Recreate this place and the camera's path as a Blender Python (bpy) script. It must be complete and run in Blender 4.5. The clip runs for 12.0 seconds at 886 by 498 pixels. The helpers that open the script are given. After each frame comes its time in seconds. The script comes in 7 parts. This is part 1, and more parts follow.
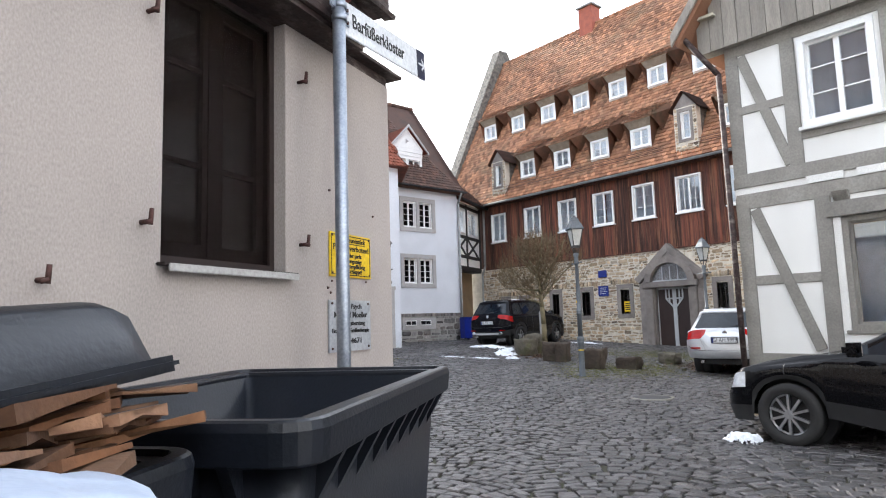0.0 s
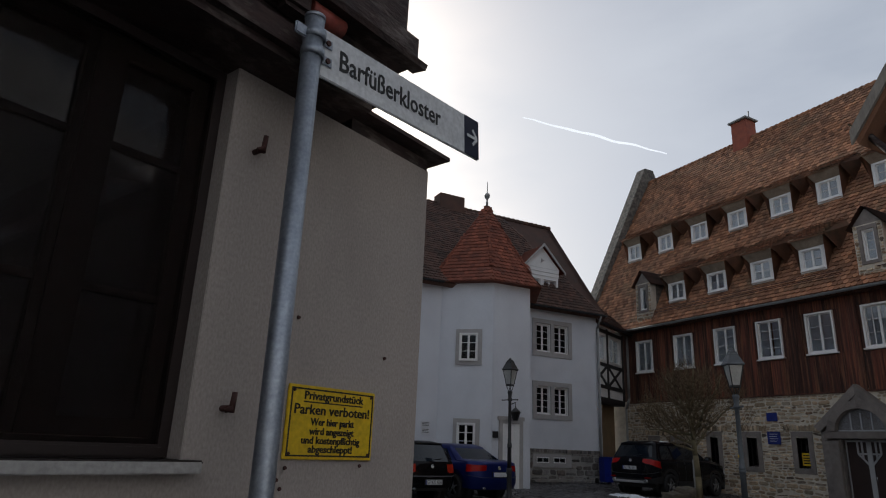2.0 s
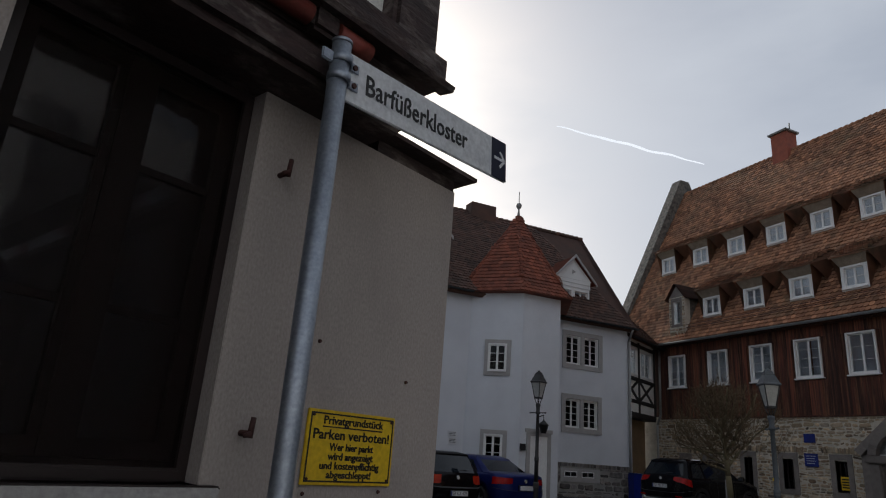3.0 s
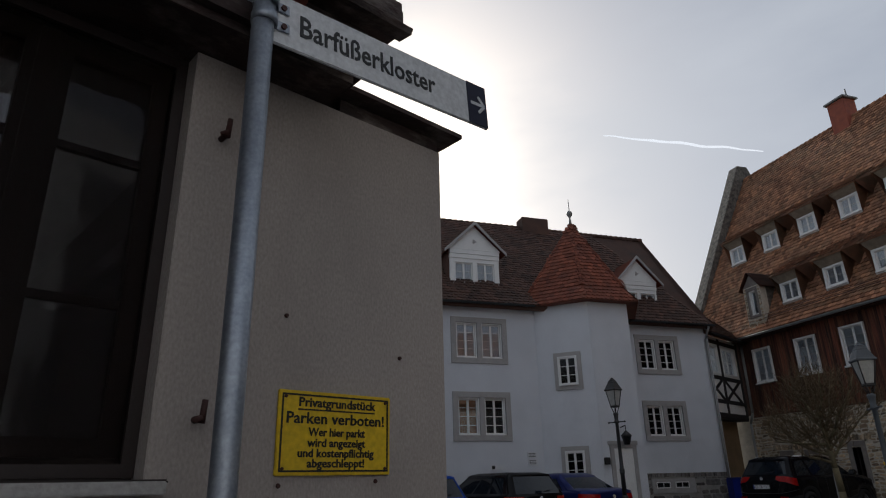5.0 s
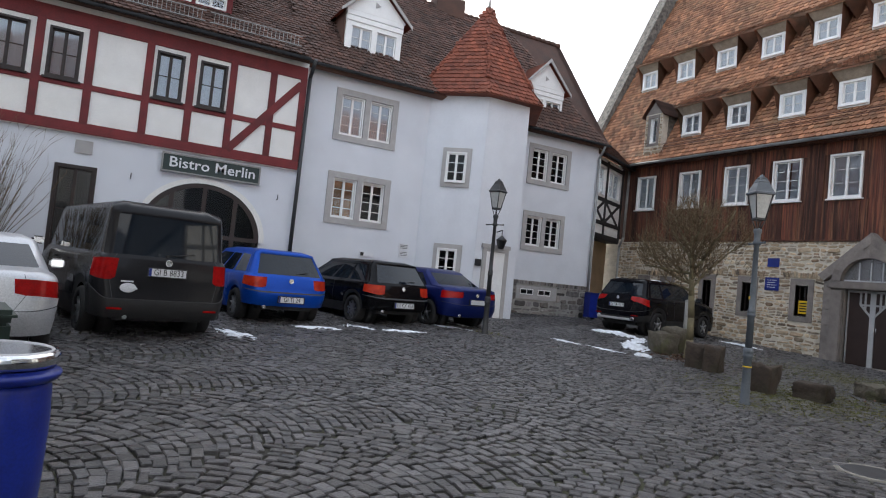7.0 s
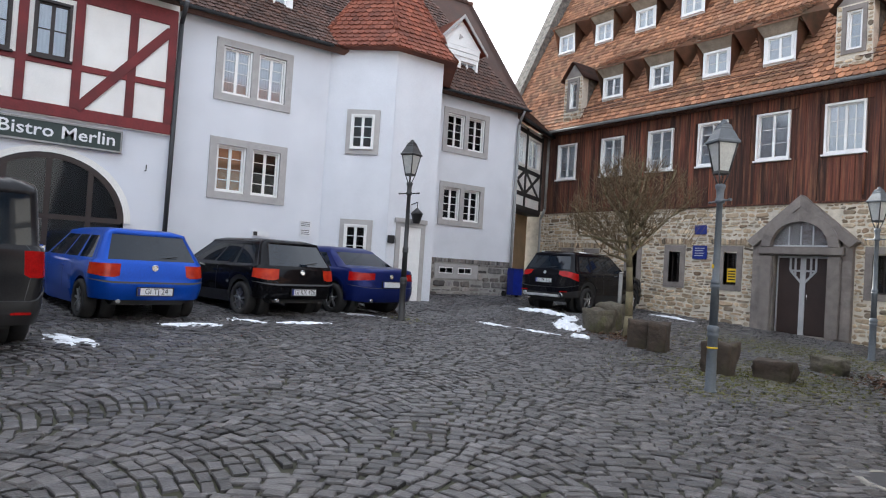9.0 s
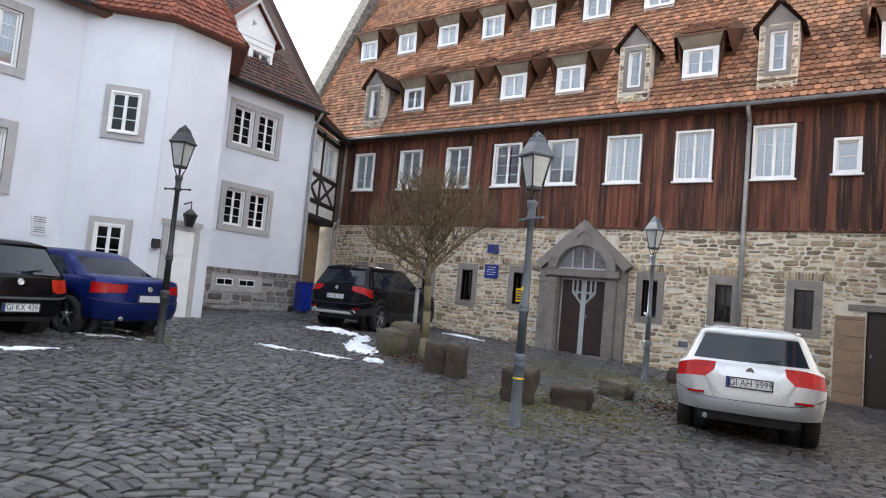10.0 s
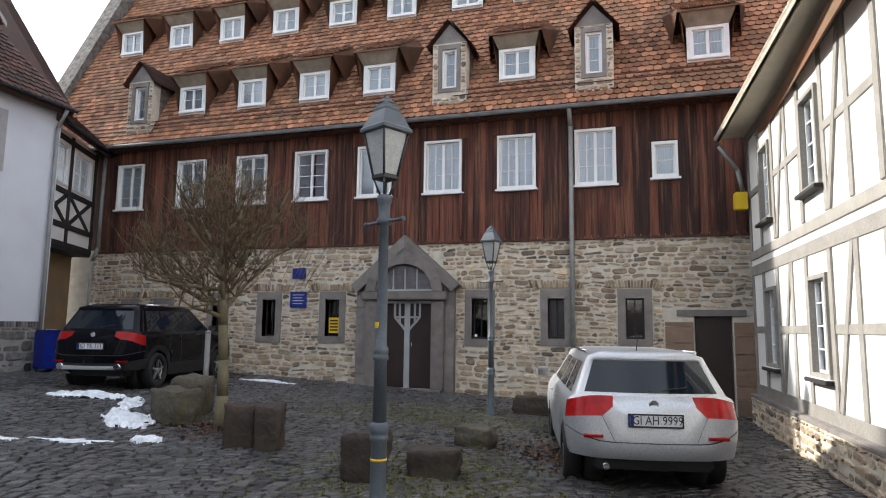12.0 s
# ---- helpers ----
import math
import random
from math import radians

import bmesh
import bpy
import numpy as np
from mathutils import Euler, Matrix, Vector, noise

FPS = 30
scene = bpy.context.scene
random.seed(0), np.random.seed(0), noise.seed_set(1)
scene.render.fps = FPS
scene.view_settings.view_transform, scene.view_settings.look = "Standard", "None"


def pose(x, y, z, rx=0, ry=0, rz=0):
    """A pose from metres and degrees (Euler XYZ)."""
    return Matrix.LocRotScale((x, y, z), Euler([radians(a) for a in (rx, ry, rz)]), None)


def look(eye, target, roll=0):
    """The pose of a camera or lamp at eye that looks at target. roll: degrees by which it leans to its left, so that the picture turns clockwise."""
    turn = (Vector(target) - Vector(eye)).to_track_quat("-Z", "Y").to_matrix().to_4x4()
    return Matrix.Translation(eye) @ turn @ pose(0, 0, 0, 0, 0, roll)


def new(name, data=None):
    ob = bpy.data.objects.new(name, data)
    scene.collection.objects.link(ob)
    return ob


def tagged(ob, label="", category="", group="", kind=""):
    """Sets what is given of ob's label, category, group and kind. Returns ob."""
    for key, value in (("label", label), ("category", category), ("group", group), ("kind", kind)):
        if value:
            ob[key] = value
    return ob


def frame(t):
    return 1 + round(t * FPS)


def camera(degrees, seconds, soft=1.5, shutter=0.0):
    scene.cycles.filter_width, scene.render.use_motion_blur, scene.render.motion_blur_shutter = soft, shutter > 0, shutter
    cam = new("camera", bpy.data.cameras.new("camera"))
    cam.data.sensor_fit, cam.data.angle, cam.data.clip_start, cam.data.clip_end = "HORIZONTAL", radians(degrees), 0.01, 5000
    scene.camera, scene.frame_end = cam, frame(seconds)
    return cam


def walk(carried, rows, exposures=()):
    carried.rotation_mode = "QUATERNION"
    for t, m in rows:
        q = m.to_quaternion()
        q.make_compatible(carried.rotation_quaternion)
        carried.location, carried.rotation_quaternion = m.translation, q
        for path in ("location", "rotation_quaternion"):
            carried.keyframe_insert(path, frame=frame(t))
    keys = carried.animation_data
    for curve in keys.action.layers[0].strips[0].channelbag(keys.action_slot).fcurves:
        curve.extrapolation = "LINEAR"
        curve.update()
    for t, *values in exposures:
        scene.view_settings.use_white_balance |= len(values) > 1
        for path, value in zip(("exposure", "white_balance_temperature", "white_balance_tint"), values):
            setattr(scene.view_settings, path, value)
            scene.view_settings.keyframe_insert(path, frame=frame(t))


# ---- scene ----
cam = camera(69.2, 12.0, 1.1)

PATH = [
    (0, (13.215, -21.575, 1.109), (11.701, -20.289, 1.336), -1.8),
    (0.5, (12.904, -21.175, 1.208), (11.388, -19.934, 1.608), -1.5),
    (1, (12.691, -20.764, 1.324), (11.056, -19.781, 1.923), 0.0),
    (1.5, (12.48, -20.562, 1.388), (10.829, -19.622, 2.012), 2.0),
    (2, (12.431, -20.455, 1.415), (10.731, -19.581, 2.004), 2.4),
    (2.5, (12.42, -20.446, 1.472), (10.718, -19.609, 2.107), 4.1),
    (3, (12.437, -20.433, 1.482), (10.699, -19.65, 2.087), 4.4),
    (3.2, (12.408, -20.413, 1.491), (10.681, -19.606, 2.096), 3.9),
    (4.8, (12.328, -20.203, 1.343), (10.55, -19.637, 2.061), -2.0),
    (5, (12.244, -20.057, 1.33), (10.462, -19.462, 2.017), -1.4),
    (5.5, (11.994, -19.814, 1.252), (10.178, -19.112, 1.71), -1.8),
    (6, (11.523, -19.355, 1.288), (9.733, -18.473, 1.416), -2.2),
    (6.5, (11.08, -19.179, 1.325), (9.306, -18.257, 1.393), 4.9),
    (8.3, (9.709, -18.393, 1.244), (7.994, -17.373, 1.379), 4.4),
    (8.5, (9.508, -18.225, 1.248), (7.8, -17.193, 1.382), 2.3),
    (9, (8.944, -17.915, 1.261), (7.327, -16.738, 1.312), 3.6),
    (9.5, (8.377, -17.472, 1.269), (6.98, -16.043, 1.349), 3.0),
    (10, (7.937, -16.97, 1.327), (6.775, -15.349, 1.466), 5.2),
    (10.5, (7.422, -16.465, 1.37), (6.573, -14.662, 1.544), 2.7),
    (11, (7.101, -15.963, 1.364), (6.3, -14.139, 1.539), 4.4),
    (11.5, (6.577, -15.544, 1.392), (5.928, -13.668, 1.636), 4.8),
    (12, (6.326, -14.982, 1.45), (5.733, -13.088, 1.696), 0.7),
]
EXPOSURES = [(0, 2.0, 6150, 9), (0.5, 1.55, 6150, 9), (1.0, 0.6, 6150, 9), (1.5, -0.2, 6150, 9), (2.5, -0.6, 6150, 9), (4.8, -0.65, 6150, 9), (5.5, -0.85, 6150, 9), (6.0, -0.7, 6150, 9), (6.5, 0.65, 6150, 9), (8.3, 1.55, 6150, 9), (9.0, 1.68, 6150, 9), (10.0, 1.8, 6150, 9), (11.0, 1.7, 6150, 9), (12.0, 1.3, 6150, 9)]
walk(cam, [(t, look(eye, target, roll)) for t, eye, target, roll in PATH], EXPOSURES)

# ---- world, sun ----
SUN_AZ, SUN_EL = radians(168), radians(27.5)   # direction to the sun, measured from +x
world = bpy.data.worlds.new("sky")
scene.world = world
world.use_nodes = True
wn, wl = world.node_tree.nodes, world.node_tree.links
wbg = wn["Background"]
sky = wn.new("ShaderNodeTexSky")
sky.sky_type = "NISHITA"
sky.sun_disc = False
sky.sun_elevation = SUN_EL
sky.sun_rotation = math.pi / 2 - SUN_AZ
sky.dust_density = 3.0
sky.air_density = 1.0
wtc = wn.new("ShaderNodeTexCoord")
wmap = wn.new("ShaderNodeMapping")
wmap.inputs["Scale"].default_value = (1.0, 1.0, 3.0)
wno = wn.new("ShaderNodeTexNoise")
wno.inputs["Scale"].default_value = 2.2
wno.inputs["Detail"].default_value = 6
wrp = wn.new("ShaderNodeMapRange")
wrp.inputs["From Min"].default_value, wrp.inputs["From Max"].default_value = 0.35, 0.7
wrp.inputs["To Min"].default_value, wrp.inputs["To Max"].default_value = 0.42, 0.8
wmx = wn.new("ShaderNodeMix")
wmx.data_type = "RGBA"
wmx.inputs["B"].default_value = (9.0, 9.2, 9.6, 1)
wl.new(wtc.outputs["Generated"], wmap.inputs["Vector"])
wl.new(wmap.outputs[0], wno.inputs["Vector"])
wl.new(wno.outputs["Fac"], wrp.inputs["Value"])
wl.new(wrp.outputs[0], wmx.inputs["Factor"])
wl.new(sky.outputs[0], wmx.inputs["A"])
wl.new(wmx.outputs["Result"], wbg.inputs["Color"])
wbg.inputs["Strength"].default_value = 0.11
sun = new("sun", bpy.data.lights.new("sun", "SUN"))
sun.data.energy, sun.data.angle, sun.data.color = 4.0, radians(1.5), (1.0, 0.93, 0.82)
sun.matrix_world = look((0, 0, 0), (-math.cos(SUN_AZ) * math.cos(SUN_EL), -math.sin(SUN_AZ) * math.cos(SUN_EL), -math.sin(SUN_EL)))


# ---- materials ----
def node_mat(name):
    m = bpy.data.materials.new(name)
    m.use_nodes = True
    return m, m.node_tree.nodes, m.node_tree.links, m.node_tree.nodes["Principled BSDF"]


def mat(name, a, b=None, rough=0.8, scale=3.0, bump=0.15, fine=60.0, metal=0.0, vary=0.0, third=None, stretch=(1, 1, 1), dist=0.01, spec=0.4, coat=0.0, dirt=0.0, dirt_col=(0.05, 0.045, 0.04)):
    """Two colours mixed by a coarse noise, a fine grain with relief, an even spread from piece to piece."""
    b = b or tuple(c * 0.8 for c in a)
    m, n, l, p = node_mat(name)
    tc = n.new("ShaderNodeTexCoord")
    mp = n.new("ShaderNodeMapping")
    mp.inputs["Scale"].default_value = stretch
    l.new(tc.outputs["Object"], mp.inputs["Vector"])
    n1, n2 = n.new("ShaderNodeTexNoise"), n.new("ShaderNodeTexNoise")
    n1.inputs["Scale"].default_value, n1.inputs["Detail"].default_value = scale, 5
    n2.inputs["Scale"].default_value, n2.inputs["Detail"].default_value = fine, 4
    l.new(mp.outputs[0], n1.inputs["Vector"])
    l.new(mp.outputs[0], n2.inputs["Vector"])
    r1 = n.new("ShaderNodeMapRange")
    r1.inputs["From Min"].default_value, r1.inputs["From Max"].default_value = 0.3, 0.7
    l.new(n1.outputs["Fac"], r1.inputs["Value"])
    mx = n.new("ShaderNodeMix")
    mx.data_type = "RGBA"
    mx.inputs["A"].default_value, mx.inputs["B"].default_value = (*a, 1), (*b, 1)
    l.new(r1.outputs[0], mx.inputs["Factor"])
    out = mx.outputs["Result"]
    r2 = n.new("ShaderNodeMapRange")
    r2.inputs["From Min"].default_value, r2.inputs["From Max"].default_value = 0.25, 0.75
    r2.inputs["To Min"].default_value, r2.inputs["To Max"].default_value = 0.8, 1.15
    l.new(n2.outputs["Fac"], r2.inputs["Value"])
    hv = n.new("ShaderNodeHueSaturation")
    if vary or third:
        oi, ge = n.new("ShaderNodeObjectInfo"), n.new("ShaderNodeNewGeometry")
        ad, fr = n.new("ShaderNodeMath"), n.new("ShaderNodeMath")
        ad.operation, fr.operation = "ADD", "FRACT"
        l.new(oi.outputs["Random"], ad.inputs[0])
        l.new(ge.outputs["Random Per Island"], ad.inputs[1])
        l.new(ad.outputs[0], fr.inputs[0])
        if third:
            cr = n.new("ShaderNodeValToRGB")
            e = cr.color_ramp.elements
            e[0].position, e[0].color, e[1].position, e[1].color = 0.0, (1, 1, 1, 1), 1.0, (*third[-1], 1)
            for i, c in enumerate(third[:-1]):
                k = e.new((i + 1) / len(third))
                k.color = (*c, 1)
            m2 = n.new("ShaderNodeMix")
            m2.data_type, m2.blend_type = "RGBA", "MULTIPLY"
            m2.inputs["Factor"].default_value = 1
            l.new(fr.outputs[0], cr.inputs["Fac"])
            l.new(out, m2.inputs["A"])
            l.new(cr.outputs["Color"], m2.inputs["B"])
            out = m2.outputs["Result"]
        m7, f7, r3 = n.new("ShaderNodeMath"), n.new("ShaderNodeMath"), n.new("ShaderNodeMapRange")
        m7.operation, f7.operation = "MULTIPLY", "FRACT"
        m7.inputs[1].default_value = 7.31
        l.new(fr.outputs[0], m7.inputs[0])
        l.new(m7.outputs[0], f7.inputs[0])
        l.new(f7.outputs[0], r3.inputs["Value"])
        r3.inputs["To Min"].default_value, r3.inputs["To Max"].default_value = 1 - vary, 1 + vary
        mu = n.new("ShaderNodeMath")
        mu.operation = "MULTIPLY"
        l.new(r3.outputs[0], mu.inputs[0])
        l.new(r2.outputs[0], mu.inputs[1])
        l.new(mu.outputs[0], hv.inputs["Value"])
    else:
        l.new(r2.outputs[0], hv.inputs["Value"])
    l.new(out, hv.inputs["Color"])
    out = hv.outputs[0]
    if dirt:
        n3, r4, m3 = n.new("ShaderNodeTexNoise"), n.new("ShaderNodeMapRange"), n.new("ShaderNodeMix")
        n3.inputs["Scale"].default_value, n3.inputs["Detail"].default_value = scale * 0.45, 8
        n3.inputs["Roughness"].default_value = 0.7
        l.new(mp.outputs[0], n3.inputs["Vector"])
        r4.inputs["From Min"].default_value, r4.inputs["From Max"].default_value = 0.5, 0.72
        r4.inputs["To Max"].default_value = dirt
        l.new(n3.outputs["Fac"], r4.inputs["Value"])
        m3.data_type = "RGBA"
        m3.inputs["B"].default_value = (*dirt_col, 1)
        l.new(r4.outputs[0], m3.inputs["Factor"])
        l.new(out, m3.inputs["A"])
        out = m3.outputs["Result"]
    l.new(out, p.inputs["Base Color"])
    p.inputs["Roughness"].default_value, p.inputs["Metallic"].default_value = rough, metal
    p.inputs["Specular IOR Level"].default_value = spec
    p.inputs["Coat Weight"].default_value = coat
    if bump:
        bp = n.new("ShaderNodeBump")
        bp.inputs["Strength"].default_value, bp.inputs["Distance"].default_value = bump, dist
        l.new(n2.outputs["Fac"], bp.inputs["Height"])
        l.new(bp.outputs[0], p.inputs["Normal"])
    return m


def glass(name, tint, gloss=0.05, rough=0.02):
    m, n, l, p = node_mat(name)
    tr, gl, lw, mx = n.new("ShaderNodeBsdfTransparent"), n.new("ShaderNodeBsdfGlossy"), n.new("ShaderNodeLayerWeight"), n.new("ShaderNodeMixShader")
    tr.inputs[0].default_value = (*tint, 1)
    gl.inputs["Roughness"].default_value = rough
    no, bp = n.new("ShaderNodeTexNoise"), n.new("ShaderNodeBump")
    no.inputs["Scale"].default_value = 4.0
    bp.inputs["Strength"].default_value, bp.inputs["Distance"].default_value = 0.05, 0.05
    l.new(no.outputs["Fac"], bp.inputs["Height"])
    l.new(bp.outputs[0], gl.inputs["Normal"])
    # gloss rises from its head-on share towards grazing sight
    po, ma = n.new("ShaderNodeMath"), n.new("ShaderNodeMath")
    po.operation, ma.operation = "POWER", "MULTIPLY_ADD"
    po.inputs[1].default_value = 4.0
    ma.inputs[1].default_value, ma.inputs[2].default_value = 0.7, gloss
    l.new(lw.outputs["Facing"], po.inputs[0])
    l.new(po.outputs[0], ma.inputs[0])
    l.new(ma.outputs[0], mx.inputs[0])
    l.new(tr.outputs[0], mx.inputs[1])
    l.new(gl.outputs[0], mx.inputs[2])
    l.new(mx.outputs[0], n["Material Output"].inputs["Surface"])
    return m


def screen_mat():
    """Fine brown fly mesh: half open, half thread."""
    m, n, l, p = node_mat("fly_screen")
    tr, df, mx = n.new("ShaderNodeBsdfTransparent"), n.new("ShaderNodeBsdfDiffuse"), n.new("ShaderNodeMixShader")
    df.inputs[0].default_value = (0.016, 0.011, 0.010, 1)
    mx.inputs[0].default_value = 0.38
    l.new(tr.outputs[0], mx.inputs[1])
    l.new(df.outputs[0], mx.inputs[2])
    l.new(mx.outputs[0], n["Material Output"].inputs["Surface"])
    return m


STONE_TINTS = [(1.0, 0.95, 0.85), (0.6, 0.53, 0.46), (1.05, 0.95, 0.8), (0.4, 0.38, 0.37), (0.95, 0.86, 0.72), (0.62, 0.5, 0.42), (0.85, 0.82, 0.78)]
M = dict(
    stone=mat("rubble_stone", (0.56, 0.48, 0.375), (0.34, 0.29, 0.23), 0.9, 9, 0.6, 45, vary=0.45, third=STONE_TINTS),
    stone_grey=mat("grey_rubble_stone", (0.30, 0.285, 0.27), (0.16, 0.15, 0.145), 0.9, 9, 0.6, 45, vary=0.45, third=[(1, 0.95, 0.9), (0.6, 0.55, 0.52), (0.9, 0.9, 0.92), (0.45, 0.44, 0.44)]),
    mortar_grey=mat("grey_plinth_mortar", (0.33, 0.315, 0.29), (0.26, 0.25, 0.23), 0.95, 5, 0.5, 80, dirt=0.4),
    mortar=mat("lime_mortar", (0.62, 0.57, 0.48), (0.5, 0.45, 0.37), 0.95, 5, 0.5, 80, dirt=0.4),
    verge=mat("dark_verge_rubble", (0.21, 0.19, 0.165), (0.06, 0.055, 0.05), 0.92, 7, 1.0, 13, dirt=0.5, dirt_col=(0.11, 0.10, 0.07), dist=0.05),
    ashlar=mat("grey_sandstone", (0.235, 0.21, 0.19), (0.17, 0.15, 0.14), 0.9, 4, 0.4, 50, vary=0.15, dirt=0.4),
    ashlar_red=mat("brown_sandstone", (0.28, 0.18, 0.12), (0.2, 0.14, 0.1), 0.9, 4, 0.4, 50, vary=0.15, dirt=0.3),
    board=mat("dark_stained_boards", (0.13, 0.038, 0.02), (0.026, 0.011, 0.008), 0.75, 3.2, 0.6, 26, vary=0.68, stretch=(7, 7, 0.3), dirt=0.85, dirt_col=(0.27, 0.125, 0.065)),
    tile=mat("clay_roof_tiles", (0.41, 0.195, 0.105), (0.26, 0.14, 0.085), 0.85, 1.2, 0.3, 60, vary=0.36, third=[(0.85, 0.8, 0.8), (0.5, 0.46, 0.44), (1.05, 1.0, 0.95), (0.7, 0.68, 0.66)], dirt=0.8, dirt_col=(0.17, 0.125, 0.075)),
    # moss on the dormer roofs; its dark tone also paints shade on dormer sides
    tile_moss_shade=mat("mossy_and_shaded_clay_tiles", (0.30, 0.145, 0.085), (0.18, 0.10, 0.065), 0.88, 2.2, 0.3, 60, vary=0.3, third=[(0.85, 0.8, 0.8), (0.6, 0.55, 0.52), (1, 0.95, 0.9)], dirt=0.85, dirt_col=(0.085, 0.075, 0.045)),
    splay=mat("weathered_splay_board", (0.30, 0.25, 0.19), (0.2, 0.16, 0.12), 0.85, 4, 0.3, 40, dirt=0.3),
    tile_dark=mat("weathered_brown_roof_tiles", (0.12, 0.062, 0.045), (0.08, 0.05, 0.04), 0.85, 1.5, 0.3, 60, vary=0.28, third=[(0.85, 0.8, 0.8), (0.6, 0.6, 0.6), (1, 0.9, 0.85)], dirt=0.6, dirt_col=(0.04, 0.035, 0.03)),
    tile_turret=mat("red_turret_tiles", (0.26, 0.082, 0.045), (0.18, 0.062, 0.04), 0.85, 1.5, 0.3, 60, vary=0.25, third=[(0.85, 0.8, 0.8), (0.65, 0.6, 0.6), (1, 0.9, 0.85)], dirt=0.4),
    white=mat("white_render", (0.65, 0.67, 0.71), (0.58, 0.60, 0.64), 0.9, 1.2, 0.25, 90, dirt=0.12, dirt_col=(0.4, 0.4, 0.4)),
    panel=mat("white_infill_plaster", (0.76, 0.75, 0.72), (0.68, 0.67, 0.64), 0.9, 2, 0.2, 90, dirt=0.1, dirt_col=(0.4, 0.38, 0.34)),
    render_beige=mat("beige_plaster", (0.41, 0.36, 0.33), (0.335, 0.295, 0.275), 0.92, 1.6, 0.12, 140, dirt=0.75, dirt_col=(0.225, 0.19, 0.18), stretch=(1, 1, 0.55)),
    ochre=mat("ochre_plaster", (0.27, 0.185, 0.10), (0.2, 0.14, 0.08), 0.92, 2, 0.2, 90),
    surround=mat("grey_stone_surround", (0.40, 0.385, 0.375), (0.34, 0.33, 0.32), 0.85, 6, 0.25, 70),
    winwhite=mat("white_window_paint", (0.78, 0.78, 0.77), (0.72, 0.72, 0.71), 0.45, 5, 0.05, 90),
    winbrown=mat("brown_window_paint", (0.022, 0.012, 0.011), (0.016, 0.010, 0.009), 0.5, 5, 0.1, 60),
    red_timber=mat("oxblood_timber_paint", (0.16, 0.02, 0.022), (0.11, 0.016, 0.018), 0.7, 3, 0.3, 40, vary=0.15, dirt=0.4, dirt_col=(0.05, 0.02, 0.018)),
    black_timber=mat("black_timber_paint", (0.03, 0.027, 0.026), (0.02, 0.018, 0.018), 0.7, 3, 0.3, 40, vary=0.2),
    grey_timber=mat("grey_timber_paint", (0.265, 0.25, 0.225), (0.21, 0.195, 0.175), 0.75, 3, 0.35, 40, vary=0.12, dirt=0.35, dirt_col=(0.15, 0.14, 0.12)),
    grey_board=mat("weathered_grey_boards", (0.27, 0.245, 0.21), (0.2, 0.18, 0.155), 0.85, 3, 0.5, 30, vary=0.18, stretch=(5, 5, 0.6)),
    jetty=mat("peeling_dark_timber", (0.028, 0.019, 0.018), (0.05, 0.028, 0.025), 0.75, 14, 0.7, 35, dirt=0.8, dirt_col=(0.22, 0.19, 0.17), stretch=(0.6, 1, 1.6)),
    pipe_red=mat("oxide_red_pipe_paint", (0.25, 0.05, 0.035), (0.17, 0.04, 0.03), 0.55, 8, 0.15, 60),
    zinc=mat("zinc_sheet", (0.29, 0.29, 0.28), (0.21, 0.21, 0.205), 0.6, 4, 0.08, 50, metal=0.2),
    galv=mat("galvanised_steel", (0.36, 0.39, 0.44), (0.27, 0.3, 0.35), 0.42, 30, 0.05, 90, metal=0.75),
    lamp_paint=mat("grey_green_lamp_paint", (0.105, 0.12, 0.138), (0.075, 0.087, 0.102), 0.6, 5, 0.12, 60),
    lamp_dark=mat("dark_lamp_paint", (0.035, 0.036, 0.038), (0.025, 0.025, 0.027), 0.5, 5, 0.12, 60),
    iron=mat("rusty_iron", (0.075, 0.026, 0.021), (0.05, 0.022, 0.018), 0.7, 20, 0.3, 80),
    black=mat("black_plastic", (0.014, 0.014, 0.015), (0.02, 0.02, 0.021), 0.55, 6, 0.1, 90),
    cobble=mat("basalt_cobbles", (0.082, 0.080, 0.083), (0.034, 0.033, 0.036), 0.40, 7, 0.9, 55, vary=0.62, third=[(1, 0.95, 0.9), (0.8, 0.78, 0.78), (1.0, 0.97, 0.95)], dirt=0.2, dirt_col=(0.125, 0.115, 0.098), spec=0.5),
    soil=mat("dirt_and_moss_joints", (0.026, 0.024, 0.02), (0.04, 0.042, 0.018), 0.95, 0.7, 0.5, 50),
    boulder=mat("mossy_boulder", (0.11, 0.095, 0.07), (0.06, 0.052, 0.04), 0.9, 6, 1.0, 16, dirt=0.85, dirt_col=(0.085, 0.09, 0.028), dist=0.03),
    block=mat("brown_stone_block", (0.060, 0.044, 0.033), (0.034, 0.026, 0.02), 0.9, 6, 1.0, 18, dirt=0.4, dirt_col=(0.07, 0.07, 0.03), dist=0.02),
    bark=mat("green_grey_bark", (0.17, 0.145, 0.085), (0.12, 0.1, 0.062), 0.9, 9, 0.5, 40, dirt=0.4, dirt_col=(0.13, 0.13, 0.05)),
    moss=mat("green_moss_and_grass", (0.11, 0.125, 0.03), (0.14, 0.12, 0.05), 0.9, 5, 0.2, 60, vary=0.4),
    concrete=mat("worn_concrete", (0.24, 0.225, 0.2), (0.18, 0.17, 0.15), 0.9, 5, 0.4, 60),
    twig=mat("brown_twigs", (0.15, 0.105, 0.055), (0.10, 0.072, 0.04), 0.85, 9, 0.1, 40),
    snow=mat("dirty_snow", (0.80, 0.83, 0.87), (0.62, 0.65, 0.69), 0.7, 9, 0.5, 40, dirt=0.35, dirt_col=(0.35, 0.35, 0.35)),
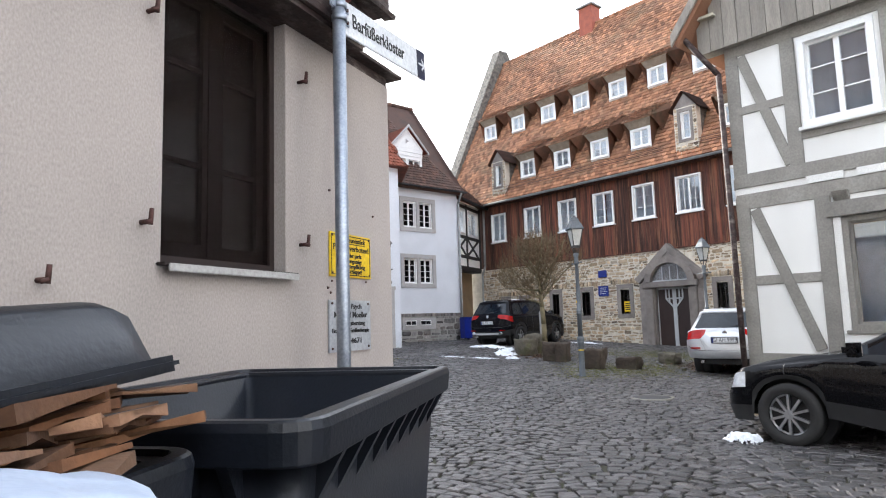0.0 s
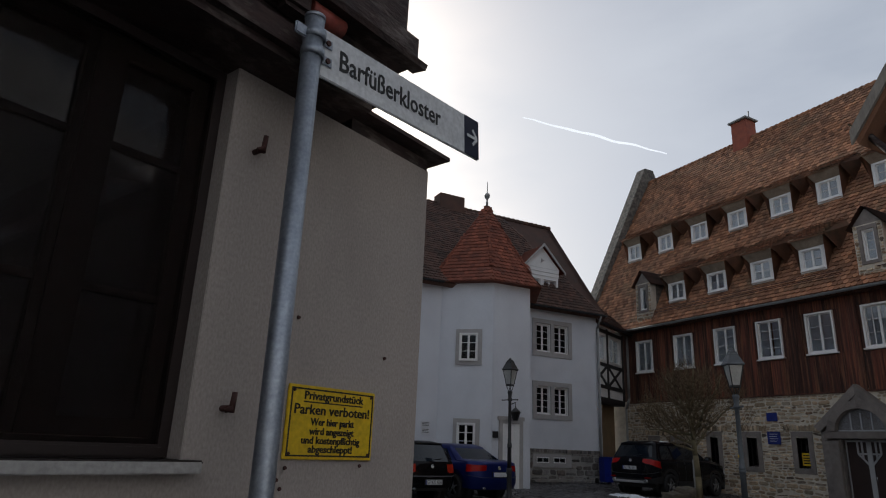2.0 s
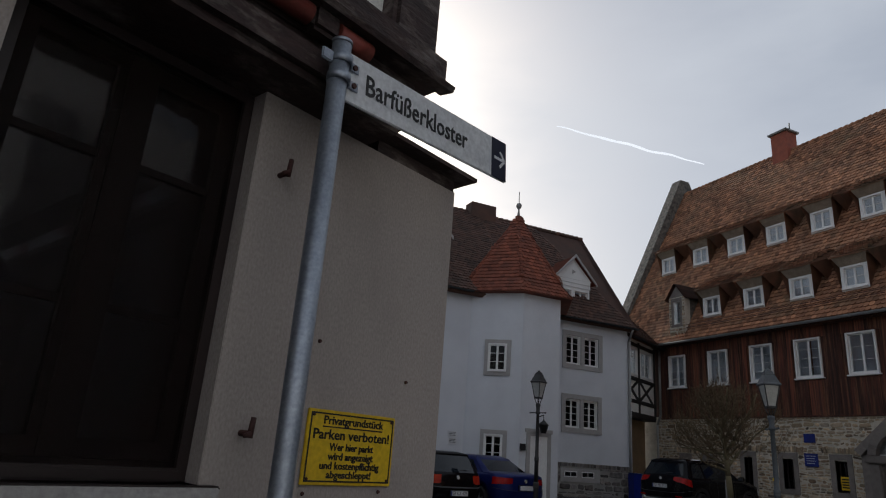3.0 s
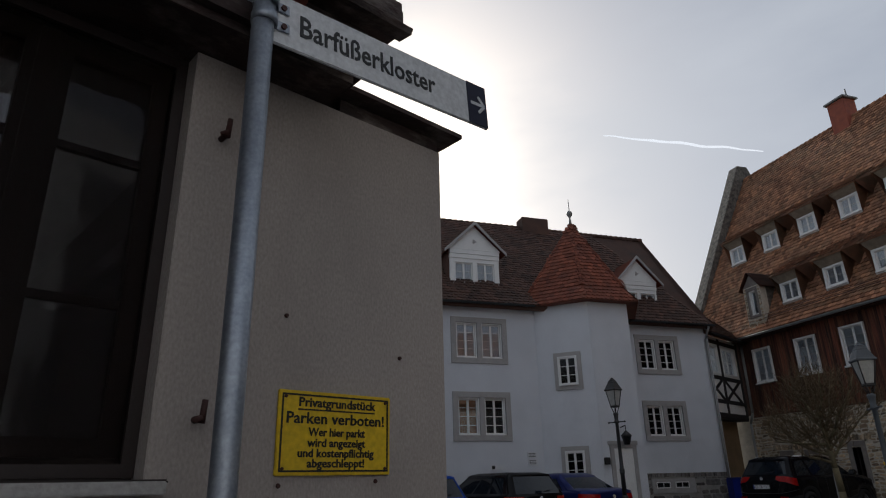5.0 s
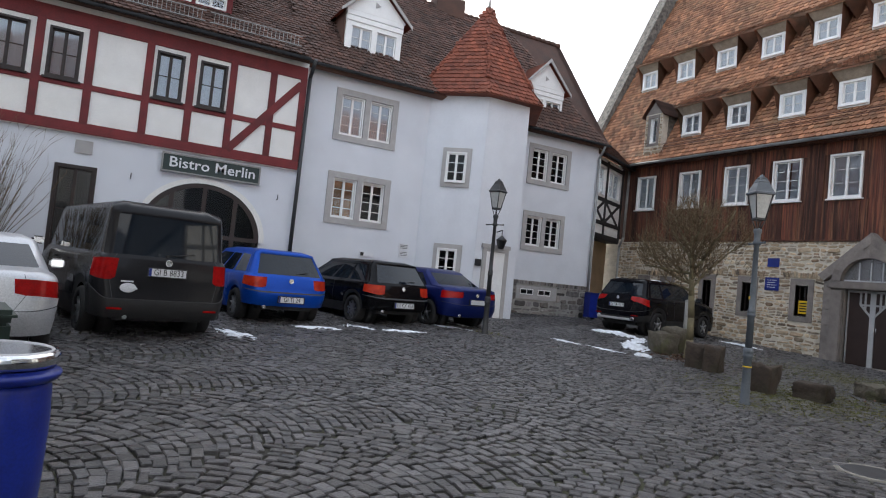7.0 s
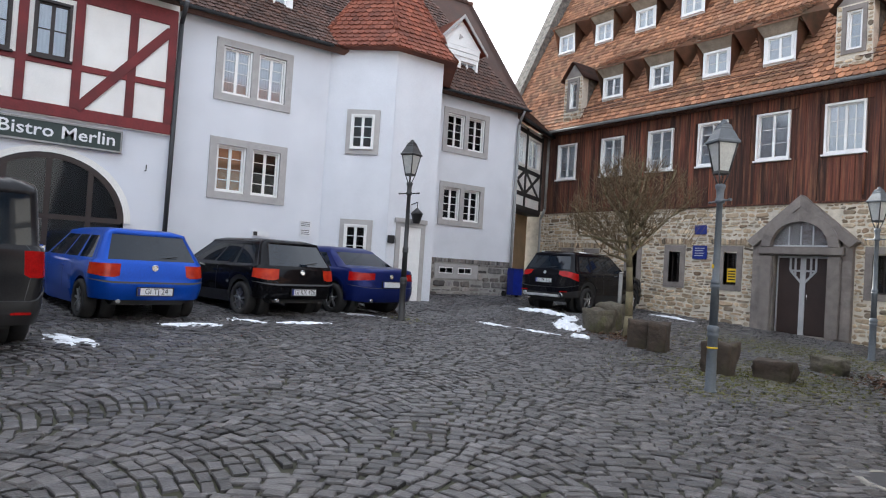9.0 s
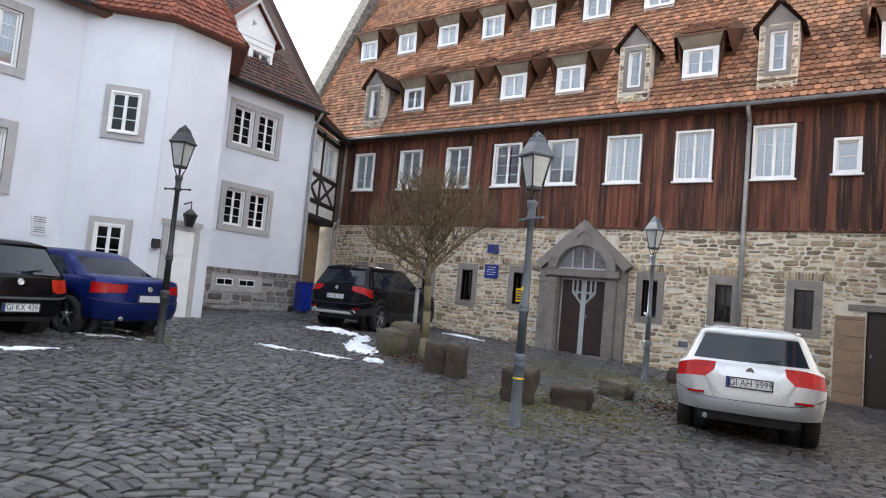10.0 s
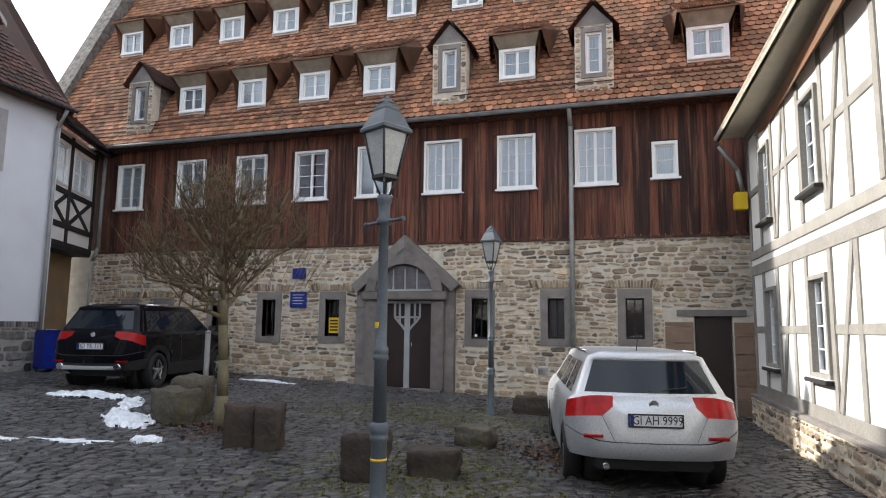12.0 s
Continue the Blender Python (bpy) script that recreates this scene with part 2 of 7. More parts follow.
    leaf=mat("dead_leaves", (0.12, 0.062, 0.035), (0.08, 0.045, 0.03), 0.9, 9, 0.1, 40, vary=0.4),
    curtain=mat("white_curtain", (0.85, 0.87, 0.9), (0.76, 0.79, 0.83), 0.9, 8, 0.1, 60),
    curtain_blue=mat("pale_blue_pleated_curtain", (0.50, 0.60, 0.74), (0.40, 0.50, 0.64), 0.9, 8, 0.1, 60),
    eaves=mat("cream_eaves_boards", (0.5, 0.45, 0.36), (0.40, 0.36, 0.29), 0.8, 3, 0.2, 40, vary=0.1, dirt=0.3, dirt_col=(0.25, 0.22, 0.18)),
    curtain_warm=mat("orange_brown_curtain", (0.45, 0.2, 0.09), (0.33, 0.13, 0.06), 0.9, 8, 0.1, 60),
    screen=screen_mat(),
    pane=glass("window_glass", (0.92, 0.95, 0.98), 0.09),
    pane_dark=glass("dark_window_glass", (0.25, 0.27, 0.29), 0.025),
    pane_near=glass("old_window_glass", (0.35, 0.36, 0.38), 0.10),
    lampglass=mat("frosted_lantern_glass", (0.42, 0.43, 0.42), (0.33, 0.34, 0.33), 0.3, 8, 0.05, 60),
    door=mat("dark_brown_door_leaf", (0.035, 0.021, 0.018), (0.026, 0.016, 0.014), 0.5, 3, 0.1, 60),
    ltgrey=mat("light_grey_metal", (0.48, 0.49, 0.5), (0.42, 0.43, 0.44), 0.4, 3, 0.05, 60, metal=0.3),
    yellow=mat("yellow_enamel", (0.72, 0.49, 0.015), (0.66, 0.44, 0.015), 0.4, 6, 0.03, 60, dirt=0.08),
    black_ink=mat("black_lettering", (0.015, 0.015, 0.016), (0.02, 0.02, 0.02), 0.5, 6, 0, 60),
    signwhite=mat("white_sign_enamel", (0.66, 0.67, 0.69), (0.6, 0.61, 0.63), 0.4, 6, 0.03, 60),
    signblue=mat("dark_blue_enamel", (0.012, 0.014, 0.04), (0.012, 0.014, 0.035), 0.4, 6, 0.03, 60),
    plateblue=mat("blue_plaque_enamel", (0.012, 0.028, 0.2), (0.012, 0.025, 0.16), 0.35, 6, 0.03, 60),
    signgrey=mat("brushed_grey_plate", (0.40, 0.41, 0.43), (0.34, 0.35, 0.37), 0.45, 6, 0.03, 60, dirt=0.15, metal=0.2),
    signgreen=mat("dark_green_sign_paint", (0.012, 0.026, 0.024), (0.015, 0.03, 0.028), 0.45, 6, 0.03, 60),
    bin=mat("anthracite_bin_plastic", (0.008, 0.010, 0.016), (0.006, 0.008, 0.012), 0.38, 12, 0.12, 90, dirt=0.15, dirt_col=(0.03, 0.03, 0.035), spec=0.35),
    bin_green=mat("dark_green_bin_plastic", (0.012, 0.03, 0.022), (0.01, 0.024, 0.018), 0.45, 12, 0.12, 90),
    drum=mat("blue_drum_plastic", (0.012, 0.028, 0.26), (0.01, 0.02, 0.19), 0.35, 6, 0.06, 60, dirt=0.25, dirt_col=(0.02, 0.03, 0.1)),
    card=mat("brown_cardboard", (0.20, 0.095, 0.045), (0.10, 0.05, 0.028), 0.9, 9, 0.3, 60, vary=0.6, third=[(0.7, 0.66, 0.62), (1.0, 0.9, 0.8), (0.4, 0.38, 0.36), (1.3, 1.5, 1.8)]),
    bag=mat("white_plastic_bag", (0.5, 0.57, 0.70), (0.42, 0.49, 0.62), 0.35, 5, 0.25, 9, dist=0.05),
    brick_red=mat("red_brick", (0.3, 0.09, 0.055), (0.22, 0.07, 0.05), 0.9, 5, 0.3, 60, vary=0.2),
    floor_int=mat("interior_plaster", (0.3, 0.29, 0.27), (0.25, 0.24, 0.23), 0.9, 2, 0.1, 60),
    rubber=mat("tyre_rubber", (0.016, 0.016, 0.017), (0.022, 0.021, 0.021), 0.8, 20, 0.2, 80),
    rim=mat("alloy_rim", (0.5, 0.51, 0.53), (0.4, 0.41, 0.43), 0.35, 9, 0.02, 60, metal=0.9),
    chrome=mat("chrome", (0.7, 0.71, 0.72), (0.6, 0.61, 0.62), 0.12, 9, 0.0, 60, metal=1.0),
    red_lens=mat("red_lamp_lens", (0.36, 0.006, 0.006), (0.22, 0.004, 0.004), 0.15, 9, 0.0, 60, spec=0.2),
    orange_lens=mat("red_orange_lamp_lens", (0.44, 0.035, 0.010), (0.26, 0.010, 0.006), 0.15, 9, 0.0, 60, spec=0.2),
    clear_lens=mat("clear_lamp_lens", (0.6, 0.62, 0.65), (0.4, 0.42, 0.45), 0.1, 9, 0.0, 60, coat=0.6),
    carglass=mat("tinted_car_glass", (0.010, 0.014, 0.020), (0.006, 0.010, 0.016), 0.03, 2, 0.0, 60, spec=0.3, coat=0.05),
)


def paint(name, a, rough=0.28, metal=0.3):
    return mat(name, a, tuple(c * 0.9 for c in a), rough, 2.0, 0.0, 60, metal=metal, coat=0.06, spec=0.12 if max(a) < 0.05 else 0.22, dirt=0.1, dirt_col=tuple(0.7 * c + 0.003 for c in a))


# ---- building helpers ----
def bx(bm, x0, x1, y0, y1, z0, z1, m=None):
    v = [bm.verts.new((m @ Vector(c)) if m else c) for c in ((x0, y0, z0), (x1, y0, z0), (x1, y1, z0), (x0, y1, z0), (x0, y0, z1), (x1, y0, z1), (x1, y1, z1), (x0, y1, z1))]
    for f in ((0, 3, 2, 1), (4, 5, 6, 7), (0, 1, 5, 4), (1, 2, 6, 5), (2, 3, 7, 6), (3, 0, 4, 7)):
        bm.faces.new([v[i] for i in f])
    return v


def box(x0, x1, y0, y1, z0, z1, bev=0.0, m=None):
    bm = bmesh.new()
    bx(bm, x0, x1, y0, y1, z0, z1, m)
    if bev:
        bmesh.ops.bevel(bm, geom=list(bm.edges), offset=bev, segments=2, affect="EDGES")
    return bm


def prism(pts, d0, d1, axis="y", bm=None):
    """A polygon of (a, b) pairs drawn out from d0 to d1 along an axis."""
    bm = bm or bmesh.new()
    put = {"y": lambda a, b, d: (a, d, b), "z": lambda a, b, d: (a, b, d), "x": lambda a, b, d: (d, a, b)}[axis]
    lo, hi = [bm.verts.new(put(a, b, d0)) for a, b in pts], [bm.verts.new(put(a, b, d1)) for a, b in pts]
    bm.faces.new(lo)
    bm.faces.new(hi[::-1])
    for i in range(len(pts)):
        j = (i + 1) % len(pts)
        bm.faces.new((lo[j], lo[i], hi[i], hi[j]))
    bmesh.ops.recalc_face_normals(bm, faces=bm.faces)
    return bm


def tube(bm, p0, p1, r0, r1=None, seg=10):
    r1 = r0 if r1 is None else r1
    p0, p1 = Vector(p0), Vector(p1)
    q = (p1 - p0).to_track_quat("Z", "Y")
    a = [[bm.verts.new(p + q @ Vector((r * math.cos(2 * math.pi * i / seg), r * math.sin(2 * math.pi * i / seg), 0))) for i in range(seg)] for p, r in ((p0, r0), (p1, r1))]
    for i in range(seg):
        j = (i + 1) % seg
        bm.faces.new((a[0][i], a[0][j], a[1][j], a[1][i])).smooth = True
    bm.faces.new(a[0][::-1])
    bm.faces.new(a[1])
    return bm


def lathe(profile, seg=16, bm=None, m=None, smooth=True, turn=0.0):
    bm = bm or bmesh.new()
    rings = []
    for r, z in profile:
        rings.append([bm.verts.new((m or Matrix()) @ Vector((max(r, 1e-4) * math.cos(2 * math.pi * i / seg + turn), max(r, 1e-4) * math.sin(2 * math.pi * i / seg + turn), z))) for i in range(seg)])
    for a, b in zip(rings, rings[1:]):
        for i in range(seg):
            j = (i + 1) % seg
            bm.faces.new((a[i], a[j], b[j], b[i])).smooth = smooth
    bm.faces.new(rings[0][::-1])
    bm.faces.new(rings[-1])
    return bm


def hoop(profile, seg=28, m=None):
    """A closed profile turned about z, with no end caps."""
    bm = bmesh.new()
    rings = [[bm.verts.new((m or Matrix()) @ Vector((r * math.cos(2 * math.pi * i / seg), r * math.sin(2 * math.pi * i / seg), z))) for i in range(seg)] for r, z in profile]
    for a, b in zip(rings, rings[1:] + rings[:1]):
        for i in range(seg):
            j = (i + 1) % seg
            bm.faces.new((a[i], a[j], b[j], b[i])).smooth = True
    bmesh.ops.recalc_face_normals(bm, faces=bm.faces)
    return bm


def ring(bm, x0, x1, z0, z1, t, y0, y1):
    bx(bm, x0, x1, y0, y1, z0, z0 + t)
    bx(bm, x0, x1, y0, y1, z1 - t, z1)
    bx(bm, x0, x0 + t, y0, y1, z0 + t, z1 - t)
    bx(bm, x1 - t, x1, y0, y1, z0 + t, z1 - t)


def as_mesh(name, bm, material):
    me = bpy.data.meshes.new(name)
    bm.to_mesh(me)
    bm.free()
    if material:
        me.materials.append(material)
    return me


def part(name, bm, material, parent, label="", at=None):
    me = bm if isinstance(bm, bpy.types.Mesh) else as_mesh(name, bm, material)
    ob = new(name, me)
    ob.parent = parent
    if at is not None:
        ob.matrix_basis = at
    return tagged(ob, label)


def thing(name, label, category, m=None, group="", kind="", bm=None, material=None):
    ob = new(name, as_mesh(name, bm, material) if bm else None)
    if m is not None:
        ob.matrix_basis = m
    return tagged(ob, label, category, group, kind)


def spot(x, y, z=0, turn=0, tilt=0, lean=0):
    return pose(x, y, z, tilt, lean, turn)


TEXTS = {}


def text_mesh(body, size, material, wide=1.0, align="CENTER", thick=0.001, span=0.0, bold=0.0):
    """Lettering in the built-in font as a mesh that stands upright in x and z and faces -y."""
    key = (body, size, material.name, wide, align, span, bold)
    if key not in TEXTS:
        cu = bpy.data.curves.new("lettering", "FONT")
        cu.body, cu.size, cu.extrude, cu.align_x, cu.align_y, cu.resolution_u = body, size, thick, align, "CENTER", 2
        cu.offset = bold
        tmp = new("lettering", cu)
        me = bpy.data.meshes.new_from_object(tmp.evaluated_get(bpy.context.evaluated_depsgraph_get()))
        bpy.data.objects.remove(tmp)
        if span:
            xs = [v.co.x for v in me.vertices]
            wide = span / (max(xs) - min(xs))
        me.transform(pose(0, 0, 0, 90) @ Matrix.Diagonal((wide, 1, 1, 1)))
        me.materials.clear()
        me.materials.append(material)
        TEXTS[key] = me
    return TEXTS[key]


def ground_z(x, y):
    """The yard falls gently from the white house to the street."""
    s = 0.04 - 0.045 * min(x, 7.5)
    if x > 6.0:
        k = min((x - 6.0) / 3.0, 1.0)
        s = (0.04 - 0.27) - 0.07 * k * (2 - k)
    return s


def wall_bm(x0, x1, z0, z1, t, holes, y=0.0, bm=None):
    """A wall of thickness t behind the plane y, with rectangular holes (x0, x1, z0, z1) through it."""
    bm = bm or bmesh.new()
    xs = sorted({x0, x1, *[min(max(v, x0), x1) for h in holes for v in h[:2]]})
    zs = sorted({z0, z1, *[min(max(v, z0), z1) for h in holes for v in h[2:4]]})
    solid = {}
    for i in range(len(xs) - 1):
        for k in range(len(zs) - 1):
            cx, cz = (xs[i] + xs[i + 1]) / 2, (zs[k] + zs[k + 1]) / 2
            solid[i, k] = not any(h[0] < cx < h[1] and h[2] < cz < h[3] for h in holes)
    quad = lambda *c: bm.faces.new([bm.verts.new(p) for p in c])
    for (i, k), s in solid.items():
        if not s:
            continue
        a, b, c, d = xs[i], xs[i + 1], zs[k], zs[k + 1]
        quad((a, y, c), (b, y, c), (b, y, d), (a, y, d))
        quad((b, y + t, c), (a, y + t, c), (a, y + t, d), (b, y + t, d))
        if not solid.get((i - 1, k)):
            quad((a, y + t, c), (a, y, c), (a, y, d), (a, y + t, d))
        if not solid.get((i + 1, k)):
            quad((b, y, c), (b, y + t, c), (b, y + t, d), (b, y, d))
        if not solid.get((i, k - 1)):
            quad((a, y + t, c), (b, y + t, c), (b, y, c), (a, y, c))
        if not solid.get((i, k + 1)):
            quad((a, y, d), (b, y, d), (b, y + t, d), (a, y + t, d))
    bmesh.ops.remove_doubles(bm, verts=bm.verts, dist=1e-4)
    return bm


WINDOWS = {}


def window(parent, x, z, w, h, y=0.0, leaves=2, rows=3, cols=1, casing=0.06, frame_m="winwhite", case_m="winwhite", curtain=None, sill=True, pane="pane", proud=0.03, label="", drop=0.5):
    """A casement window whose lower left corner is at (x, z) on its wall: casing, leaves with bars, panes, sill."""
    key = (w, h, leaves, rows, cols, casing, frame_m, case_m, pane, proud)
    if key not in WINDOWS:
        bm = bmesh.new()
        ring(bm, 0, w, 0, h, casing, -proud, 0.14)
        case = as_mesh("window", bm, M[case_m])
        lw = (w - 2 * casing) / leaves
        bm = bmesh.new()
        hh = h - 2 * casing
        ring(bm, 0, lw, 0, hh, 0.034, 0.0, 0.05)
        for r in range(1, rows):
            bx(bm, 0.034, lw - 0.034, 0.01, 0.04, hh * r / rows - 0.009, hh * r / rows + 0.009)
        for c in range(1, cols):
            bx(bm, lw * c / cols - 0.012, lw * c / cols + 0.012, 0.012, 0.038, 0.034, hh - 0.034)
        sash = as_mesh("sash", bm, M[frame_m])
        bm = box(0.03, lw - 0.03, 0.022, 0.028, 0.03, hh - 0.03)
        WINDOWS[key] = case, sash, as_mesh("pane", bm, M[pane]), lw
    case, sash, glass_me, lw = WINDOWS[key]
    win = part("window", case, None, parent, label, Matrix.Translation((x, y, z)))
    for i in range(leaves):
        at = Matrix.Translation((casing + i * lw, 0.035, casing))
        part("sash", sash, None, win, "", at)
        p = part("pane", glass_me, None, win, "", at)
        p.visible_shadow = False
    if sill:
        part("sill", box(-0.05, w + 0.05, -proud - 0.05, 0.05, -0.05, 0.0, 0.008), M[frame_m], win)
    if curtain:
        bm = bmesh.new()
        n = 14
        for side in ((0.03, 0.5) if drop >= 0.5 else (0.03, 0.42)), ((0.5, 0.97) if drop >= 0.5 else (0.58, 0.97)):
            vs = [[bm.verts.new((w * (side[0] + (side[1] - side[0]) * i / n), 0.105 + 0.012 * math.sin(i * 2.2), zz)) for zz in (h * 0.04, h * 0.96)] for i in range(n + 1)]
            for a, b in zip(vs, vs[1:]):
                bm.faces.new((a[0], b[0], b[1], a[1])).smooth = True
        bmesh.ops.solidify(bm, geom=list(bm.faces), thickness=0.004)
        part("curtain", bm, M[curtain], win)
    return win


def tile_roof(parent, origin, along, up, width, length, material, tw=0.175, th=0.165, pieces=0, keep=None, lift=0.02):
    """Overlapping round-ended tiles on a slope. origin: the eave's lower left corner; along, up: unit vectors of the slope."""
    along, up, o = Vector(along).normalized(), Vector(up).normalized(), Vector(origin)
    nrm = along.cross(up).normalized()
    rows, cols = int(length / th), int(width / tw)
    shape = [(-0.47, 0.42), (-0.32, 0.12), (0, 0.0), (0.32, 0.12), (0.47, 0.42), (0.48, 1.15), (-0.48, 1.15)]
    verts, faces, made = [], [], 0
    base = Matrix((along, up, nrm)).transposed()
    one = None
    for r in range(rows):
        for c in range(cols + 1):
            u, v = (c + (0.5 if r % 2 else 0)) * tw, r * th
            if u > width:
                continue
            p = o + along * u + up * v
            if keep and not keep(p + up * th * 0.6):
                continue
            k = random.uniform(0.9, 1.25)
            if made < pieces and 0.02 * r < 1:
                if one is None:
                    bm = bmesh.new()
                    top = [bm.verts.new((a * tw, b * th, 0.04 - 0.026 * b)) for a, b in shape]
                    low = [bm.verts.new((a * tw, b * th, 0.01 - 0.02 * b)) for a, b in shape[:5]]
                    bm.faces.new(top)
                    for i in range(4):
                        bm.faces.new((low[i], low[i + 1], top[i + 1], top[i]))
                    one = as_mesh("roof_tile", bm, material)
                t = part("roof_tile", one, None, parent)
                t.matrix_basis = Matrix.LocRotScale(p + nrm * lift, (base @ Euler((random.uniform(-0.02, 0.02), 0, random.uniform(-0.03, 0.03))).to_matrix()).to_quaternion(), (1, 1, k))
                made += 1
                continue
            s = len(verts)
            for a, b in shape:
                verts.append(p + along * (a * tw + random.uniform(-0.004, 0.004)) + up * (b * th) + nrm * (lift + 0.04 * k - 0.026 * b))
            for a, b in shape[:5]:
                verts.append(p + along * (a * tw) + up * (b * th) + nrm * (lift + 0.008 - 0.02 * b))
            faces.append(tuple(range(s, s + 7)))
            faces += [(s + 7 + i, s + 8 + i, s + 1 + i, s + i) for i in range(4)]
    me = bpy.data.meshes.new("roof_tiles")
    me.from_pydata(verts, [], faces)
    me.materials.append(material)
    return tagged(part("roof_tiles", me, None, parent), kind="stuff")


def rubble(parent, x0, x1, z0, z1, holes, pieces=0, y=0.0, lo=0.08, hi=0.17, material="stone", near=0.0, base=None, warp=False):
    """Courses of uneven stones standing proud of the mortar, left out where holes are."""
    verts, faces, made, z = [], [], 0, z0
    while z < z1 - 0.03:
        h = min(random.uniform(lo, hi), z1 - z)
        x = x0
        while x < x1 - 0.02:
            w = min(random.uniform(0.8, 3.0) * h + 0.05, x1 - x)
            if x1 - x - w < 0.06:
                w = x1 - x
            a, b, c, d = x, x + w, z, z + h
            if random.random() < 0.3 and h > 0.1:
                c, d = (z, z + h * 0.55) if random.random() < 0.5 else (z + h * 0.4, z + h)
            x += w
            for hh in holes:
                if a < hh[1] and b > hh[0] and c < hh[3] and d > hh[2]:
                    if a < hh[0] - 0.05:
                        b = min(b, hh[0])
                    elif b > hh[1] + 0.05:
                        a = max(a, hh[1])
                    else:
                        a = b
            if b - a < 0.05:
                continue
            if base and c < base((a + b) / 2):
                continue
            g, e, j = 0.012, min(0.04, (b - a) * 0.26, (d - c) * 0.33), lambda s=0.014: random.uniform(-s, s)
            pr = random.uniform(0.006, 0.032)
            out = [(a + g + e, c + g), (b - g - e, c + g), (b - g, c + g + e), (b - g, d - g - e), (b - g - e, d - g), (a + g + e, d - g), (a + g, d - g - e), (a + g, c + g + e)]
            out = [(p + j(), q + j()) for p, q in out]
            mx, mz = (a + b) / 2, (c + d) / 2
            tl = random.uniform(-0.12, 0.12) * min(1.0, 0.15 / (b - a))
            out = [(mx + (p - mx) - (q - mz) * tl, mz + (q - mz) + (p - mx) * tl) for p, q in out]
            if warp:
                out = [(p, q + 0.055 * noise.noise(Vector((p * 1.3, q * 0.8, 4.0))) + 0.03 * noise.noise(Vector((p * 4.1, q * 2.5, 9.0)))) for p, q in out]
            vs = [(p, y + 0.004, q) for p, q in out] + [(mx + (p - mx) * 0.8, y - pr + j(0.005), mz + (q - mz) * 0.76) for p, q in out]
            fs = [tuple(range(8, 16))] + [(i, (i + 1) % 8, 8 + (i + 1) % 8, 8 + i) for i in range(8)]
            if made < pieces and abs(mx - near) < 3.2:
                me = bpy.data.meshes.new("stone")
                me.from_pydata(vs, [], fs)
                me.materials.append(M[material])
                part("stone", me, None, parent)
                made += 1
            else:
                s = len(verts)
                verts += vs
                faces += [tuple(s + i for i in f) for f in fs]
        z += h
    me = bpy.data.meshes.new("stones")
    me.from_pydata(verts, [], faces)
    me.materials.append(M[material])
    tagged(part("stones", me, None, parent), kind="stuff")


def beam(parent, x0, z0, x1, z1, w, material, y0=-0.025, y1=0.1, name="timber"):
    """One timber of width w from (x0, z0) to (x1, z1) in a wall's plane."""
    d = Vector((x1 - x0, 0, z1 - z0))
    n = d.length
    at = Matrix.Translation((x0, 0, z0)) @ Matrix.Rotation(-math.atan2(d.z, d.x), 4, "Y")
    k = random.uniform(-0.006, 0.006)
    return part(name, box(0, n, y0 + k, y1, -w / 2, w / 2, 0.008), material, parent, "", at)


def gutter(parent, x0, x1, y, z, material, r=0.065):
    bm = bmesh.new()
    n = 8
    rows = []
    for x in (x0, x1):
        rows.append([bm.verts.new((x, y - r * math.cos(math.pi * i / n), z - r * math.sin(math.pi * i / n))) for i in range(n + 1)])
    for i in range(n):
        bm.faces.new((rows[0][i], rows[1][i], rows[1][i + 1], rows[0][i + 1])).smooth = True
    bmesh.ops.solidify(bm, geom=list(bm.faces), thickness=0.006)
    return part("gutter", bm, material, parent)


def pipe(parent, pts, r, material, name="downpipe"):
    bm = bmesh.new()
    for a, b in zip(pts, pts[1:]):
        tube(bm, a, b, r, r, 10)
    for p in pts[1:-1]:
        bmesh.ops.create_uvsphere(bm, u_segments=10, v_segments=6, radius=r * 1.04, matrix=Matrix.Translation(p))
    return part(name, bm, material, parent)


# ---- monastery building: stone ground floor, boarded upper floor, steep roof ----
KX0, KX1, KZS, KZE = -11.5, 16.0, 3.62, 6.62
klo = thing("monastery_building", "long monastery building, rubble stone below, dark boards above, steep tiled roof", "building")
SLITS = [(-7.9, -7.6, 1.05, 2.0), (-6.75, -6.4, 1.05, 2.0), (-4.95, -4.6, 1.2, 2.16), (-3.38, -2.98, 1.2, 2.16), (-1.52, -1.12, 1.22, 2.16), (2.38, 2.77, 1.22, 2.18), (4.2, 4.58, 1.25, 2.18), (5.93, 6.33, 1.27, 2.18)]
KDOOR, KDOOR2 = (0.02, 1.4, -0.1, 2.13), (7.36, 8.12, -0.4, 1.78)
KWIN = [(-8.5, 0.92), (-6.38, 0.95), (-4.4, 0.95), (-2.57, 0.97), (-0.72, 0.95), (1.12, 0.98), (3.0, 0.94), (4.86, 0.94)]
kholes = SLITS + [KDOOR, KDOOR2]
kwin_holes = [(x, x + w, 4.8, 6.14) for x, w in KWIN] + [(6.58, 7.14, 4.88, 5.72)]
part("wall", wall_bm(KX0, KX1, -0.8, KZS, 0.6, kholes), M["mortar"], klo, "rubble stone wall with lime mortar")
part("upper_wall", wall_bm(KX0, KX1, KZS, KZE, 0.5, kwin_holes, y=0.02), M["board"], klo)
part("rear_wall", box(KX0, KX1, 9.0, 9.4, -0.8, KZE), M["mortar"], klo)
RIDGE_Y, RIDGE_Z = 4.5, 15.75
EAVE_Y = -0.42
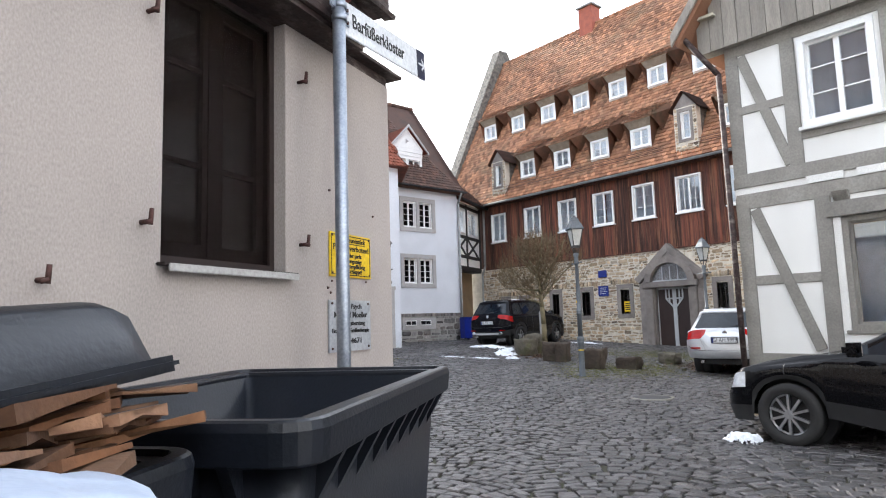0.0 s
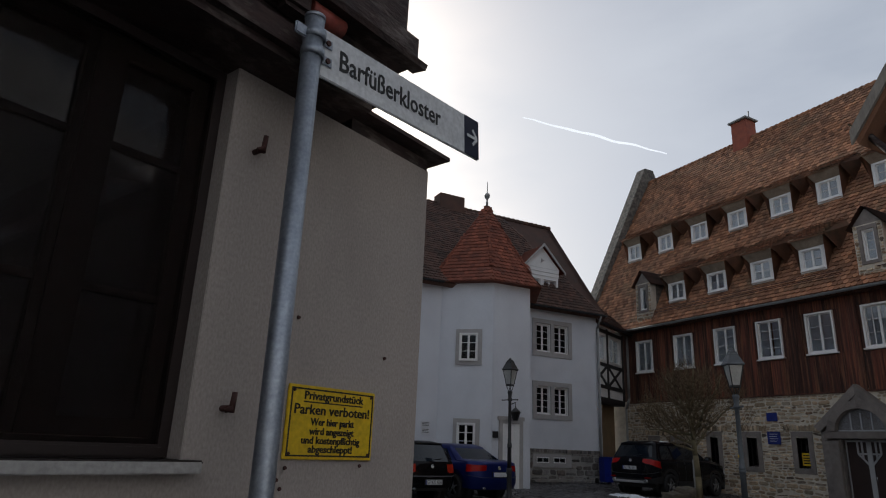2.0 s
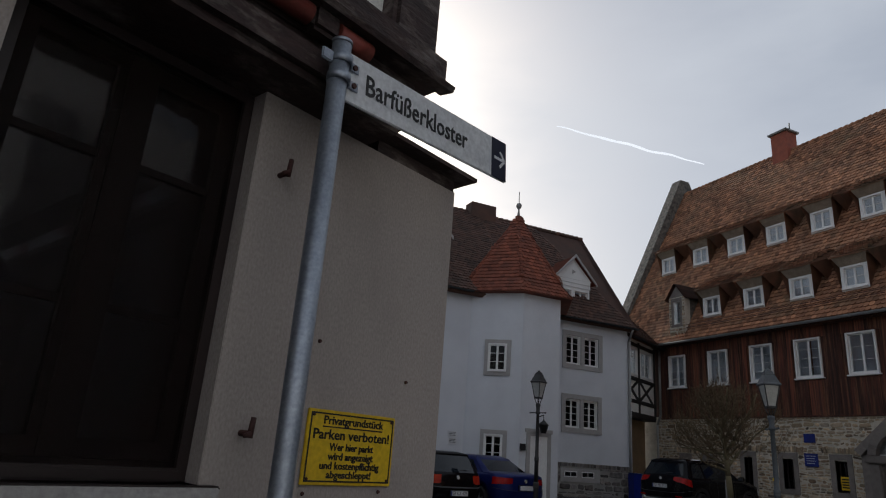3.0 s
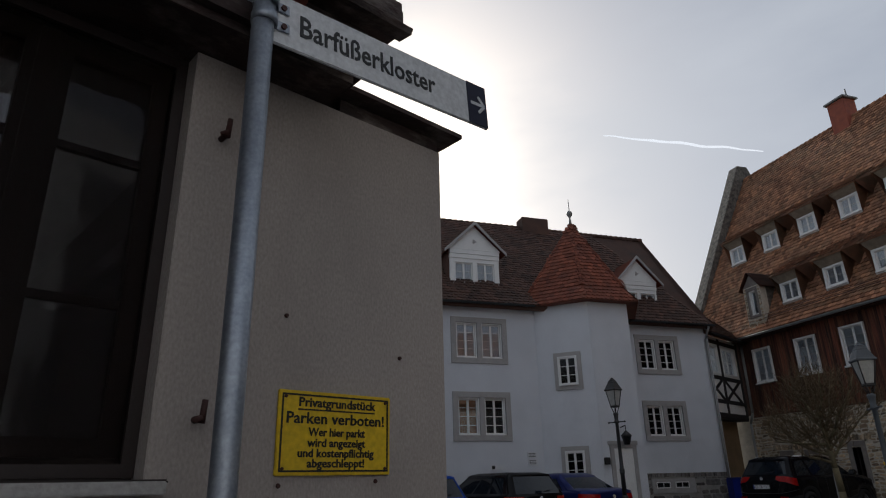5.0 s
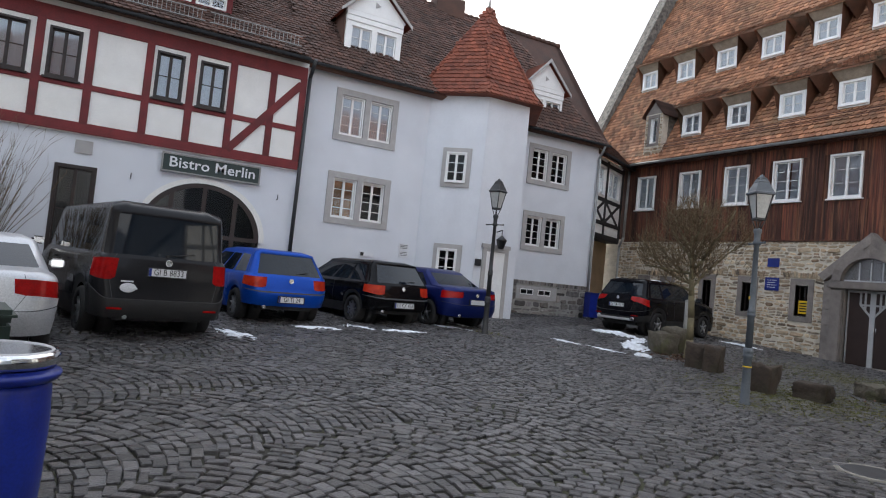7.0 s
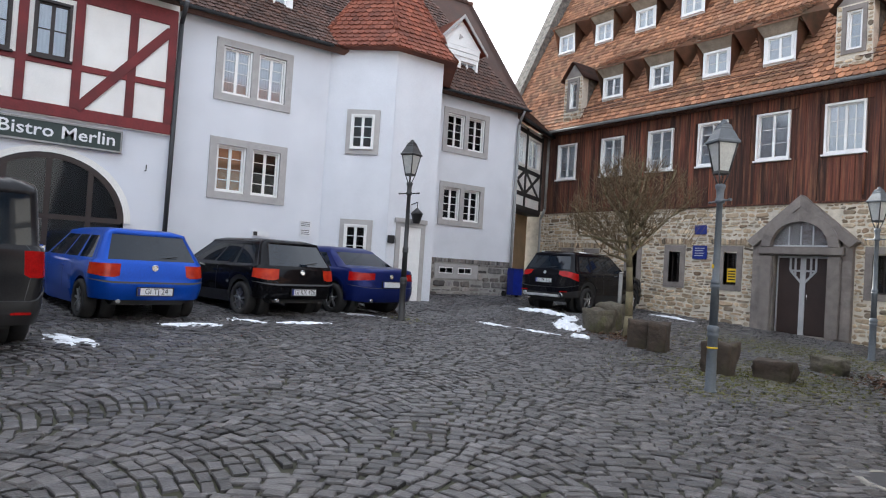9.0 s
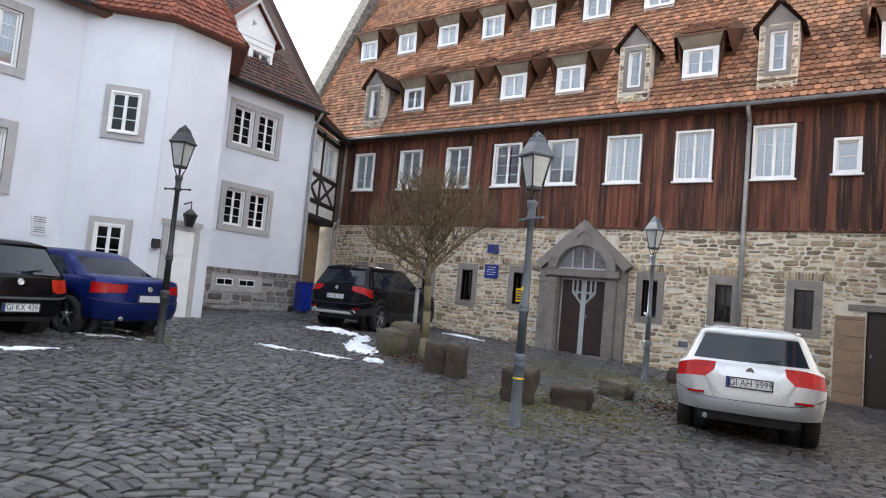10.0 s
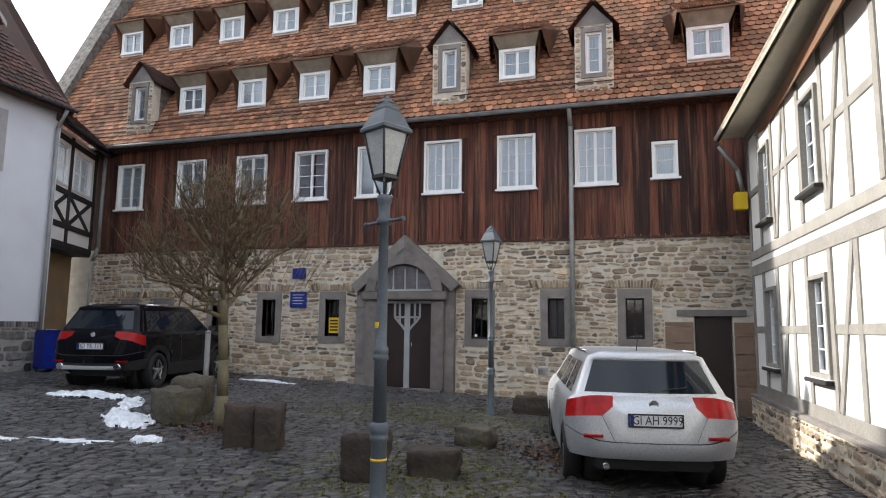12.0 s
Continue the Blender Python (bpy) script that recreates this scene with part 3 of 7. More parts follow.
slope = (RIDGE_Z - KZE) / (RIDGE_Y - EAVE_Y)
gab = [(0.0, -0.8), (9.4, -0.8), (9.4, KZE), (RIDGE_Y + 0.3, RIDGE_Z + 0.85), (RIDGE_Y - 0.3, RIDGE_Z + 0.85), (-0.35, KZE + 0.45), (0.0, KZE - 0.1)]
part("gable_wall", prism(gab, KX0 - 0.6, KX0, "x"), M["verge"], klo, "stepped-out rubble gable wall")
part("gable_wall", prism([(0.0, -0.8), (9.4, -0.8), (9.4, KZE), (RIDGE_Y, RIDGE_Z - 0.1), (0.0, KZE)], KX1 - 0.4, KX1, "x"), M["mortar"], klo)
part("roof", prism([(EAVE_Y, KZE), (RIDGE_Y, RIDGE_Z), (RIDGE_Y, RIDGE_Z - 0.25), (EAVE_Y + 0.12, KZE - 0.04)], KX0, KX1 + 0.2, "x"), M["tile"], klo)
part("roof", prism([(9.8, KZE), (RIDGE_Y, RIDGE_Z), (RIDGE_Y, RIDGE_Z - 0.25), (9.7, KZE - 0.1)], KX0, KX1 + 0.2, "x"), M["tile"], klo)
part("soffit", box(KX0, KX1, EAVE_Y + 0.02, 0.02, KZE - 0.1, KZE - 0.05), M["board"], klo)
gutter(klo, KX0, KX1, EAVE_Y - 0.05, KZE - 0.0, M["zinc"], 0.085)
for x in (4.78,):
    pipe(klo, [(x, EAVE_Y - 0.03, KZE - 0.05), (x, -0.14, KZE - 0.4), (x, -0.12, 0.0)], 0.055, M["zinc"])
pipe(klo, [(-8.95, -0.1, KZE - 0.1), (-8.95, -0.12, 3.7), (-9.15, -0.12, 3.3), (-9.15, -0.12, 0.3)], 0.05, M["zinc"])
pipe(klo, [(2.1, -0.06, 4.75), (2.1, -0.06, 3.7)], 0.03, M["board"])
# vertical boards, cut round the windows
x = -9.0
while x < 9.2:
    w = random.uniform(0.13, 0.22)
    spans, top = [(KZS - 0.06, KZE - 0.08)], 0
    for h in kwin_holes:
        if x < h[1] + 0.02 and x + w > h[0] - 0.02:
            spans = [(KZS - 0.06, h[2] - 0.06), (h[3] + 0.03, KZE - 0.08)]
    for a, b in spans:
        p = random.uniform(0.025, 0.045)
        part("board", box(x + 0.004, x + w - 0.004, 0.018 - p, 0.018, a + random.uniform(-0.02, 0.01), b), M["board"], klo)
    x += w
part("drip_board", box(-9.0, 9.2, -0.06, 0.0, KZS - 0.1, KZS - 0.05, 0.006), M["board"], klo)
for i, (x, w) in enumerate(KWIN):
    window(klo, x, 4.8, w, 1.34, 0.0, 2, 4 if i < 4 else 3, 2 if i > 4 else 1, 0.06, curtain="curtain", proud=0.05, drop=0.3 if i == 3 else 0.5)
window(klo, 6.58, 4.88, 0.56, 0.84, 0.0, 1, 2, 1, 0.07, curtain="curtain", proud=0.05)
# slit windows with stone surrounds and relieving arches of thin stones
for a, b, c, d in SLITS:
    bm = bmesh.new()
    ring(bm, a - 0.17, b + 0.17, c - 0.17, d + 0.2, 0.17, -0.03, 0.25)
    f = part("window_surround", bm, M["ashlar"], klo)
    part("pane", box(a, b, 0.2, 0.21, c, d), M["pane_near"], f)
    bm = bmesh.new()
    ring(bm, a, b, c, d, 0.04, 0.17, 0.23)
    bx(bm, (a + b) / 2 - 0.015, (a + b) / 2 + 0.015, 0.18, 0.22, c, d)
    part("frame", bm, M["winbrown"], f)
    x = a - 0.4
    while x < b + 0.38:
        q = 0.10 * (2 * (x - (a + b) / 2) / (b - a + 0.8))
        m = Matrix.Translation((x, 0, d + 0.23)) @ Matrix.Rotation(q * 3, 4, "Y")
        part("arch_stone", box(0.005, 0.055, -0.035, 0.0, 0.0, random.uniform(0.15, 0.2), 0.006, m), M["stone"], klo)
        x += 0.066
# portal
por = part("portal", wall_bm(-0.58, 1.98, -0.1, 2.36, 0.3, [(0.02, 1.4, -0.2, 2.13), (-0.3, 1.72, -0.2, -0.1)], y=-0.14), M["ashlar"], klo, "carved grey sandstone portal with pointed canopy")
part("jamb", box(-0.32, 0.0, -0.24, -0.14, 0.0, 2.1, 0.02), M["ashlar"], por)
part("jamb", box(1.42, 1.74, -0.24, -0.14, 0.0, 2.1, 0.02), M["ashlar"], por)
for a, b in ((-0.58, -0.32), (1.74, 1.98)):
    z = 0.0
    while z < 2.3:
        h = random.uniform(0.28, 0.48)
        part("block", box(a + 0.006, b - 0.006, -0.165, -0.14, z + 0.006, min(z + h, 2.34) - 0.006, 0.01), M["ashlar"], por)
        z += h
part("lintel", box(-0.4, 1.82, -0.3, -0.13, 2.14, 2.34, 0.02), M["ashlar"], por)
arc = [(0.71 + 1.0 * math.cos(a), 2.34 + 0.92 * math.sin(a)) for a in [math.pi * i / 16 for i in range(17)]]
inn = [(0.71 + 0.74 * math.cos(a), 2.36 + 0.66 * math.sin(a)) for a in [math.pi * i / 16 for i in range(16, -1, -1)]]
for i in range(0, 16, 2):
    part("arch_stone", prism([arc[i], arc[i + 1], arc[i + 2], inn[14 - i], inn[15 - i], inn[16 - i]], -0.3 - random.uniform(0, 0.01), -0.02, "y"), M["ashlar"], por)
bm = prism([(1.94, 2.34), (2.12, 2.50), (0.71, 3.74), (0.71, 3.42)], -0.27, 0.0, "y")
prism([(-0.52, 2.34), (0.71, 3.42), (0.71, 3.74), (-0.70, 2.50)], -0.275, 0.0, "y", bm)
part("canopy", bm, M["ashlar"], por)
part("tympanum", prism([(1.94, 2.34), (0.71, 3.5), (-0.52, 2.34)], -0.10, 0.0, "y"), M["ashlar"], por)
part("keystone", prism([(0.45, 3.24), (0.97, 3.24), (0.71, 3.62)], -0.24, 0.0, "y"), M["ashlar"], por)
half = [(0.71 + 0.74 * math.cos(math.pi * i / 16), 2.36 + 0.66 * math.sin(math.pi * i / 16)) for i in range(17)]
part("fanlight", prism(half, -0.14, -0.11, "y"), M["pane"], por, "grey fanlight glass")
bm = bmesh.new()
for x in (0.4, 0.71, 1.02):
    bx(bm, x - 0.015, x + 0.015, -0.16, -0.13, 2.36, 2.9)
bx(bm, 0.0, 1.42, -0.16, -0.13, 2.36, 2.4)
part("fanlight_bar", bm, M["ltgrey"], por)
dr = part("door", box(0.04, 1.38, 0.1, 0.16, 0.0, 2.12), M["door"], klo, "dark double door with light metal frame")
for a, b in ((0.04, 0.64), (0.78, 1.38)):
    part("door_leaf", box(a, b, 0.07, 0.1, 0.04, 2.1, 0.008), M["door"], dr)
bm = bmesh.new()
bx(bm, 0.64, 0.78, 0.05, 0.1, 0.0, 2.12)
bx(bm, 0.02, 0.06, 0.05, 0.1, 0.0, 2.12)
bx(bm, 1.36, 1.4, 0.05, 0.1, 0.0, 2.12)
bx(bm, 0.06, 1.36, 0.05, 0.1, 2.06, 2.12)
part("door_frame", bm, M["ltgrey"], dr)
for s in (-1, 1):
    for p, q in (((0.71, 1.35), (0.71 + s * 0.33, 1.72)), ((0.71 + s * 0.33, 1.72), (0.71 + s * 0.33, 2.08)), ((0.71 + s * 0.2, 1.57), (0.71 + s * 0.2, 2.08)), ((0.71, 1.72), (0.71 + s * 0.33, 1.72))):
        d = Vector((q[0] - p[0], 0, q[1] - p[1]))
        m = Matrix.Translation((p[0], 0, p[1])) @ Matrix.Rotation(-math.atan2(d.z, d.x), 4, "Y")
        part("tracery_bar", box(0, d.length, 0.045, 0.07, -0.025, 0.025, 0.0, m), M["ltgrey"], dr)
part("door_handle", tube(bmesh.new(), (0.84, 0.03, 0.95), (0.84, 0.03, 1.1), 0.012), M["chrome"], dr)
part("door_step", box(-0.3, 1.72, -0.35, 0.3, -0.3, 0.0, 0.02), M["ashlar"], klo)
# side door by the corner
d2 = part("door", box(7.38, 8.1, 0.12, 0.17, -0.4, 1.76), M["door"], klo, "plain dark brown side door")
part("door_handle", tube(bmesh.new(), (7.46, 0.08, 0.75), (7.46, 0.08, 0.85), 0.012), M["chrome"], d2)
part("lintel", box(7.0, 8.4, -0.03, 0.2, 1.78, 1.92, 0.01), M["ashlar"], klo)
for x0, x1 in ((6.75, 7.34), (8.14, 8.7)):
    z = -0.3
    while z < 1.65:
        h = min(random.uniform(0.25, 0.4), 1.66 - z)
        part("block", box(x0 + 0.006, x1 - 0.006, -0.025, 0.0, z + 0.006, z + h - 0.006, 0.01), M["ashlar_red"], klo)
        z += h
# plaques and small notice
part("plaque", box(-2.5, -2.1, -0.05, -0.03, 2.7, 2.98, 0.004), M["plateblue"], klo, "small blue enamel plaque")
pq = part("plaque", box(-2.54, -2.06, -0.05, -0.03, 1.95, 2.36, 0.004), M["plateblue"], klo, "blue enamel plaque with pale lines")
bm = bmesh.new()
for i in range(4):
    bx(bm, -2.46, -2.14 - 0.04 * (i % 2), -0.053, -0.05, 2.27 - 0.075 * i, 2.285 - 0.075 * i)
part("lettering", bm, M["signwhite"], pq)
nt = part("notice", box(-1.46, -1.18, 0.1, 0.11, 1.3, 1.7), M["yellow"], klo, "yellow notice behind the slit window")
bm = bmesh.new()
for i in range(4):
    bx(bm, -1.43, -1.21, 0.097, 0.1, 1.36 + 0.08 * i, 1.4 + 0.08 * i)
part("lettering", bm, M["black_ink"], nt)
part("porthole", lathe([(0.0, 0), (0.035, 0), (0.035, 0.02)], 12, None, Matrix.Translation((2.5, -0.03, 1.3)) @ pose(0, 0, 0, 90)), M["winwhite"], klo)


# ---- dormers ----
def roof_y(z):
    return EAVE_Y + (z - KZE) / slope


def shed_dormer(x, z, w=0.76, h=0.72):
    """A small tiled shed dormer with one white window of four panes under a splayed board, whose sill is at z."""
    x += 0.07
    y = roof_y(z) - 0.17
    d = part("dormer", wall_bm(x - 0.07, x + w + 0.07, z - 0.09, z + h + 0.05, 0.14, [(x, x + w, z, z + h)], y=y), M["winwhite"], klo, "shed dormer with white front")
    window(d, x, z, w, h, y, 2, 2, 1, 0.05, curtain="curtain", proud=0.02, drop=0.5)
    ztop, eave = z + h + 0.34, y - 0.26
    # board that splays out from the window head to the eaves
    bm = bmesh.new()
    lo = [bm.verts.new(p) for p in ((x - 0.08, y - 0.02, z + h + 0.03), (x + w + 0.08, y - 0.02, z + h + 0.03), (x + w + 0.2, eave + 0.04, ztop - 0.03), (x - 0.2, eave + 0.04, ztop - 0.03))]
    bk = [bm.verts.new(p) for p in ((x - 0.08, y + 0.12, z + h + 0.03), (x + w + 0.08, y + 0.12, z + h + 0.03), (x + w + 0.2, y + 0.12, ztop - 0.03), (x - 0.2, y + 0.12, ztop - 0.03))]
    bm.faces.new(lo)
    bm.faces.new(bk[::-1])
    for k in range(4):
        bm.faces.new((lo[k], bk[k], bk[(k + 1) % 4], lo[(k + 1) % 4]))
    bmesh.ops.recalc_face_normals(bm, faces=bm.faces)
    part("splay_board", bm, M["splay"], d, "weathered splayed board over the window")
    zb = ztop + 0.82
    yb = roof_y(zb)
    # cheeks in the dark tile colour, which paints them as shaded
    for s in (-1, 1):
        a, b = (x - 0.07, x - 0.2) if s < 0 else (x + w + 0.07, x + w + 0.2)
        me = bmesh.new()
        q = [(a, y + 0.01, z - 0.09), (b, eave + 0.05, ztop - 0.03), (b, yb, zb - 0.02), (a + s * 0.03, roof_y(z), z - 0.05)]
        v = [me.verts.new(c) for c in q]
        me.faces.new((v[0], v[1], v[2]) if s > 0 else (v[2], v[1], v[0]))
        me.faces.new((v[0], v[2], v[3]) if s > 0 else (v[3], v[2], v[0]))
        bmesh.ops.solidify(me, geom=list(me.faces), thickness=0.03)
        part("cheek", me, M["tile_moss_shade"], d)
    part("dormer_roof", prism([(eave, ztop - 0.04), (eave, ztop), (yb, zb), (yb, zb - 0.06)], x - 0.27, x + w + 0.27, "x"), M["tile_moss_shade"], d)
    tile_roof(d, (x - 0.28, eave - 0.02, ztop), (1, 0, 0), (0, yb - eave, zb - ztop), w + 0.56, math.hypot(yb - eave, zb - ztop), M["tile_moss_shade"], 0.16, 0.155)
    # tiled sides that sweep down to the main roof, their shade painted by the darker tile
    for s in (-1, 1):
        a = x - 0.27 if s < 0 else x + w + 0.27
        me = bmesh.new()
        p = [(a, eave, ztop - 0.01), (a, yb, zb), (a + s * 0.30, roof_y(ztop + 0.45) - 0.02, ztop + 0.45), (a + s * 0.1, roof_y(z + 0.5) - 0.02, z + 0.5)]
        v = [me.verts.new(c) for c in p]
        me.faces.new((v[0], v[1], v[2]) if s > 0 else (v[2], v[1], v[0]))
        me.faces.new((v[0], v[2], v[3]) if s > 0 else (v[3], v[2], v[0]))
        bmesh.ops.solidify(me, geom=list(me.faces), thickness=0.03)
        part("dormer_side", me, M["tile_moss_shade"], d)


def stone_dormer(x, w=0.87):
    """A gabled dormer of rubble stone with a tall narrow window."""
    z0, z1, y = 6.72, 8.55, -0.32
    c = x + w / 2
    d = part("dormer", wall_bm(x, x + w, z0, z1, 0.3, [(c - 0.2, c + 0.2, 7.38, 8.4)], y=y), M["mortar"], klo, "stone dormer with small tiled gable")
    part("dormer_gable", prism([(x, z1), (x + w, z1), (c, z1 + 0.5)], y, y + 0.3, "y"), M["ashlar"], d)
    bm = wall_bm(c - 0.29, c + 0.29, 7.27, 8.5, 0.13, [(c - 0.19, c + 0.19, 7.37, 8.38)], y=y - 0.03)
    part("window_surround", bm, M["ashlar"], d)
    window(d, c - 0.19, 7.37, 0.38, 1.01, y + 0.05, 1, 3, 1, 0.05, curtain="curtain", sill=False)
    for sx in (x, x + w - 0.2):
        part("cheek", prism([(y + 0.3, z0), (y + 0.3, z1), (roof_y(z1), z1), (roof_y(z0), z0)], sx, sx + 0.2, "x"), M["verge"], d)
    rubble(d, x, x + w, z0, z1, [(c - 0.29, c + 0.29, 7.27, 8.5)], 0, y)
    yb = roof_y(z1 + 0.55)
    for s in (-1, 1):
        e = (c + s * (w / 2 + 0.12), y - 0.1, z1 - 0.13)
        dx, dz = -s * (w / 2 + 0.12), 0.68
        if s < 0:
            tile_roof(d, (e[0], e[1], e[2]), (0, -1, 0), (dx, 0, dz), -0.1, 0.1, M["tile_dark"])
        bm = bmesh.new()
        v = [bm.verts.new(p) for p in (e, (e[0], roof_y(z1), e[2]), (c, yb, z1 + 0.56), (c, y - 0.1, z1 + 0.56))]
        bm.faces.new(v if s > 0 else v[::-1])
        bmesh.ops.solidify(bm, geom=list(bm.faces), thickness=0.06)
        part("dormer_roof", bm, M["tile_dark"], d)
        n = 5
        for i in range(n):
            k0, k1 = i / n, (i + 1.3) / n
            q = lambda k, yy, o: (e[0] + dx * k + s * o * 0.7, yy, e[2] + 0.69 * k + o)
            yy1 = roof_y(e[2] + 0.69 * k0) + 0.1
            m = bmesh.new()
            v = [m.verts.new(p) for p in (q(k0, y - 0.12, 0.045), q(k0, yy1, 0.045), q(min(k1, 1), yy1 + 0.1, 0.025), q(min(k1, 1), y - 0.12, 0.025))]
            m.faces.new(v if s > 0 else v[::-1])
            bmesh.ops.solidify(m, geom=list(m.faces), thickness=0.02)
            part("tile_course", m, M["tile_dark"], d)


for x in (-8.05, 1.41, 4.92):
    stone_dormer(x)
for x in (-6.43, -4.45, -2.5, -0.6, 3.05, 7.4):
    shed_dormer(x, 7.58)
for x in (-10.26, -8.3, -6.37, -4.44, -2.5, -0.62, 1.35, 3.1, 5.0, 6.9):
    shed_dormer(x, 10.45)
ch = part("chimney", box(-5.85, -5.05, RIDGE_Y - 0.35, RIDGE_Y + 0.35, RIDGE_Z - 1.0, RIDGE_Z + 0.95, 0.01), M["brick_red"], klo, "red brick chimney")
part("chimney_cap", box(-5.95, -4.95, RIDGE_Y - 0.45, RIDGE_Y + 0.45, RIDGE_Z + 0.95, RIDGE_Z + 1.05, 0.02), M["zinc"], ch)
part("vent_pipe", tube(bmesh.new(), (-5.1, RIDGE_Y, RIDGE_Z + 1.0), (-5.1, RIDGE_Y, RIDGE_Z + 1.45), 0.03), M["zinc"], ch)
part("roof_hatch", box(-6.7, -5.9, roof_y(15.4) - 0.12, roof_y(15.4) + 0.3, 15.15, 15.4, 0.02), M["tile_dark"], klo)
bm = bmesh.new()
for i in range(110):
    a = KX0 + i * 0.25
    tube(bm, (a, RIDGE_Y, RIDGE_Z + 0.02), (a + 0.29, RIDGE_Y, RIDGE_Z + 0.05), 0.10, 0.12, 8)
part("ridge_tiles", bm, M["tile"], klo)
bm = bmesh.new()
for z in (7.05, 7.2):
    tube(bm, (-7.2, roof_y(z) - 0.18, z + 0.1), (0.9, roof_y(z) - 0.18, z + 0.1), 0.012, 0.012, 6)
    tube(bm, (2.0, roof_y(z) - 0.18, z + 0.1), (8.5, roof_y(z) - 0.18, z + 0.1), 0.012, 0.012, 6)
part("snow_guard", bm, M["iron"], klo)

# ---- white house: left wing with the inn, turret, right wing ----
XL, XR = -6.4, -7.4
LZE = 6.72


def face(px, py, qx, qy):
    """The frame of a wall that runs from P to Q, as seen from in front: x along it, y into it."""
    return pose(px, py, 0, 0, 0, math.degrees(math.atan2(qy - py, qx - px))), math.hypot(qx - px, qy - py)


def stone_window(parent, x0, x1, z0, z1, y=0.0, curtain=None, rows=4):
    """Two white casements side by side in one painted grey stone surround."""
    n = 2 if x1 - x0 > 1.2 else 1
    t, c = 0.17, (x0 + x1) / 2
    holes = [(x0 + t, x1 - t, z0 + t, z1 - t)] if n == 1 else [(x0 + t, c - 0.08, z0 + t, z1 - t), (c + 0.08, x1 - t, z0 + t, z1 - t)]
    bm = wall_bm(x0, x1, z0, z1, 0.235, holes, y=y - 0.035)
    s = part("window_surround", bm, M["surround"], parent, "grey painted stone window surround")
    spans = [(x0 + t, x1 - t)] if n == 1 else [(x0 + t, (x0 + x1) / 2 - 0.08), ((x0 + x1) / 2 + 0.08, x1 - t)]
    for i, (a, b) in enumerate(spans):
        window(parent, a, z0 + t, b - a, z1 - z0 - 2 * t, y + 0.05, 2, rows, 1, 0.04, curtain=curtain[i] if curtain else None, sill=False, pane="pane" if curtain and curtain[i] else "pane_dark")
    return (x0 + t, x1 - t, z0 + t, z1 - t)


hs = thing("white_house", "white rendered house with polygonal corner turret and brown tiled roof", "building")
# left wing, local x is world y
fm, fl = face(XL, -14.6, XL, -10.74)
WL = part("wing", wall_bm(-14.6, -10.74, 0.9, LZE, 0.5, [(-13.65 + 0.17, -11.76 - 0.17, 2.5 + .17, 3.95 - .17), (-13.65 + 0.17, -11.76 - 0.17, 4.82 + .17, 6.28 - .17)]), M["white"], hs, "", pose(XL, 0, 0, 0, 0, 90))
stone_window(WL, -13.65, -11.76, 2.5, 3.95, curtain=("curtain_warm", None))
stone_window(WL, -13.65, -11.76, 4.82, 6.28, curtain=("curtain", "curtain"))
part("plinth", box(-14.6, -10.74, -0.04, 0.4, -0.3, 0.9), M["mortar_grey"], WL)
rubble(WL, -14.6, -10.74, 0.1, 0.9, [], 0, -0.04)
for x0, x1, z0, z1 in ((-11.3, -10.98, 2.0, 2.18), (-11.28, -10.98, 1.78, 1.97)):
    nb = part("notice", box(x0, x1, -0.03, 0.0, z0, z1, 0.004), M["signwhite"], WL, "small white notice board")
    bm = bmesh.new()
    for i in range(3):
        bx(bm, x0 + 0.03, x1 - 0.05, -0.033, -0.03, z1 - 0.05 - 0.045 * i, z1 - 0.035 - 0.045 * i)
    part("lettering", bm, M["black_ink"], nb)
nb = part("parking_sign", box(-12.5, -12.08, -0.03, 0.0, 1.68, 1.82, 0.004), M["signwhite"], WL, "small white parking sign")
part("letter_field", box(-12.48, -12.38, -0.034, -0.03, 1.7, 1.8), M["black_ink"], nb)
# turret
P1, PM, P2, P3 = (XL, -10.74), (-5.2, -9.43), (-5.2, -7.98), (XR, -6.75)
tw = part("turret", prism([P1, PM, P2, P3, (XR - 2, -6.75), (XL - 2, -10.74)], -0.3, LZE + 0.05, "z"), M["white"], hs, "polygonal stair turret, white render")
f1, l1 = face(*P1, *PM)
T1 = part("turret_face", wall_bm(0.02, l1 - 0.003, 0.2, LZE, 0.02, [], y=-0.015), M["white"], hs, "", f1)


def blind_window(parent, x0, x1, z0, z1):
    """A surround with a two-leaf window; a black sheet on the wall face stands in for its unlit room."""
    bm = wall_bm(x0, x1, z0, z1, 0.12, [(x0 + 0.13, x1 - 0.13, z0 + 0.13, z1 - 0.13)], y=-0.06)
    part("window_surround", bm, M["surround"], parent)
    # thin black sheet paints the darkness of the room, no room is built
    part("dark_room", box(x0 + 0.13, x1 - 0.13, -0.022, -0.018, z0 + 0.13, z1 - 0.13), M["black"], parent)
    window(parent, x0 + 0.13, z0 + 0.13, x1 - x0 - 0.26, z1 - z0 - 0.26, -0.11, 2, 3, 1, 0.04, sill=False, proud=0.0, pane="pane_dark")


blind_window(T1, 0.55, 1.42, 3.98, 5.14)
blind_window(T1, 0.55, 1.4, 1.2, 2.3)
T2 = part("turret_face", wall_bm(0.003, 1.447, 0.2, LZE, 0.02, [], y=-0.015), M["white"], hs, "", face(*PM, *P2)[0])
bm = bmesh.new()
ring(bm, 0.25, 1.15, -0.3, 2.33, 0.13, -0.06, 0.06)
part("door_surround", bm, M["surround"], T2)
d3 = part("door", box(0.38, 1.02, -0.045, 0.0, 0.2, 2.2), M["winwhite"], T2, "white panelled entrance door")
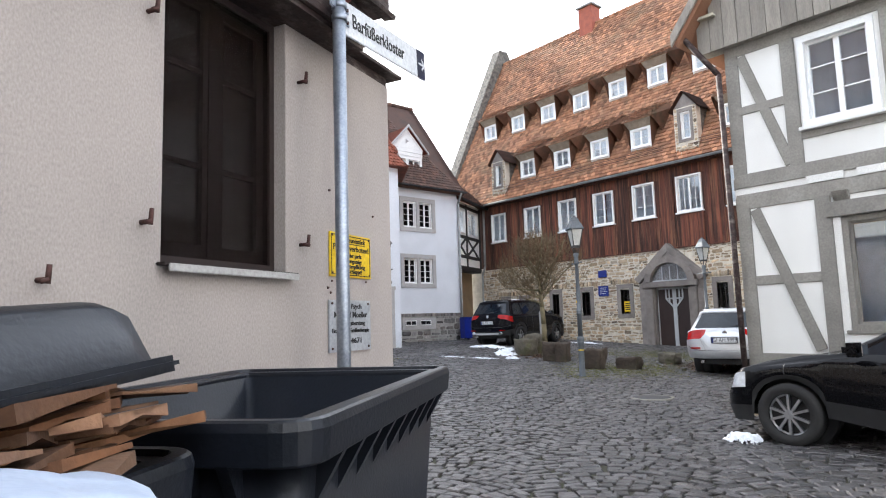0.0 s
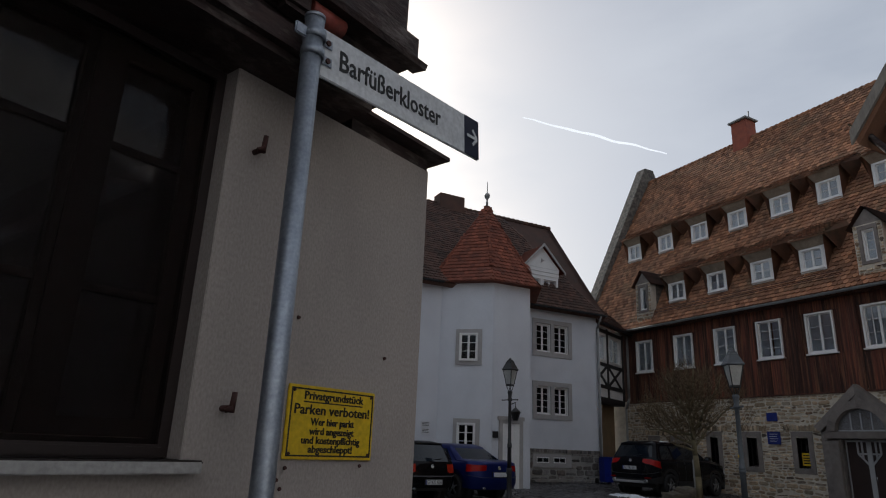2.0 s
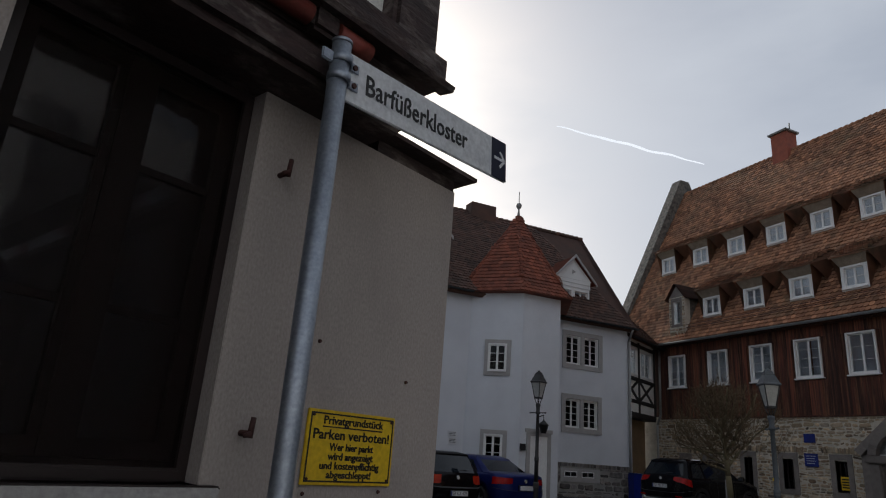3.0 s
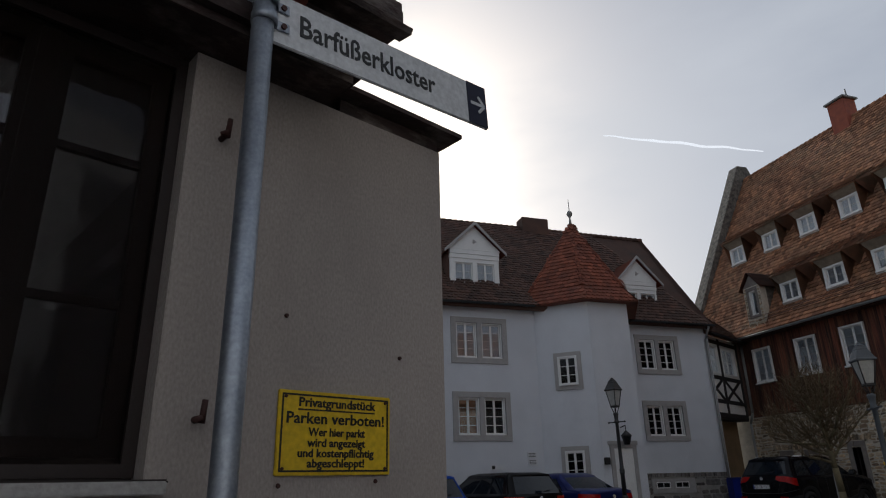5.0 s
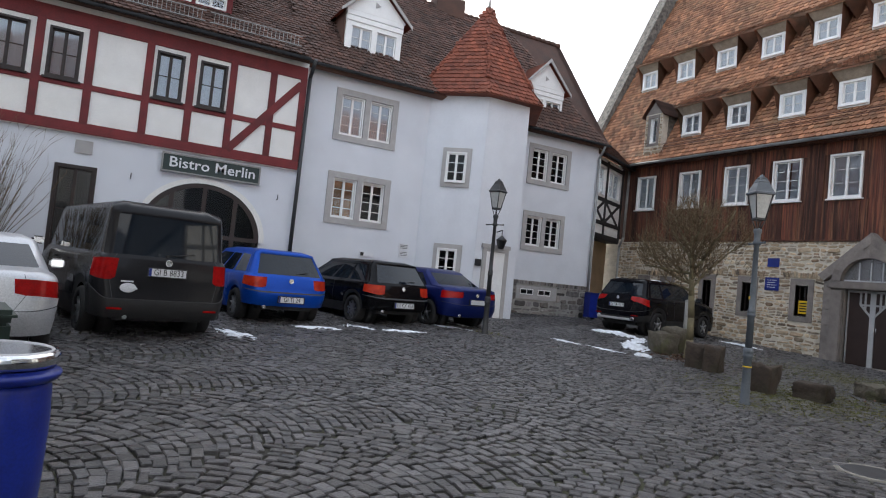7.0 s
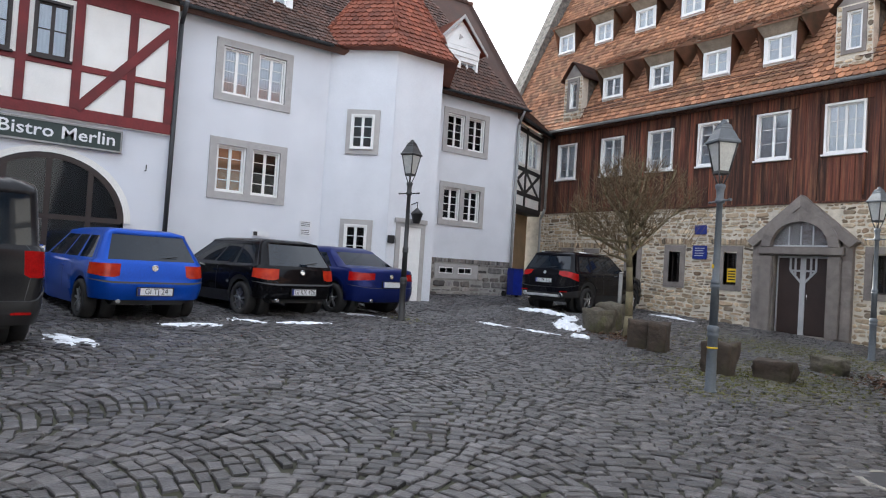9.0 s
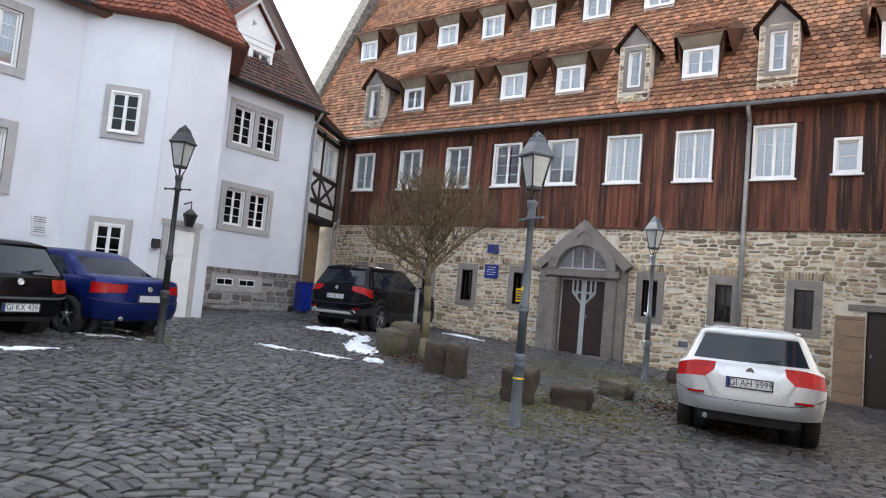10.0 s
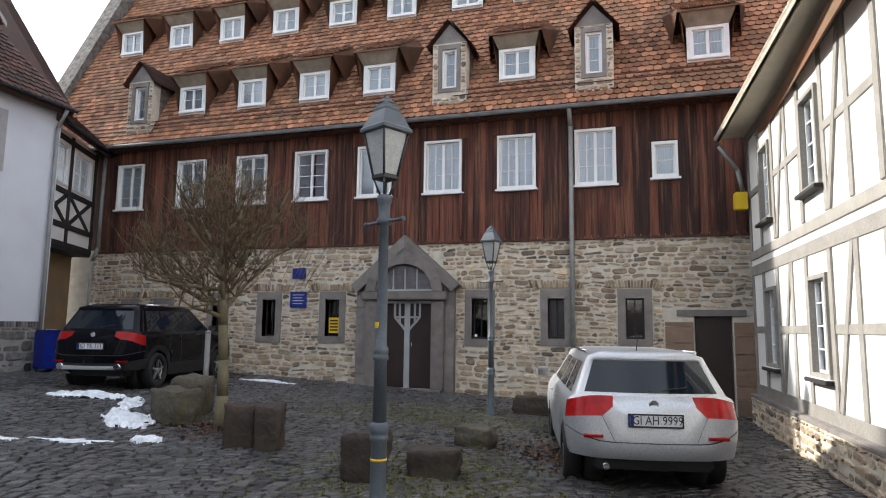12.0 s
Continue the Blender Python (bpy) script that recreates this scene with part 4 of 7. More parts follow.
for z in (0.5, 1.1, 1.65):
    part("door_panel", box(0.46, 0.94, -0.06, -0.045, z, z + 0.4, 0.008), M["winwhite"], d3)
part("door_lintel", box(0.2, 1.2, -0.08, 0.0, 2.3, 2.42, 0.01), M["surround"], T2)
part("letterbox", box(0.02, 0.2, -0.09, -0.015, 1.75, 1.95, 0.01), M["black"], T2)
apex = Vector((-6.55, -8.95, 10.0))
ea = [Vector((*p, LZE - 0.02)) for p in ((P1[0] - 0.15, P1[1] - 0.5), (PM[0] + 0.3, PM[1] - 0.25), (P2[0] + 0.35, P2[1] + 0.2), (P3[0] + 0.2, P3[1] + 0.4), (-8.6, -8.0), (-8.0, -10.2))]
bm = bmesh.new()
ring_v = [bm.verts.new(p) for p in ea]
mid_v = [bm.verts.new(p.lerp(apex, 0.2) + Vector((0, 0, -0.12))) for p in ea]
ap = bm.verts.new(apex)
for i in range(6):
    j = (i + 1) % 6
    bm.faces.new((ring_v[i], ring_v[j], mid_v[j], mid_v[i]))
    bm.faces.new((mid_v[i], mid_v[j], ap))
bm.faces.new(ring_v[::-1])
tr = part("turret_roof", bm, M["tile_turret"], hs, "pointed red tiled turret roof")
for i in range(4):
    j = (i + 1) % 6
    a, b = ea[i], ea[j]
    along = (b - a).normalized()
    for f0, f1_ in ((0.0, 0.2), (0.2, 1.0)):
        lo0, lo1 = (a, b) if f0 == 0 else (a.lerp(apex, 0.2) + Vector((0, 0, -0.12)), b.lerp(apex, 0.2) + Vector((0, 0, -0.12)))
        hi0, hi1 = (a.lerp(apex, 0.2) + Vector((0, 0, -0.12)), b.lerp(apex, 0.2) + Vector((0, 0, -0.12))) if f0 == 0 else (apex, apex)
        mid0, mid1 = (lo0 + lo1) / 2, (hi0 + hi1) / 2
        up = mid1 - mid0
        up -= along * up.dot(along)
        L0, w = up.length, (lo1 - lo0).length
        upn = up.normalized()
        inside = lambda p, lo0=lo0, lo1=lo1, hi0=hi0, hi1=hi1, upn=upn, L0=L0, along=along: (lambda k: (lo0.lerp(hi0, k) - p).dot(along) < 0.03 and (lo1.lerp(hi1, k) - p).dot(along) > -0.03)(min(max((p - lo0).dot(upn) / L0, 0), 1))
        tile_roof(tr, lo0, along, upn, w, L0, M["tile_turret"], 0.165, 0.15, keep=inside, lift=0.005)
    bm = bmesh.new()
    for k in range(26):
        tube(bm, a.lerp(apex, 0.2 + k * 0.03) + Vector((0, 0, -0.1)), a.lerp(apex, 0.2 + (k + 1.15) * 0.03) + Vector((0, 0, -0.08)), 0.07, 0.055, 6)
    part("hip_tiles", bm, M["tile_turret"], tr)
fin = part("finial", lathe([(0.06, -0.1), (0.04, 0.12), (0.025, 0.2), (0.09, 0.3), (0.11, 0.36), (0.09, 0.43), (0.02, 0.48), (0.012, 0.9), (0.0, 0.95)], 12, None, Matrix.Translation(apex)), M["zinc"], tr, "metal ball finial")
# right wing
WR = part("wing", wall_bm(-6.75, -3.25, 1.5, LZE, 0.5, [(-6.31 + .17, -4.5 - .17, 2.54 + .17, 3.91 - .17), (-6.31 + .17, -4.46 - .17, 4.84 + .17, 6.26 - .17)]), M["white"], hs, "", pose(XR, 0, 0, 0, 0, 90))
part("side_wall", box(-3.25, -3.05, 0.0, 5, -0.3, LZE), M["white"], WR)
stone_window(WR, -6.31, -4.5, 2.54, 3.91)
stone_window(WR, -6.31, -4.46, 4.84, 6.26)
part("plinth", box(-6.75, -3.2, -0.06, 0.4, -0.3, 1.5), M["mortar_grey"], WR, "rubble stone plinth")
CW = (-6.35, -4.62, 0.86, 1.32)
rubble(WR, -6.75, -3.2, 0.15, 1.36, [CW], 40, -0.06, 0.13, 0.27, "stone_grey", -5)
x = -6.75
while x < -3.25:
    part("soldier_stone", box(x + 0.006, x + random.uniform(0.055, 0.07), -0.085, -0.06, 1.37, 1.5, 0.006), M["stone_grey"], WR)
    x += 0.075
cs = part("cellar_window", box(*CW[:2], -0.09, -0.02, CW[2], CW[3], 0.01), M["surround"], WR, "low cellar window in grey surround")
for a in (-6.2, -5.45):
    part("pane", box(a, a + 0.55, -0.096, -0.09, 1.02, 1.22), M["pane_dark"], cs)
    bm = bmesh.new()
    ring(bm, a, a + 0.55, 1.02, 1.22, 0.03, -0.1, -0.096)
    bx(bm, a + 0.26, a + 0.29, -0.1, -0.096, 1.05, 1.19)
    part("frame", bm, M["winwhite"], cs)
pipe(WR, [(-3.28, -0.42, LZE - 0.1), (-3.22, -0.1, LZE - 0.5), (-3.22, -0.1, 0.2)], 0.045, M["zinc"])
# roofs of both wings
HR_X, HR_Z = -10.6, 11.35
for nm, y0, y1, ex in (("roof", -14.7, -8.6, XL + 0.35), ("roof", -8.6, -3.0, XR + 0.35)):
    ez = LZE - 0.05
    r = part(nm, prism([(ex, ez), (HR_X, HR_Z), (HR_X, HR_Z - 0.2), (ex - 0.1, ez - 0.12)], -y1, -y0, "x"), M["tile_dark"], hs, "", pose(0, 0, 0, 0, 0, -90) @ Matrix.Diagonal((1, 1, 1, 1)))
    r.matrix_basis = Matrix(((0, 1, 0, 0), (-1, 0, 0, 0), (0, 0, 1, 0), (0, 0, 0, 1)))
    up = Vector((HR_X - ex, 0, HR_Z - ez))
    hip = (lambda p: (p.y < -3.1 - (p.z - ez) * 0.55)) if y1 > -5 else None
    tile_roof(hs, (ex + 0.04, y0, ez), (0, 1, 0), up, y1 - y0, up.length, M["tile_dark"], 0.175, 0.17, keep=hip)
part("roof", prism([(XR + 0.35, LZE - 0.05), (HR_X, HR_Z), (-14.5, LZE - 0.05)], 0, 0.3, "y"), M["tile_dark"], hs, "", Matrix.Translation((0, -3.3, 0)))
part("rear_wall", box(-14.5, -14.2, -22.5, -3.2, -0.3, LZE), M["white"], hs)
part("rear_roof", prism([(HR_X, HR_Z), (-14.6, LZE), (-14.6, LZE - 0.2), (HR_X, HR_Z - 0.2)], -22.5, -3.2, "y"), M["tile_dark"], hs)
bm = bmesh.new()
for i in range(46):
    tube(bm, (HR_X, -14.6 + i * 0.25, HR_Z), (HR_X, -14.6 + i * 0.25 + 0.29, HR_Z + 0.03), 0.09, 0.11, 8)
part("ridge_tiles", bm, M["tile_dark"], hs)
part("chimney", box(HR_X - 0.3, HR_X + 0.3, -9.0, -7.8, HR_Z - 0.6, HR_Z + 0.45, 0.02), M["tile_dark"], hs, "low broad chimney")
gutter(WL, -14.7, -10.9, -0.42, LZE - 0.03, M["lamp_dark"])
gutter(WR, -6.9, -3.0, -0.42, LZE - 0.03, M["lamp_dark"])


def gable_dormer(parent, cy, x, z, w=1.75, h=1.05):
    """A white boarded dormer with a pediment and two casements; x is the plane of its front."""
    d = part("dormer", wall_bm(-w / 2, w / 2, 0, h, 0.12, [(-0.74, -0.04, 0.12, h - 0.1), (0.04, 0.74, 0.12, h - 0.1)]), M["winwhite"], parent, "white gabled dormer", pose(x, cy, z, 0, 0, 90))
    for a in (-0.74, 0.04):
        window(d, a, 0.12, 0.7, h - 0.22, 0.02, 2, 3, 1, 0.04, curtain="curtain", sill=False)
    for i in range(2):
        part("weather_board", box(-w / 2 - 0.02, w / 2 + 0.02, -0.03 - 0.01 * i, 0.1, h + 0.16 * i, h + 0.15 + 0.16 * i, 0.006), M["winwhite"], d)
    part("pediment", prism([(-w / 2 - 0.08, h + 0.32), (w / 2 + 0.08, h + 0.32), (0, h + 1.2)], -0.02, 0.1, "y"), M["winwhite"], d)
    bm = bmesh.new()
    tube(bm, (0, -0.02, h + 0.62), (0, -0.045, h + 0.62), 0.1, 0.1, 3)
    part("carved_star", bm, M["surround"], d)
    dep = 2.6
    for s in (-1, 1):
        part("cheek", box(s * w / 2 - 0.05, s * w / 2 + 0.05, 0.1, dep, -0.2, h + 0.3), M["tile_dark"], d)
        bm = bmesh.new()
        v = [bm.verts.new(p) for p in ((s * (w / 2 + 0.22), -0.18, h + 0.2), (s * (w / 2 + 0.22), dep, h + 0.2), (0, dep, h + 1.27), (0, -0.18, h + 1.27))]
        bm.faces.new(v if s > 0 else v[::-1])
        bmesh.ops.solidify(bm, geom=list(bm.faces), thickness=0.06)
        part("dormer_roof", bm, M["tile_turret"], d)
        part("barge_board", prism([(s * (w / 2 + 0.24), h + 0.14), (s * (w / 2 + 0.24), h + 0.24), (0, h + 1.32), (0, h + 1.2)][::s], -0.2, -0.16, "y"), M["surround"], d)


gable_dormer(hs, -12.55, XL - 0.5, 7.22, 1.75, 1.22)
gable_dormer(hs, -5.6, XR - 0.35, 7.15, 1.6, 0.95)
ey = part("eyebrow_dormer", lathe([(0.42, 0.0), (0.42, 0.5), (0.0, 0.5)], 20, None, pose(-6.1, -8.0, 7.3, 0, 90, 30)), M["tile_turret"], hs, "small round dormer")
part("frame", lathe([(0.3, 0.0), (0.3, 0.02), (0.2, 0.02)], 20, None, pose(-5.66, -7.745, 7.3, 0, 90, 30)), M["surround"], ey)
part("pane", lathe([(0.2, 0.0), (0.2, 0.03), (0.0, 0.03)], 20, None, pose(-5.655, -7.742, 7.3, 0, 90, 30)), M["pane_dark"], ey)
# wall lantern beside the door
wlamp = thing("wall_lantern", "small dark iron wall lantern beside the turret door", "lamp", Matrix.Translation((-4.9, -8.74, 2.3)))
part("bracket", tube(tube(bmesh.new(), (-0.3, 0, 0.5), (0, 0, 0.55), 0.015), (0, 0, 0.55), (0, 0, 0.38), 0.012), M["lamp_dark"], wlamp)
part("lantern", lathe([(0.08, 0), (0.15, 0.24), (0.17, 0.25), (0.06, 0.36), (0.02, 0.4)], 6), M["lamp_dark"], wlamp)

# ---- half-timbered link between house and monastery ----
lk = thing("link_house", "narrow half-timbered link, black timbers, white panels over a dark passage", "building")
lm, ll = face(XR - 0.35, -3.15, -9.25, -0.1)
LW = part("wall", wall_bm(0, ll, 3.55, 6.55, 0.2, [(0.2, 1.45, 5.1, 6.2), (1.75, 3.0, 5.1, 6.2)]), M["panel"], lk, "", lm)
for a in (0.05, 1.6, ll - 0.1):
    beam(LW, a, 3.5, a, 6.5, 0.17, M["black_timber"])
for z in (3.55, 4.05, 4.95, 6.35):
    beam(LW, 0, z, ll, z, 0.15, M["black_timber"])
for a in (0.1, 1.65):
    beam(LW, a, 4.1, a + 1.4, 4.9, 0.13, M["black_timber"], -0.02)
    beam(LW, a, 4.9, a + 1.4, 4.1, 0.13, M["black_timber"], -0.024)
for a in (0.2, 1.75):
    window(LW, a, 5.1, 1.25, 1.1, 0.0, 2, 2, 1, 0.05, sill=False, curtain="curtain")
part("passage_wall", box(0, ll, 0.5, 0.7, -0.2, 3.5), M["ochre"], LW, "ochre plaster wall below")
part("jetty_floor", box(0, ll, 0, 0.6, 3.4, 3.5), M["black_timber"], LW)
part("roof", prism([(-0.45, 6.5), (2.5, 9.0), (2.5, 8.8), (-0.35, 6.4)], -0.2, ll + 0.3, "x"), M["tile_dark"], LW)
tile_roof(LW, (-0.2, -0.47, 6.52), (1, 0, 0), (0, 2.95, 2.5), ll + 0.5, 3.8, M["tile_dark"])
gutter(LW, -0.1, ll + 0.2, -0.5, 6.48, M["lamp_dark"])
part("white_box", box(ll - 1.3, ll - 0.9, 0.35, 0.5, 0.9, 1.3, 0.01), M["signwhite"], LW)

# ---- inn: red half-timbered upper floor over white ground floor ----
XI = XL + 0.3
inn_h = thing("inn_house", "inn with oxblood half-timbering above a white ground floor and arched entrance", "building")
IN = part("ground_floor", wall_bm(-24.5, -14.6, -0.3, 3.72, 0.5, [(-20.05, -19.2, 1.0, 3.02), (-18.2, -15.45, -0.3, 1.75)]), M["white"], inn_h, "", pose(XI, 0, 0, 0, 0, 90))
AC, AR = -16.82, 1.42
bm = bmesh.new()
for i in range(24):
    a, b = math.pi * i / 24, math.pi * (i + 1) / 24
    prism([(AC + r * math.cos(t), 1.72 + r * 0.92 * math.sin(t)) for r, t in ((AR, a), (AR, b), (AR + 0.13, b), (AR + 0.13, a))], -0.05, 0.0, "y", bm)
part("arch_trim", bm, M["panel"], IN, "white plaster arch band")
halfd = [(AC + AR * math.cos(math.pi * i / 24), 1.72 + AR * 0.92 * math.sin(math.pi * i / 24)) for i in range(25)]
part("arch_glass", prism(halfd + [(AC - AR, 0.1), (AC + AR, 0.1)], -0.012, -0.004, "y"), M["pane_dark"], IN, "dark glazed arch")
bm = bmesh.new()
for i in range(24):
    a, b = math.pi * i / 24, math.pi * (i + 1) / 24
    prism([(AC + r * math.cos(t), 1.72 + r * 0.92 * math.sin(t)) for r, t in ((AR - 0.12, a), (AR - 0.12, b), (AR, b), (AR, a))], -0.045, -0.012, "y", bm)
for x in (-0.75, 0.0, 0.75):
    bx(bm, AC + x - 0.05, AC + x + 0.05, -0.04, -0.012, 0.2, 1.72 + AR * 0.92 * math.sqrt(1 - (x / AR) ** 2) - 0.08)
bx(bm, AC - AR + 0.05, AC + AR - 0.05, -0.042, -0.012, 1.7, 1.8)
part("arch_frame", bm, M["winbrown"], IN, "brown timber arch frame")
window(IN, -20.05, 1.0, 0.85, 2.02, 0.0, 2, 2, 1, 0.08, "winbrown", "winbrown", pane="pane_dark", sill=False)
for x in (-19.52,):
    part("vent", box(x - 0.18, x + 0.18, -0.03, 0.0, 3.3, 3.6, 0.005), M["surround"], IN)
for x in (-18.5, -15.05):
    part("hook", tube(tube(bmesh.new(), (x, 0, 2.9), (x, -0.1, 2.9), 0.012), (x, -0.1, 2.92), (x, -0.1, 3.02), 0.012), M["lamp_dark"], IN)
bs = part("sign_board", box(-17.86, -15.58, -0.1, -0.04, 3.22, 3.62, 0.01), M["signgreen"], IN, "dark green sign with white letters")
bm = bmesh.new()
ring(bm, -17.89, -15.55, 3.19, 3.65, 0.035, -0.115, -0.035)
part("sign_frame", bm, M["zinc"], bs)
part("lettering", text_mesh("Bistro Merlin", 0.35, M["signwhite"], 1.0, "CENTER", 0.001, 2.02, 0.004), None, bs, "white letters", Matrix.Translation((-16.7, -0.102, 3.43)))
IWIN = ((-21.58, 0.76), (-20.45, 0.65), (-18.25, 0.63), (-17.27, 0.65))
IU = part("upper_floor", wall_bm(-24.5, -14.6, 3.72, 6.6, 0.3, [(x, x + w, 4.88, 6.02) for x, w in IWIN], y=-0.08), M["panel"], inn_h, "", pose(XI, 0, 0, 0, 0, 90))
R = M["red_timber"]
for z, w in ((3.86, 0.24), (4.8, 0.13), (6.3, 0.34)):
    beam(IU, -24.5, z, -14.62, z, w, R, -0.115, 0.0)
for x in (-23.6, -22.5, -21.68, -20.62, -19.6, -18.4, -17.44, -16.48, -15.48, -14.7):
    beam(IU, x, 3.95, x, 6.2, 0.17, R, -0.118, 0.0)
beam(IU, -16.45, 3.95, -14.75, 6.0, 0.19, R, -0.122, 0.0)
for x, w in IWIN:
    window(IU, x, 4.88, w, 1.14, -0.08, 2, 2, 1, 0.05, "winbrown", "winbrown", curtain="curtain", proud=0.04)
pipe(IN, [(-14.55, -0.5, LZE - 0.1), (-14.55, -0.12, LZE - 0.5), (-14.6, -0.12, 0.3)], 0.05, M["lamp_dark"])
ir = part("roof", prism([(XI + 0.5, 6.62), (HR_X, 10.7), (HR_X, 10.5), (XI + 0.4, 6.5)], -24.8, -14.7, "y"), M["tile_dark"], inn_h)
upv = Vector((HR_X - XI - 0.5, 0, 10.7 - 6.62))
tile_roof(inn_h, (XI + 0.54, -24.8, 6.62), (0, 1, 0), upv, 10.1, upv.length, M["tile_dark"], 0.175, 0.17)
gutter(IU, -24.6, -14.7, -0.55, 6.6, M["lamp_dark"])
for yy in (-24.4, -22.0, -19.6, -17.2):
    bm = bmesh.new()
    for k in range(22):
        a = yy + 0.1 + k * 0.1
        bx(bm, XI + 0.22, XI + 0.235, a, a + 0.012, 6.95, 7.2)
    for z in (6.95, 7.2):
        bx(bm, XI + 0.215, XI + 0.24, yy, yy + 2.3, z, z + 0.02)
    part("snow_guard", bm, M["zinc"], inn_h, "slatted metal snow guard")
for cy in (-20.4, -17.55):
    d = part("roof_window", wall_bm(-0.95, 0.95, 0, 0.75, 0.1, [(-0.8, -0.05, 0.1, 0.65), (0.05, 0.8, 0.1, 0.65)]), M["red_timber"], inn_h, "low red shed dormer", pose(XI - 0.55, cy, 7.5, 0, 0, 90))
    for a in (-0.8, 0.05):
        window(d, a, 0.1, 0.75, 0.55, 0.02, 2, 2, 1, 0.035, sill=False)
    part("dormer_roof", box(-1.15, 1.15, -0.25, 2.2, 0.75, 0.85, 0.0, Matrix.Rotation(0.28, 4, "X")), M["tile_dark"], d)
    for s in (-0.95, 0.9):
        part("cheek", prism([(0.1, 0), (0.1, 0.75), (1.9, 1.3), (1.0, 0.0)], s, s + 0.05, "x"), M["tile_dark"], d)

# ---- grey half-timbered house on the street side ----
gh = thing("grey_house", "grey half-timbered house with white panels, boarded gable and stone plinth", "building")
GA, GB = (8.42, -0.9), (9.0, -12.4)
gm, gl = face(*GA, *GB)
g_win = [(1.1, 0.75), (3.75, 0.8), (7.2, 0.8)]
lowz, upz = (0.85, 2.25), (3.45, 4.85)
gh_holes = [(x, x + w, *z) for x, w in g_win for z in (lowz, upz)]
GS = part("side_wall", wall_bm(0, gl, 0.25, 5.5, 0.3, gh_holes), M["panel"], gh, "", gm)
for x, w in g_win:
    window(GS, x, lowz[0], w, lowz[1] - lowz[0], 0.0, 2, 4, 1, 0.06, "winwhite", "grey_timber", proud=0.05, curtain="curtain", drop=0.3)
    window(GS, x, upz[0], w, upz[1] - upz[0], 0.0, 2, 4, 1, 0.06, "winwhite", "grey_timber", proud=0.05, curtain="curtain", drop=0.3)
    part("sill_board", box(x - 0.08, x + w + 0.08, -0.13, 0, lowz[0] - 0.07, lowz[0] - 0.01, 0.008), M["black_timber"], GS)
    part("sill_board", box(x - 0.08, x + w + 0.08, -0.13, 0, upz[0] - 0.07, upz[0] - 0.01, 0.008), M["black_timber"], GS)
Gt = M["grey_timber"]
for z, w in ((0.36, 0.2), (2.65, 0.2), (2.95, 0.17), (5.4, 0.22)):
    beam(GS, 0, z, gl, z, w, Gt, -0.02, 0.05)
for z0, z1 in ((0.45, 2.55), (3.05, 5.3)):
    for i, x in enumerate((0.1, 0.98, 1.97, 2.85, 3.62, 4.68, 5.6, 6.5, 7.08, 8.12, 9.2, 10.3, 11.4)):
        beam(GS, x, z0, x, z1, 0.16, Gt, -0.022, 0.05)
    for x in (2.1, 4.8, 8.3, 9.3):
        beam(GS, x, z0, x + 0.7, z1, 0.14, Gt, -0.026, 0.05)
    for a, b in ((0.1, 0.98), (2.0, 2.85), (2.85, 3.62), (4.7, 5.6), (5.6, 6.5), (8.2, 9.2), (9.2, 10.3), (10.3, 11.4)):
        beam(GS, a, (z0 + z1) / 2, b, (z0 + z1) / 2, 0.13, Gt, -0.018, 0.05)
part("plinth", box(0, gl, -0.12, 0.3, -0.6, 0.25), M["mortar"], GS, "rubble stone plinth")
part("plinth_cap", box(0, gl, -0.14, 0.0, 0.2, 0.27, 0.012), M["ashlar"], GS)
rubble(GS, 0, gl, -0.4, 0.2, [], 60, -0.12, 0.1, 0.2, "stone", 5)
GG = part("gable_wall", wall_bm(0, 7.0, 0.25, 5.0, 0.3, [(1.3, 3.5, 0.85, 2.3), (1.0, 1.9, 3.55, 4.78), (3.2, 4.1, 3.55, 4.78)]), M["panel"], gh, "", pose(*GB, 0))
window(GG, 1.0, 3.55, 0.9, 1.23, 0.0, 2, 3, 1, 0.08, proud=0.06, curtain="curtain", drop=0.5)
window(GG, 3.2, 3.55, 0.9, 1.23, 0.0, 2, 3, 1, 0.08, proud=0.06, curtain="curtain", drop=0.5)
window(GG, 1.3, 0.85, 2.2, 1.45, 0.06, 1, 1, 1, 0.07, "grey_timber", "grey_timber", curtain="curtain_blue", pane="pane", label="wide shop window with pleated curtain")
for z, w in ((0.4, 0.3), (2.68, 0.22), (2.98, 0.2), (4.92, 0.2)):
    beam(GG, 0, z, 7.0, z, w, Gt, -0.02, 0.05)
part("shop_lintel", box(1.15, 3.7, -0.06, 0.05, 2.3, 2.5, 0.01), Gt, GG)
for x in (1.35, 1.95, 2.55, 3.15):
    part("bracket", prism([(-0.12, 2.62), (0.0, 2.62), (0.0, 2.45)], x - 0.09, x + 0.09, "x"), Gt, GG)
for x, z0, z1 in ((0.09, 0.5, 2.6), (1.12, 0.5, 2.6), (0.09, 3.05, 4.85), (0.86, 3.05, 4.85), (2.05, 3.05, 4.85), (3.05, 3.05, 4.85), (4.3, 3.05, 4.85), (3.75, 0.5, 2.6), (5.2, 0.5, 2.6)):
    beam(GG, x, z0, x, z1, 0.19, Gt, -0.024, 0.05)
beam(GG, 0.22, 4.8, 0.78, 3.1, 0.14, Gt, -0.028, 0.05)
beam(GG, 0.25, 2.55, 0.95, 0.6, 0.14, Gt, -0.028, 0.05)
beam(GG, 0.1, 4.0, 0.86, 4.0, 0.12, Gt, -0.018, 0.05)
beam(GG, 0.1, 1.55, 1.1, 1.55, 0.13, Gt, -0.018, 0.05)
beam(GG, 0.86, 3.45, 2.05, 3.45, 0.1, Gt, -0.018, 0.05)
